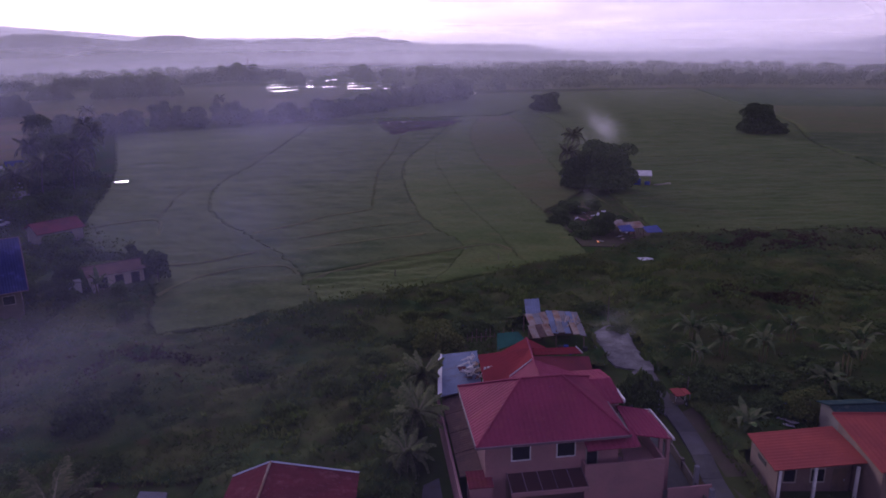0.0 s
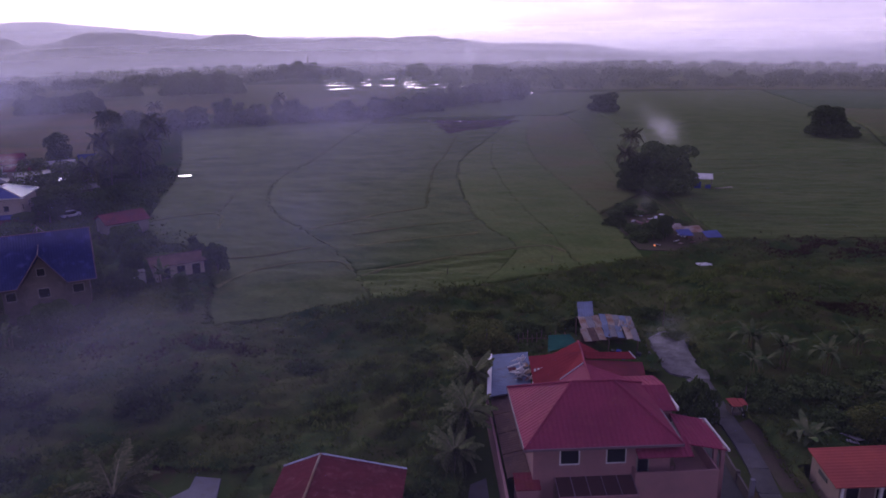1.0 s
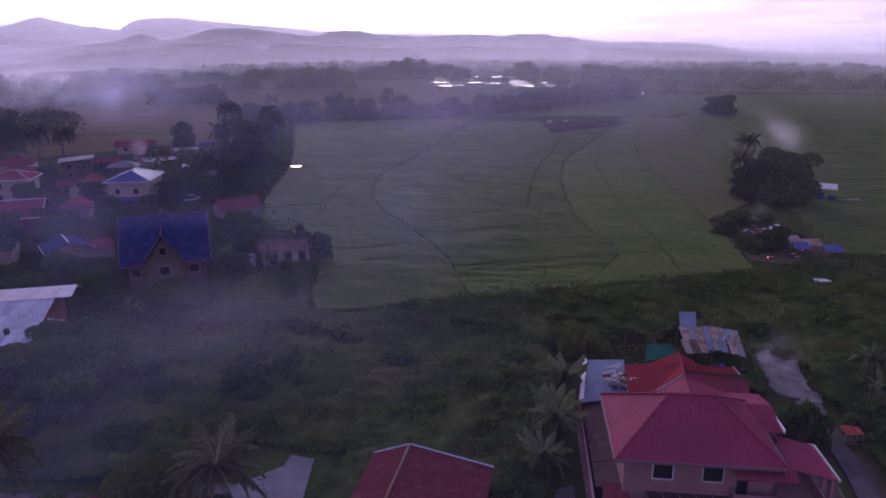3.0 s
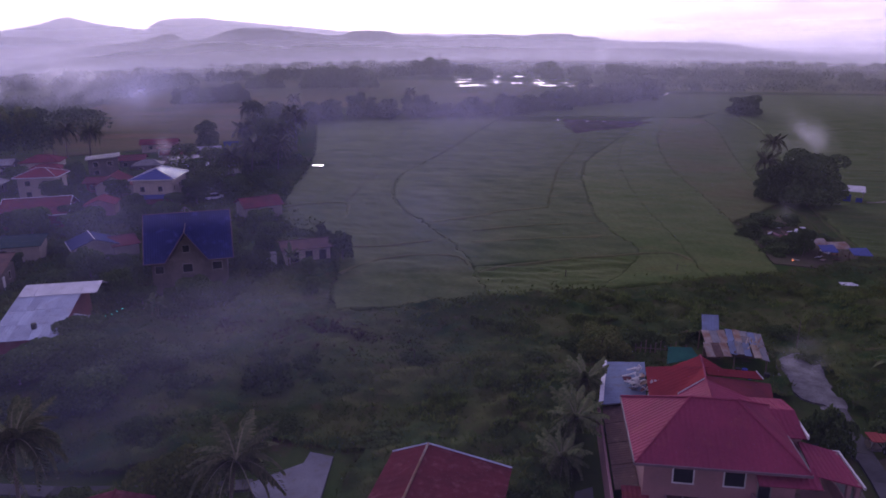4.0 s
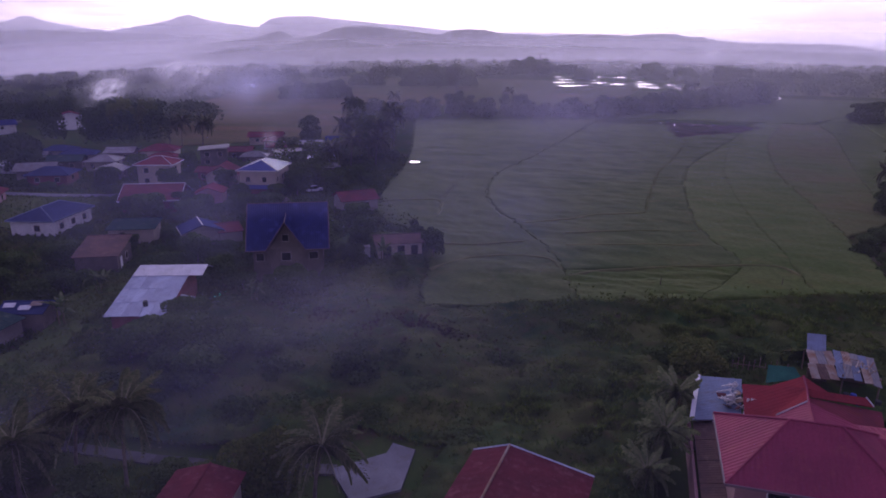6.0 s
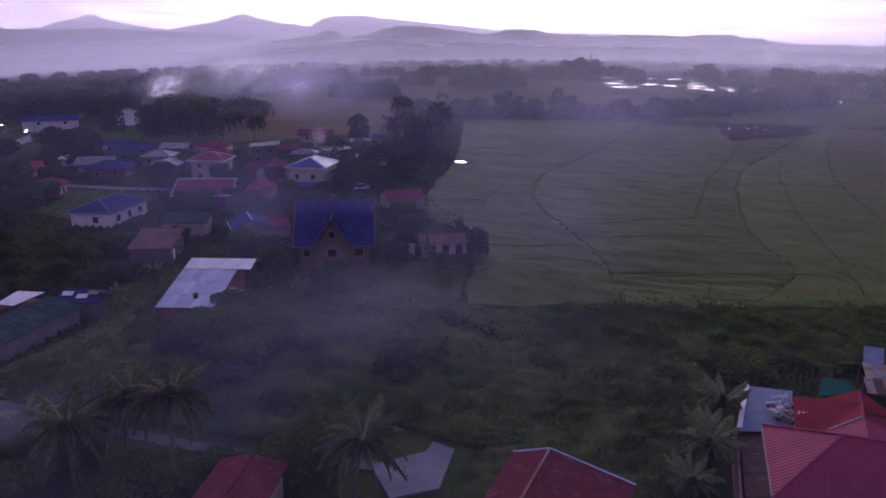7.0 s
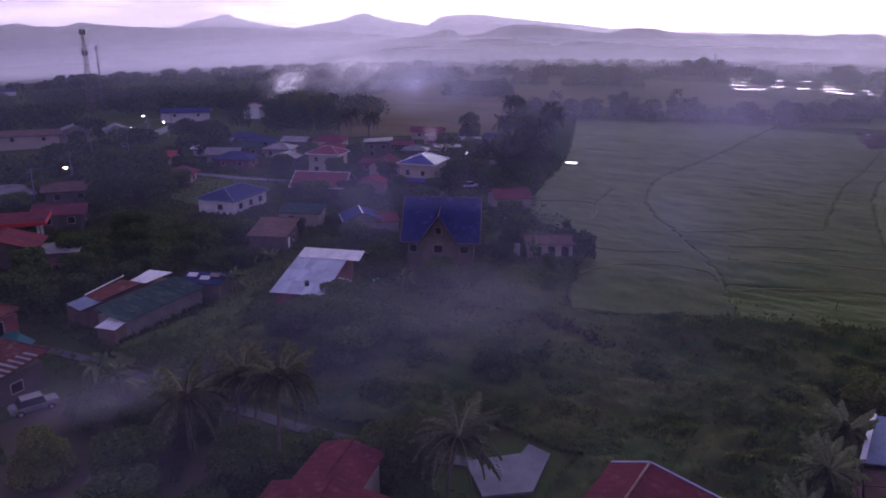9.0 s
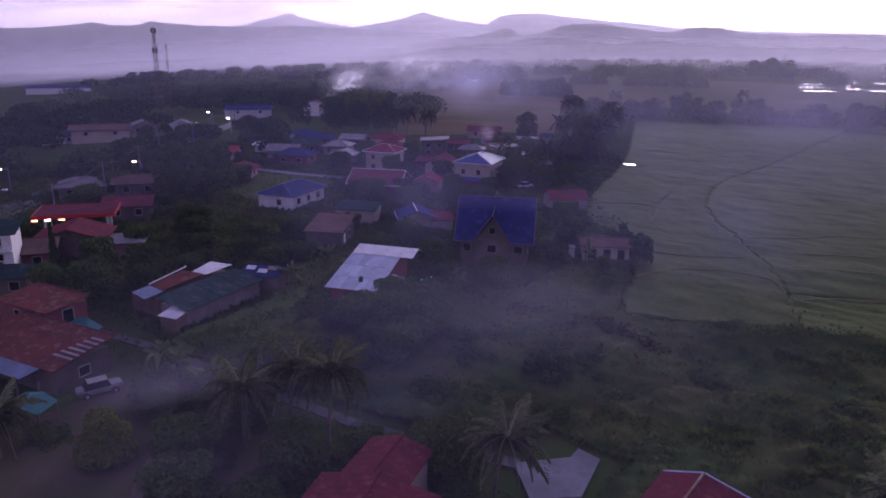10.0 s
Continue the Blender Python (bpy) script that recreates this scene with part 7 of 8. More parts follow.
# The dark_block walls here have their backlit shade in the colour.
HS = [(-143, 214, 35, 8, 5, 2.6, "shed_front", 0.5, "dark_block", "roof_grey"), (-139, 226, 35, 7, 6, 2.8, "gable_u", 1.1, "block", "roof_navy"), (-117, 181, 30, 7, 5, 2.6, "shed_front", 0.5, "dark_block", "roof_zinc"), (-152, 186, 30, 7, 6, 2.8, "gable_u", 1.3, "dark_block", "roof_maroon"), (-140, 178, 30, 7, 6, 2.8, "hip", 1.3, "dark_block", "roof_grey"),
      (-188, 170, 30, 8, 7, 2.8, "gable_u", 1.4, "dark_block", "roof_grey"), (-205, 150, 35, 9, 7, 3.0, "gable_u", 1.4, "dark_block", "roof_grey"), (-212, 166, 35, 9, 7, 3.0, "hip", 1.4, "block", "roof_navy"), (-159, 72, 62, 4.5, 3.5, 3.2, "shed_front", 0.4, "dark_block", "roof_zinc"), (-163, 64, 62, 9, 7, 3.0, "hip", 1.6, "dark_block", "roof_grey"),
      (-170, 224, 30, 12, 7, 3, "gable_u", 1.5, "cream", "roof_red"), (-158, 214, 30, 8, 7, 3, "hip", 1.4, "white", "roof_maroon"), (-136, 191, 40, 9, 5, 2.7, "shed_front", 0.5, "white", "roof_grey"), (-108, 169, 40, 6, 4, 2.5, "shed_front", 0.5, "dark_block", "roof_grey"), (-129, 204, 35, 9, 5, 2.7, "shed_front", 0.5, "cream", "roof_grey"), (-146, 200, 30, 8, 6, 2.9, "gable_u", 1.2, "cream", "roof_maroon"),
      (-180, 133, 40, 9, 8, 2.9, "gable_u", 1.6, "block", "roof_grey"), (-169, 129, 30, 10, 8, 2.9, "hip", 1.7, "brickred", "roof_navy"), (-187, 148, 35, 9, 7, 3.0, "gable_u", 1.4, "dark_block", "roof_green"), (-176, 152, 30, 8, 8, 3.0, "hip", 1.6, "block", "roof_grey"), (-160, 140, 30, 7, 6, 2.8, "gable_v", 1.3, "dark_block", "roof_grey"), (-196, 138, 40, 7, 6, 2.8, "shed_front", 0.7, "white", "roof_zinc"), (-196, 160, 40, 10, 7, 3, "hip", 1.5, "block", "roof_navy"), (-162, 162, 30, 9, 7, 3, "hip", 1.6, "pink", "roof_red"),
      (-190, 118, 40, 8, 7, 2.8, "gable_u", 1.6, "cream", "roof_orange"), (-159.5, 103.5, 40, 7, 6, 2.7, "gable_v", 1.2, "pink", "roof_maroon"), (-148, 146, 25, 6, 6, 2.8, "gable_u", 1.2, "dark_block", "roof_brown"), (-133, 150, 25, 6, 6, 2.7, "gable_u", 1.0, "brickred", "roof_maroon"),
      (-338, 226, 62, 24, 12, 5.0, "gable_u", 2.0, "white", "roof_blue"), (-314, 254, 52, 12, 9, 7.0, "gable_v", 2.0, "white", "roof_maroon"), (-282, 105, 65, 12, 9, 3.2, "gable_u", 1.4, "white", "roof_blue"), (-272, 116, 65, 20, 9, 5.0, "gable_u", 1.6, "cream", "roof_brown"), (-268, 131, 65, 10, 9, 5.4, "gable_v", 2.0, "block", "roof_grey"), (-256, 141, 65, 8, 8, 5.4, "gable_v", 2.0, "white", "roof_grey"), (-196, 52, 70, 9, 7, 5.6, "hip", 1.5, "white", "roof_red"), (-178, 43, 70, 7, 6, 3.0, "gable_u", 1.2, "block", "roof_grey"),
      (-157, 74, 60, 9, 7, 3.2, "gable_u", 1.5, "dark_block", "roof_brown"), (-136, 62, 55, 8, 6, 3.0, "gable_u", 1.4, "dark_block", "roof_maroon"), (-171, 89, 60, 8, 5, 3.0, "gable_u", 1.1, "cream", "roof_orange"), (-118, 44, 55, 10, 7, 3.2, "gable_v", 1.9, "dark_block", "roof_maroon"), (-116, 36, 60, 8, 7, 3.0, "gable_u", 1.4, "brickred", "roof_brown"), (-112.5, 49, 55, 7, 5, 2.6, "flat", 0, "pink", "roof_grey"), (-106, 30, 55, 6, 5, 2.6, "gable_u", 1.1, "dark_block", "roof_green"),
      (-1190, 450, 70, 90, 30, 9, "gable_u", 3.0, "white", "roof_blue")]
WORDS = {"roof_red": "red", "roof_maroon": "dull maroon", "roof_zinc": "pale zinc", "roof_grey": "weathered grey", "roof_navy": "dark blue", "roof_green": "grey-green", "roof_blue": "bright blue", "roof_orange": "orange", "roof_brown": "brown"}
for x_, y_, yw_, w_, d_, h_, rf_, ri_, wl_, rm_ in HS:
    far_ = "far-off" if math.hypot(x_, y_) > 240 else "village"
    house(f"{far_} {'two-storey' if h_ > 4.4 else 'low'} house with a {WORDS[rm_]} sheet roof", x_, y_, yw_, w_, d_, h_, rf_, ri_, wl_, rm_, 0.9, [("f", -w_ * 0.25, h_ - 1.9, 1.2, 1.2), ("f", w_ * 0.25, h_ - 1.9, 1.2, 1.2), ("r", 0, h_ - 1.9, 1.2, 1.2)] if w_ < 40 else ())
# the pale balcony building
bb = thing("building", "tall pale building with white balcony rails", "building", pose(-113.5, 30.5, 0, 0, 0, 62), "village houses")
part("wall", boxes((-3.5, 3.5, -3.5, 3.5, -0.5, 7.4)), M["white"], bb)
roof_part("roof", [[(-4.3, -4.5, 7.4), (4.3, -4.5, 7.4), (4.3, 4.2, 7.9), (-4.3, 4.2, 7.9)]], "roof_green", bb)
for z_ in (2.6, 4.9):
    bl_ = part("balcony", boxes((-3.6, 3.6, -4.6, -3.5, z_, z_ + 0.18), (-3.6, 3.6, -4.62, -4.54, z_ + 0.95, z_ + 1.05)), M["white"], bb)
    for k_ in range(13):
        part("baluster", boxes((-3.55 + 0.59 * k_ - 0.05, -3.55 + 0.59 * k_ + 0.05, -4.61, -4.55, z_ + 0.18, z_ + 0.95)), M["white"], bl_)
for u_, z_ in ((-1.8, 3.0), (1.6, 3.0), (-1.8, 5.3), (1.6, 5.3), (-1.8, 0.8), (1.6, 0.8)):
    window(bb, "f", u_, z_, 1.2, 1.3, 7, 7)
# the filling-station canopy
M["lamp_panel_white"] = surf("lamp_panel_white", (0.9, 0.9, 0.9), (0.9, 0.9, 0.9), glow=(1.0, 0.92, 0.80, 5.0))
M["lamp_panel_amber"] = surf("lamp_panel_amber", (0.9, 0.6, 0.2), (0.9, 0.6, 0.2), glow=(1.0, 0.50, 0.20, 4.0))
cp = thing("station_canopy", "flat red canopy over a lit forecourt", "canopy", pose(-128.3, 49.0, 0, 0, 0, 58.7))
part("deck", boxes((-6.5, 6.5, -4.4, 4.4, 4.5, 4.85)), M["roof_maroon"], cp)
part("fascia", boxes((-6.6, 6.6, -4.5, -4.4, 4.35, 5.0), (-6.6, 6.6, 4.4, 4.5, 4.35, 5.0), (-6.6, -6.5, -4.4, 4.4, 4.35, 5.0), (6.5, 6.6, -4.4, 4.4, 4.35, 5.0)), surf("red_fascia", (0.34, 0.03, 0.04), (0.28, 0.03, 0.04), rough=0.5, spec=0.1), cp)
for u_, v_ in ((-5, -2), (5, -2), (-5, 2), (5, 2)):
    part("column", boxes((u_ - 0.2, u_ + 0.2, v_ - 0.2, v_ + 0.2, -0.3, 4.5)), M["white"], cp)
for u_, mt_ in ((-6.0, "lamp_panel_amber"), (-4.0, "lamp_panel_white"), (-1.8, "lamp_panel_amber")):
    part("lamp_panel", boxes((u_ - 0.45, u_ + 0.45, -4.62, -4.5, 4.05, 4.34)), M[mt_], cp)
flat("pavement", "pale concrete forecourt under the canopy", [(-138, 42), (-122, 34), (-110, 52), (-126, 62)], "concrete", 0.06, category="forecourt")
# sheds by the lane
sg = thing("shed", "long low shed with a dull green sheet roof", "shed", pose(-79.2, 46.0, 0, 0, 0, 14), "sheds")
part("wall", boxes((-2.2, 2.0, -6.8, 6.6, -0.4, 2.4)), M["block"], sg)
for k_ in range(7):
    roof_part("roof_sheet", [[(-2.5, -7.2 + 2 * k_, 3.3), (2.7, -7.2 + 2 * k_, 2.4), (2.7, -5.25 + 2 * k_, 2.4), (-2.5, -5.25 + 2 * k_, 3.3 + 0.02 * (k_ % 2))]], "roof_green", sg, 0.05)
ps = thing("shed", "low shed under patched red-brown, zinc and blue-grey sheets", "shed", pose(0, 0, 0), "sheds")
part("wall", boxes((-2.2, 2.2, -6.6, 6.8, -0.4, 2.35)), M["timber"], ps, "", pose(-85.6, 45.0, 0, 0, 0, 17))
for k_ in range(4):
    a_, b_ = k_ / 4, (k_ + 0.97) / 4
    roof_part("roof_sheet", [[(-87.0 - 2.8 * a_, 41.1 + 6.5 * a_, 2.5), (-82.4 - 2.2 * a_, 40.7 + 6.9 * a_, 3.05), (-82.4 - 2.2 * b_, 40.7 + 6.9 * b_, 3.05), (-87.0 - 2.8 * b_, 41.1 + 6.5 * b_, 2.5)]], "roof_patched", ps, 0.04)
roof_part("zinc_sheet", [[(-87.6, 47.8, 2.75), (-83.6, 47.6, 3.25), (-85.0, 52.6, 3.25), (-90.0, 52.1, 2.75)]], "roof_zinc", ps, 0.05, label="new pale zinc sheet")
roof_part("low_sheet", [[(-86.1, 38.2, 2.5), (-81.4, 37.6, 2.85), (-82.2, 40.6, 2.9), (-86.8, 41.0, 2.55)]], "roof_pale", ps, 0.05, label="blue-grey sheet")
part("verge_board", rod(bmesh.new(), (-87.1, 41.1, 2.6), (-90.1, 48.2, 2.8), 0.10, n=4), M["white"], ps)
hu = house("patched hut of timber and loose sheets", -81.0, 55.6, 26, 5.4, 4.6, 2.5, "gable_u", 0.8, "dark_block", "roof_navy", 0.3, name="hut", category="hut", group="sheds")
for u_, v_ in ((-1.6, -1.2), (0.5, -1.7), (1.6, -0.9)):
    roof_part("loose_sheet", [[(u_ - 0.7, v_ - 0.5, 2.86 + 0.3 * (v_ + 2)), (u_ + 0.7, v_ - 0.4, 2.86 + 0.3 * (v_ + 2)), (u_ + 0.6, v_ + 0.5, 3.14 + 0.3 * (v_ + 2)), (u_ - 0.8, v_ + 0.4, 3.14 + 0.3 * (v_ + 2))]], "roof_zinc" if u_ < 1 else "roof_rust", hu, 0.03)
house("tiny shed with pale striped sheets", -76.2, 38.6, 20, 2.4, 2.0, 2.0, "shed_front", 0.3, "timber", "roof_zinc", 0.2, name="shed", category="shed", group="sheds")
# The solid dark wall stands in for the open porch's shade.
pat = house("open house with a large red-brown patched roof", -76.5, 23.4, 15, 14.0, 6.4, 2.9, "shed_front", 1.1, "dark_block", "roof_patched", 0.5, [("r", 0, 0.9, 1.2, 1.0)])
for k_ in range(6):
    roof_part("pale_sheet", [[(4.6 + 0.2 * k_, -1.6 + 0.75 * k_, 3.31 + 0.112 * k_), (7.45, -1.6 + 0.75 * k_, 3.31 + 0.112 * k_), (7.45, -1.3 + 0.75 * k_, 3.355 + 0.112 * k_), (4.6 + 0.2 * k_, -1.3 + 0.75 * k_, 3.355 + 0.112 * k_)]], "roof_grey", pat, 0.03)
for k_ in range(5):
    part("post", boxes((-6.8 + 3.4 * k_ - 0.1, -6.8 + 3.4 * k_ + 0.1, -4.9, -4.7, -0.3, 2.2)), M["timber"], pat)
roof_part("awning", [[(-7.4, -5.2, 2.1), (4.4, -5.2, 2.1), (5.6, -3.7, 2.85), (-7.4, -3.7, 2.85)]], "roof_pale", pat, 0.05, label="grey corrugated awning")
house("brick upper block with small white windows", -86, 27.5, 14, 9.0, 5.0, 4.4, "shed_front", 0.5, "brickred", "roof_patched", 0.3, [("f", 1.0, 3.0, 1.0, 0.7), ("f", -1.0, 3.0, 1.0, 0.7), ("r", 0, 2.2, 1.3, 1.8)])
for x_, y_, s_, r_ in ((-80.5, 29.0, 1.0, 12), (-64.8, 18.6, 0.62, 20)):
    tp_ = thing("tarpaulin", "bright teal tarpaulin on a light frame", "tarpaulin", pose(x_, y_, 0, 0, 0, r_), "teal tarpaulins")
    roof_part("sheet", [[(-3.4 * s_, -1.1, 2.2), (3.4 * s_, -1.1, 2.0), (3.2 * s_, 1.1, 2.3), (0, 1.3, 2.7), (-3.2 * s_, 1.0, 2.4)]], "tarp_teal", tp_, 0.03)
    for u_, v_ in ((-3.2, -1.0), (3.2, -1.0), (3.0, 1.0), (-3.0, 0.9)):
        part("post", rod(bmesh.new(), (u_ * s_, v_, -0.3), (u_ * s_, v_, 2.15), 0.05), M["timber"], tp_)


def car(label, x, y, rot, paint):
    e = thing("car", label, "car", pose(x, y, fall(x, y), 0, 0, rot), "parked cars")
    bm = boxes((-2.1, 2.1, -0.82, 0.82, 0.35, 0.95))
    bmesh.ops.bevel(bm, geom=bm.edges[:], offset=0.12, segments=2, affect="EDGES")
    part("body", bm, paint, e)
    bm = boxes((-1.5, 1.0, -0.74, 0.74, 0.9, 1.55))
    for v in bm.verts:
        if v.co.z > 1.2:
            v.co.x *= 0.75
            v.co.y *= 0.88
    part("cabin", bm, M["glass"], e)
    part("cabin_roof", boxes((-1.1, 0.75, -0.62, 0.62, 1.55, 1.6)), paint, e)
    for u in (-1.3, 1.3):
        for v in (-0.8, 0.8):
            w = part("wheel", rod(bmesh.new(), (u, v - 0.1, 0.33), (u, v + 0.1, 0.33), 0.33, n=12), M["dark"], e)
            part("rim", rod(bmesh.new(), (u, v - 0.11, 0.33), (u, v + 0.11, 0.33), 0.19, n=8), M["steel"], w)


car("old grey jeep parked in the dim yard", -66.4, 25.2, 78, M["roof_grey"])
car("white car parked between the village walls", -97, 146, 60, M["white"])
car("white van parked by the far road", -181, 52, 60, M["white"])
# the hut in the fields and the scrap yard on the path
hut = thing("hut", "small field hut with a pale roof and blue tarpaulin sides", "hut", pose(52.2, 178, 0, 0, 0, -16), "sheds")
roof_part("roof", [[(-2.4, -1.8, 2.7), (2.4, -1.8, 2.7), (2.2, 1.8, 3.5), (-2.2, 1.8, 3.5)]], "white", hut)
part("side_sheet", boxes((-2.0, -0.4, -1.6, -1.5, 0.1, 1.9), (0.6, 1.9, -1.6, -1.5, 0, 1.2), (-2.05, -1.95, -1.5, 1.4, 0, 2.4), (1.95, 2.05, -1.5, 1.4, 0, 2.2)), M["tarp_blue"], hut, "blue tarpaulin")
for u_, v_ in ((-2, -1.55), (2, -1.55), (-2, 1.5), (2, 1.5)):
    part("post", rod(bmesh.new(), (u_, v_, -0.3), (u_, v_, 2.8), 0.07), M["timber"], hut)
for k_ in range(5):
    solid("log", rod(bmesh.new(), (-1.3, 0, 0.1), (1.3, 0.1, 0.1), 0.1), M["cream"], "pale log lying by the field hut", "log", pose(56 + 0.8 * k_, 176 + 0.3 * k_, 0.25, 0, 0, 20 * k_), "loose logs")
for x_, y_, mt_, s_ in ((34.0, 124.5, "tarp_blue", 0.7), (38.6, 123.4, "tarp_blue", 0.8), (33.0, 128.6, "roof_rust", 1.0), (36.2, 127, "roof_rust", 0.9)):
    e_ = thing("shelter", "makeshift scrapyard shelter of sheets and blue tarpaulin", "shelter", pose(x_, y_, 0, 0, 0, 10 * s_), "scrapyard shelters")
    roof_part("sheet", [[(-1.9 * s_, -1.2, 1.8), (1.9 * s_, -1.2, 1.7), (1.8 * s_, 1.3, 2.4), (-1.8 * s_, 1.2, 2.3)]], mt_, e_, 0.05)
    for u_, v_ in ((-1.7, -1.1), (1.7, -1.1), (1.6, 1.1), (-1.6, 1.0)):
        part("post", rod(bmesh.new(), (u_ * s_, v_, -0.3), (u_ * s_, v_, 1.8), 0.06), M["timber"], e_)
flat("bare_ground", "ashy bare ground of the scrapyard", [(25, 120), (37, 118), (42, 124), (36, 140), (32, 154), (25, 150), (24, 134)], "soil", 0.1, category="ground")
for x_, y_, s_, z_ in ((30.5, 125.5, .45, .85), (31.5, 127.5, .35, .7), (27, 146, .8, .5), (24.5, 141, .6, .45), (33, 149, .6, .4), (26, 131, .5, .35)):
    put(garden, x_, y_, s_, z_, x_ * 31 % 360, "ragged grey-green bush in the scrapyard")
gs = np.random.default_rng(9)
for k_ in range(34):
    x_, y_ = gs.uniform(25.5, 36), gs.uniform(121, 148)
    mt_ = ("roof_zinc", "roof_rust", "pink", "white", "timber", "brickred")[k_ % 6]
    solid("scrap_sheet", boxes((-gs.uniform(0.3, 1.0), gs.uniform(0.3, 1.0), -0.35, 0.35, 0, 0.07)), M[mt_], "discarded sheet lying in the scrapyard", "scrap", pose(x_, y_, 0.2 + 0.25 * gs.random(), gs.uniform(-25, 25), gs.uniform(-25, 25), gs.uniform(0, 360)), "scattered scrap")
solid("scrap_sheet", boxes((-1.3, 1.3, -0.6, 0.6, 0, 0.05)), M["roof_zinc"], "pale sheet lying in the weeds", "scrap", pose(33.6, 110.2, 0.35, 6, 4, 20), "scattered scrap")
solid("ember_bed", boxes((-0.12, 0.12, -0.1, 0.1, 0, 0.1)), M["ember"], "small glowing fire in the scrapyard", "fire", pose(28.2, 121.8, 0.3))


# ---- undergrowth and yard trees between the houses ----
def field_edge(y):
    """Where the rice begins beside the village."""
    return np.interp(y, [60, 82, 104, 116, 130, 140, 153, 172, 203, 240, 340], [-50, -50, -50, -52, -60, -72, -80, -87, -97, -122, -182])


gu = np.random.default_rng(31)
BUILT = [(o.location.x, o.location.y) for o in scene.objects if o.parent is None and o.name.split(".")[0] in ("house", "shed", "hut", "barn", "building", "station_canopy")]
made_ = 0
while made_ < 185:
    a_, r_ = gu.uniform(22, 74), gu.uniform(62, 235)
    x_, y_ = -r_ * math.sin(radians(a_)), r_ * math.cos(radians(a_))
    if x_ > field_edge(y_) - 5 or y_ < 36 or (r_ < 95 and a_ < 48) or (-92 < x_ < -60 and 34 < y_ < 78):
        continue
    along_ = max(0.0, min(1.0, ((x_ + 104) * -46 + (y_ - 62) * 50) / 4616))
    if math.hypot(x_ + 104 + 46 * along_, y_ - 62 - 50 * along_) < 10:
        continue
    if min((x_ - p_) ** 2 + (y_ - q_) ** 2 for p_, q_ in BUILT) < 40 or (x_ + 88) ** 2 + (y_ - 64) ** 2 < 60 or (x_ + 132) ** 2 + (y_ - 97) ** 2 < 190 or (x_ + 118) ** 2 + (y_ - 67) ** 2 < 90 or (x_ + 152) ** 2 + (y_ - 112) ** 2 < 90 or -165 < x_ < -134 and 0 < 119 + (x_ + 162) * 0.95 - y_ < 12:
        continue
    made_ += 1
    if made_ % 3 == 0:
        k_ = gu.uniform(0.45, 0.95)
        put(garden, x_, y_, k_, k_ * gu.uniform(0.7, 1.0), gu.uniform(0, 360), "dark leafy yard tree between the houses")
    else:
        put(weed, x_, y_, gu.uniform(0.7, 1.6), gu.uniform(0.5, 1.1), gu.uniform(0, 360), "dark shrub between the village yards")


def yard_grass():
    n = 60000
    az = np.radians(rng.uniform(18, 76, n))
    r = np.sqrt(rng.uniform(60 ** 2, 240 ** 2, n))
    x, y = -r * np.sin(az), r * np.cos(az)
    keep = (x < field_edge(y) - 1) & (y > 36) & ((np.abs(y - np.interp(x, [-175, -150, -133], [112, 118, 126])) > 3) | (x < -176) | (x > -132))
    x, y = x[keep], y[keep]
    z = np.array([fall(a, b) - 0.1 for a, b in zip(x, y)])
    V, F = blades(np.stack([x, y, z], 1), rng.uniform(0.3, 0.9, len(x)), 0.4, 0.6, 3)
    return tri_mesh("grass", V, F, M["grass"])


solid("grass", yard_grass(), None, "rough dark grass of the village yards", "grass", kind="stuff")


# ---- poles, masts, lamps ----
def pole(x, y, h, lamp=None, arm=1.4, rot=0.0, group="utility poles", wood=False):
    e = thing("street_lamp" if lamp else "utility_pole", "lit street lamp on a tall pole" if lamp else "grey utility pole with cross-arms", "street lamp" if lamp else "pole", pose(x, y, fall(x, y), 0, 0, rot), group)
    part("shaft", rod(bmesh.new(), (0, 0, -0.4), (0, 0, h), 0.16, 0.10, 8), M["concrete"], e)
    if lamp:
        part("arm", rod(bmesh.new(), (0, 0, h - 0.2), (0, -arm, h), 0.05), M["steel"], e)
        part("lamp_head", boxes((-0.28, 0.28, -arm - 0.6, -arm + 0.1, h - 0.16, h + 0.08)), M[lamp], e)
    else:
        part("cross_arm", boxes((-0.9, 0.9, -0.05, 0.05, h - 0.6, h - 0.48), (-0.7, 0.7, -0.05, 0.05, h - 1.3, h - 1.18)), M["timber"], e)


POLES = [(-156, 66), (-176, 84), (-200, 102), (-226, 128), (-252, 152), (-280, 180), (-136, 48)]
for i_, (x_, y_) in enumerate(POLES):
    pole(x_, y_, 9.0, rot=45)
order = [POLES[6]] + POLES[:6]
for a_, b_ in zip(order[:-1], order[1:]):
    for off in (-0.7, 0.0, 0.7):
        bm = bmesh.new()
        last = None
        for k_ in range(9):
            t = k_ / 8
            x_, y_ = a_[0] + (b_[0] - a_[0]) * t + off * 0.7, a_[1] + (b_[1] - a_[1]) * t + off * -0.7
            z_ = (1 - t) * fall(*a_) + t * fall(*b_) + 8.45 - 1.2 * 4 * t * (1 - t)
            q = (x_, y_, z_)
            if last:
                rod(bm, last, q, 0.03, n=4)
            last = q
        solid("power_line", bm, M["dark"], "thin sagging power cable between poles", "cable", group="power cables")
for x_, y_, h_, lm_ in ((-296, 178, 7.0, "lamp_white"), (-258, 164, 6.5, "lamp_white"), (-168, 80.5, 6.0, "lamp_amber"), (-178, 54, 6.0, "lamp_amber"), (-430, 318, 7, "lamp_red"), (-262, 152, 5, "lamp_white")):
    pole(x_, y_, h_, lm_, group="street lamps")


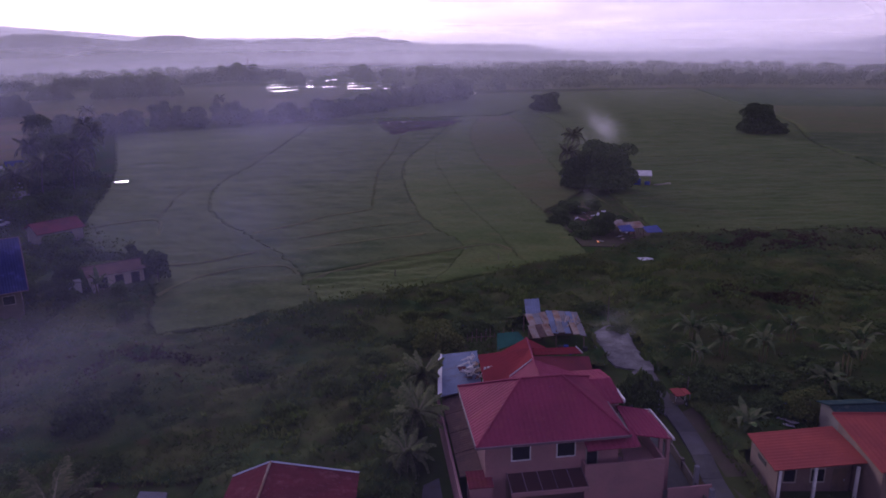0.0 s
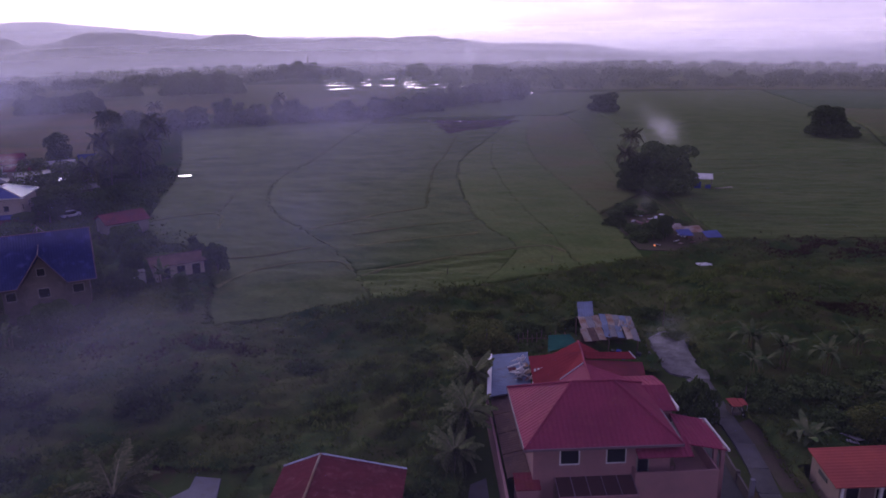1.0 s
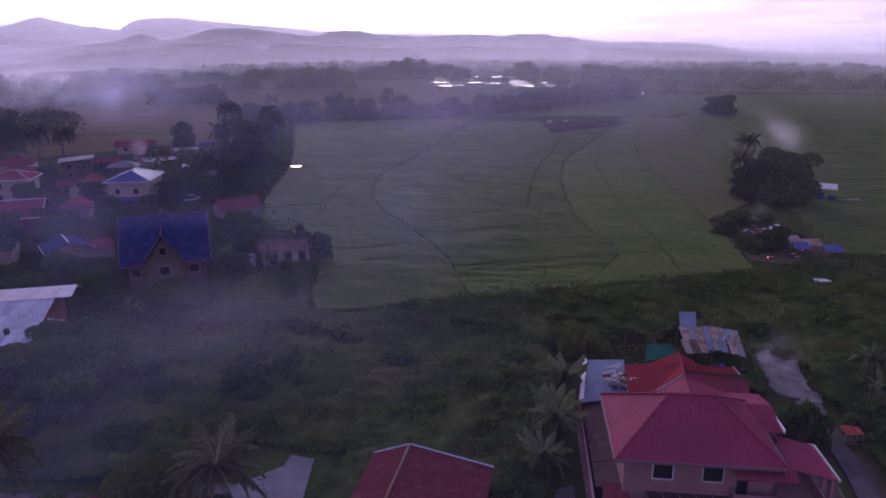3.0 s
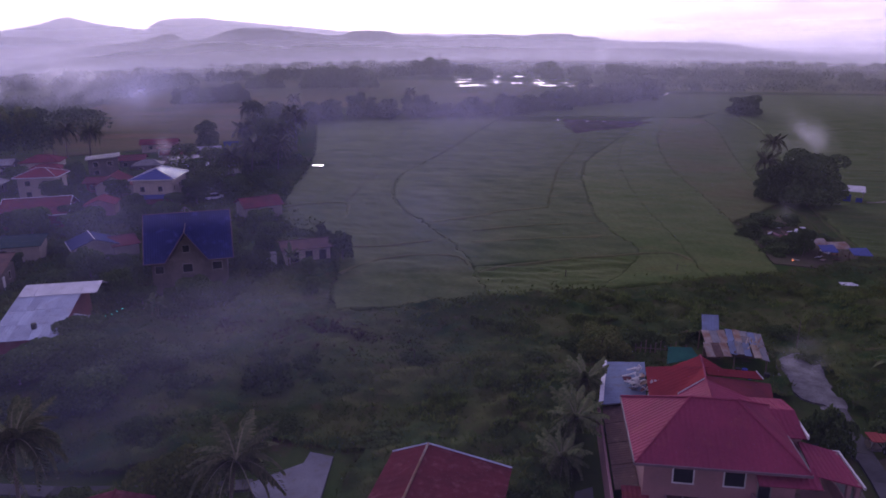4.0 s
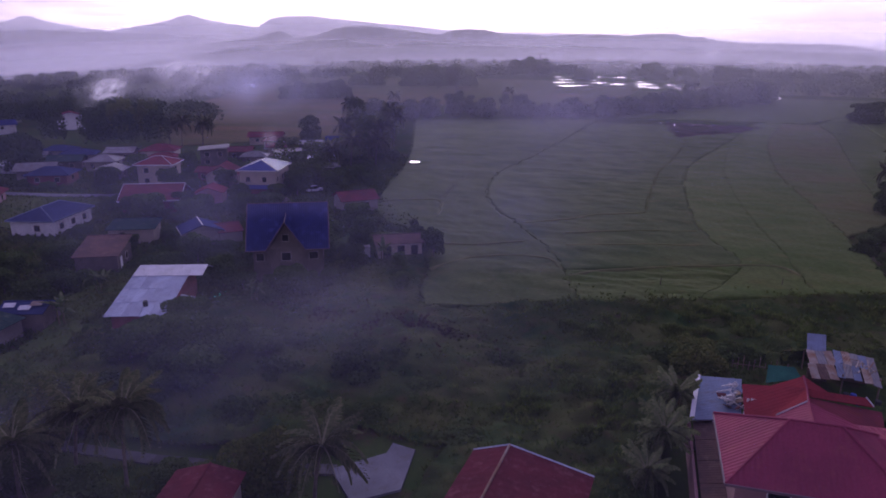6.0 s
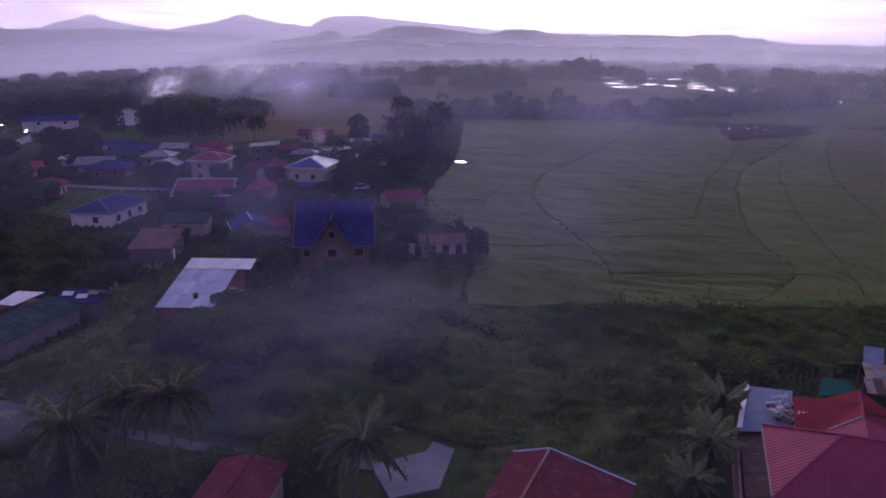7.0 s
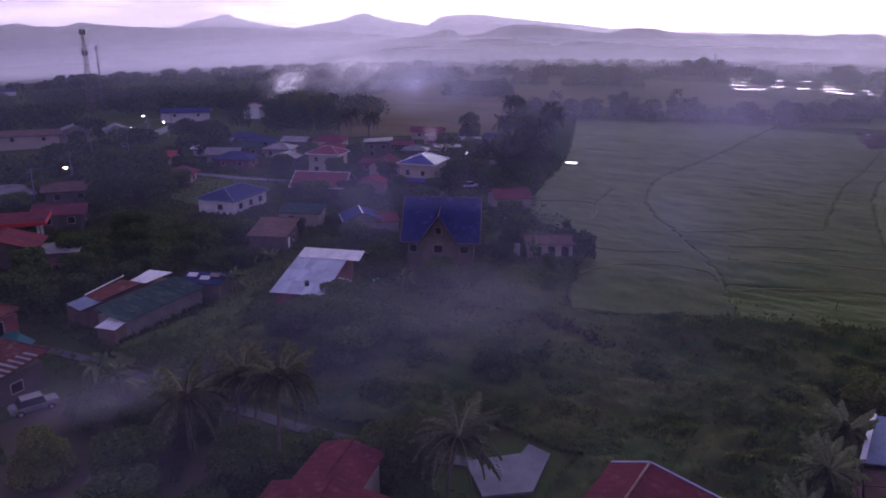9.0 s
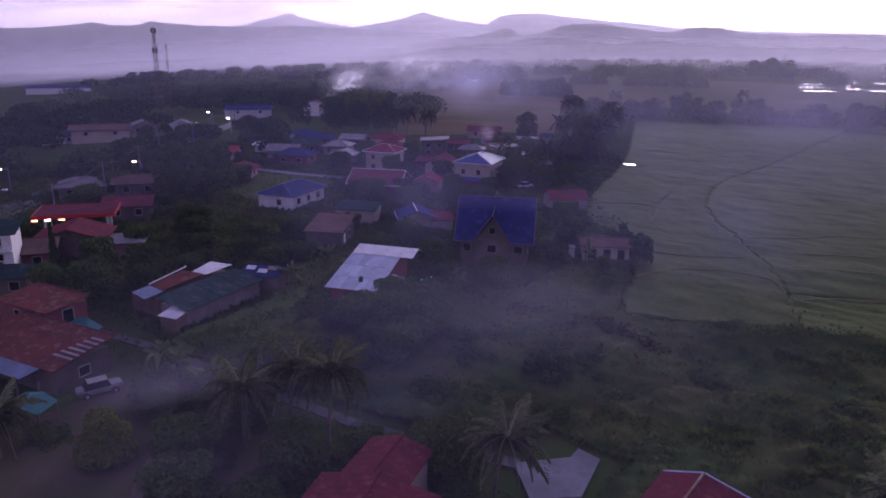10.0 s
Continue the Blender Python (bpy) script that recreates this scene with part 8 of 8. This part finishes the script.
def mast(label, x, y, h, w, seed=0):
    e = thing("radio_mast", label, "mast", pose(x, y, fall(x, y) - 1))
    bm = bmesh.new()
    n = 14
    for sx, sy in ((-1, -1), (1, -1), (1, 1), (-1, 1)):
        rod(bm, (sx * w, sy * w, 0), (sx * w * 0.28, sy * w * 0.28, h), w * 0.10, w * 0.06, 5)
    part("legs", bm, M["dark_block"], e)
    bm = bmesh.new()
    for k in range(n):
        z0, z1 = h * k / n, h * (k + 1) / n
        w0, w1 = w * (1 - 0.72 * k / n), w * (1 - 0.72 * (k + 1) / n)
        for (ax, ay), (bx, by) in (((-1, -1), (1, -1)), ((1, -1), (1, 1)), ((1, 1), (-1, 1)), ((-1, 1), (-1, -1))):
            rod(bm, (ax * w0, ay * w0, z0), (bx * w1, by * w1, z1), w * 0.045, n=4)
            rod(bm, (ax * w1, ay * w1, z1), (bx * w1, by * w1, z1), w * 0.04, n=4)
    part("lattice", bm, M["dark_block"], e)
    for zf in (0.97, 0.76):
        for k in range(6):
            a = k * math.pi / 3
            part("antenna", boxes((-0.28 * w, 0.28 * w, -0.12 * w, 0.12 * w, -0.8 * w, 0.8 * w)), M["block"], e, "", pose(0.85 * w * math.cos(a), 0.85 * w * math.sin(a), h * zf, 0, 0, 60 * k + 90))
    return e


mast("tall lattice telecom mast above the dark woods", -400, 207, 53, 1.7)
mast("slender second mast beside the telecom mast", -402, 215, 44, 0.7)
mast("distant lattice mast in the haze", -365, 1350, 36, 2.0)
# ---- smoke ----
plume("pale smoke drifting from behind the field clump", 52, 202, 20, 19, 0.42, -0.5, 2, ns=(2.4, 1.6), low=0.1, z=3)
plume("thin drifting smoke beside the field clump", 40, 210, 34, 16, 0.10, -0.1, 2, ns=(3, 1.5), low=0.0)
plume("white smoke rising from a fire beyond the village", -322, 279, 40, 26, 1.3, 0.5, 2, ns=(3.0, 2.0), low=0.12, z=5)
plume("white smoke puffs blown from the village fire", -290, 306, 70, 32, 0.55, 0.6, 2, ns=(3.4, 1.8), low=0.05, z=10)
plume("broad drifting smoke beyond the village", -305, 326, 120, 36, 0.40, 0.5, 2, (0.80, 0.78, 0.94), (3.4, 1.8), z=2)
plume("blue smoke blown low across the fields beyond the village", -262, 330, 170, 46, 0.42, 0.4, 2, (0.66, 0.66, 0.98), (4.0, 2.0), 0.2, z=-4)
plume("low blue smoke hanging between the yard and the lot", -45, 47, 34, 13, 0.07, 0.0, 2, (0.50, 0.50, 0.95), (1.6, 1.4), 0.5, z=-4)
plume("thin smoke over the village roofs", -148, 196, 8, 10, 0.35, 0.1, 2)
plume("distant pale smoke column on the plain", -60, 1500, 60, 75, 0.5, 0.1, 2, ns=(2, 2), low=0.4)
plume("distant low smoke on the plain", 70, 1500, 160, 34, 0.4, 0.3, 2, ns=(2, 2), low=0.4)
plume("thin blue smoke hanging over the scrapyard path", 30, 143, 6, 9, 0.06, 0.2, 2)
plume("thin smoke over the concrete yard", 20, 75, 9, 6, 0.24, 0.2, 1)
plume("low blue smoke hanging over the weedy lot", -46, 70, 60, 15, 0.11, 0.0, 2, (0.62, 0.60, 0.86), (2, 2), 0.3, z=-2)
plume("low blue smoke drifting along the tree line", -62, 330, 130, 26, 0.18, 0.0, 1, (0.70, 0.66, 0.92), (2, 2), 0.4, z=-4)
plume("thin smoke in the dim yard", -37, 27, 44, 17, 0.06, 0.0, 1, (0.52, 0.48, 0.84), (2, 2), 0.3, z=-1)
plume("thin smoke drifting over the lane", -56, 33, 34, 10, 0.12, 0.0, 1, (0.58, 0.54, 0.86), (2, 2), 0.3, z=-1)
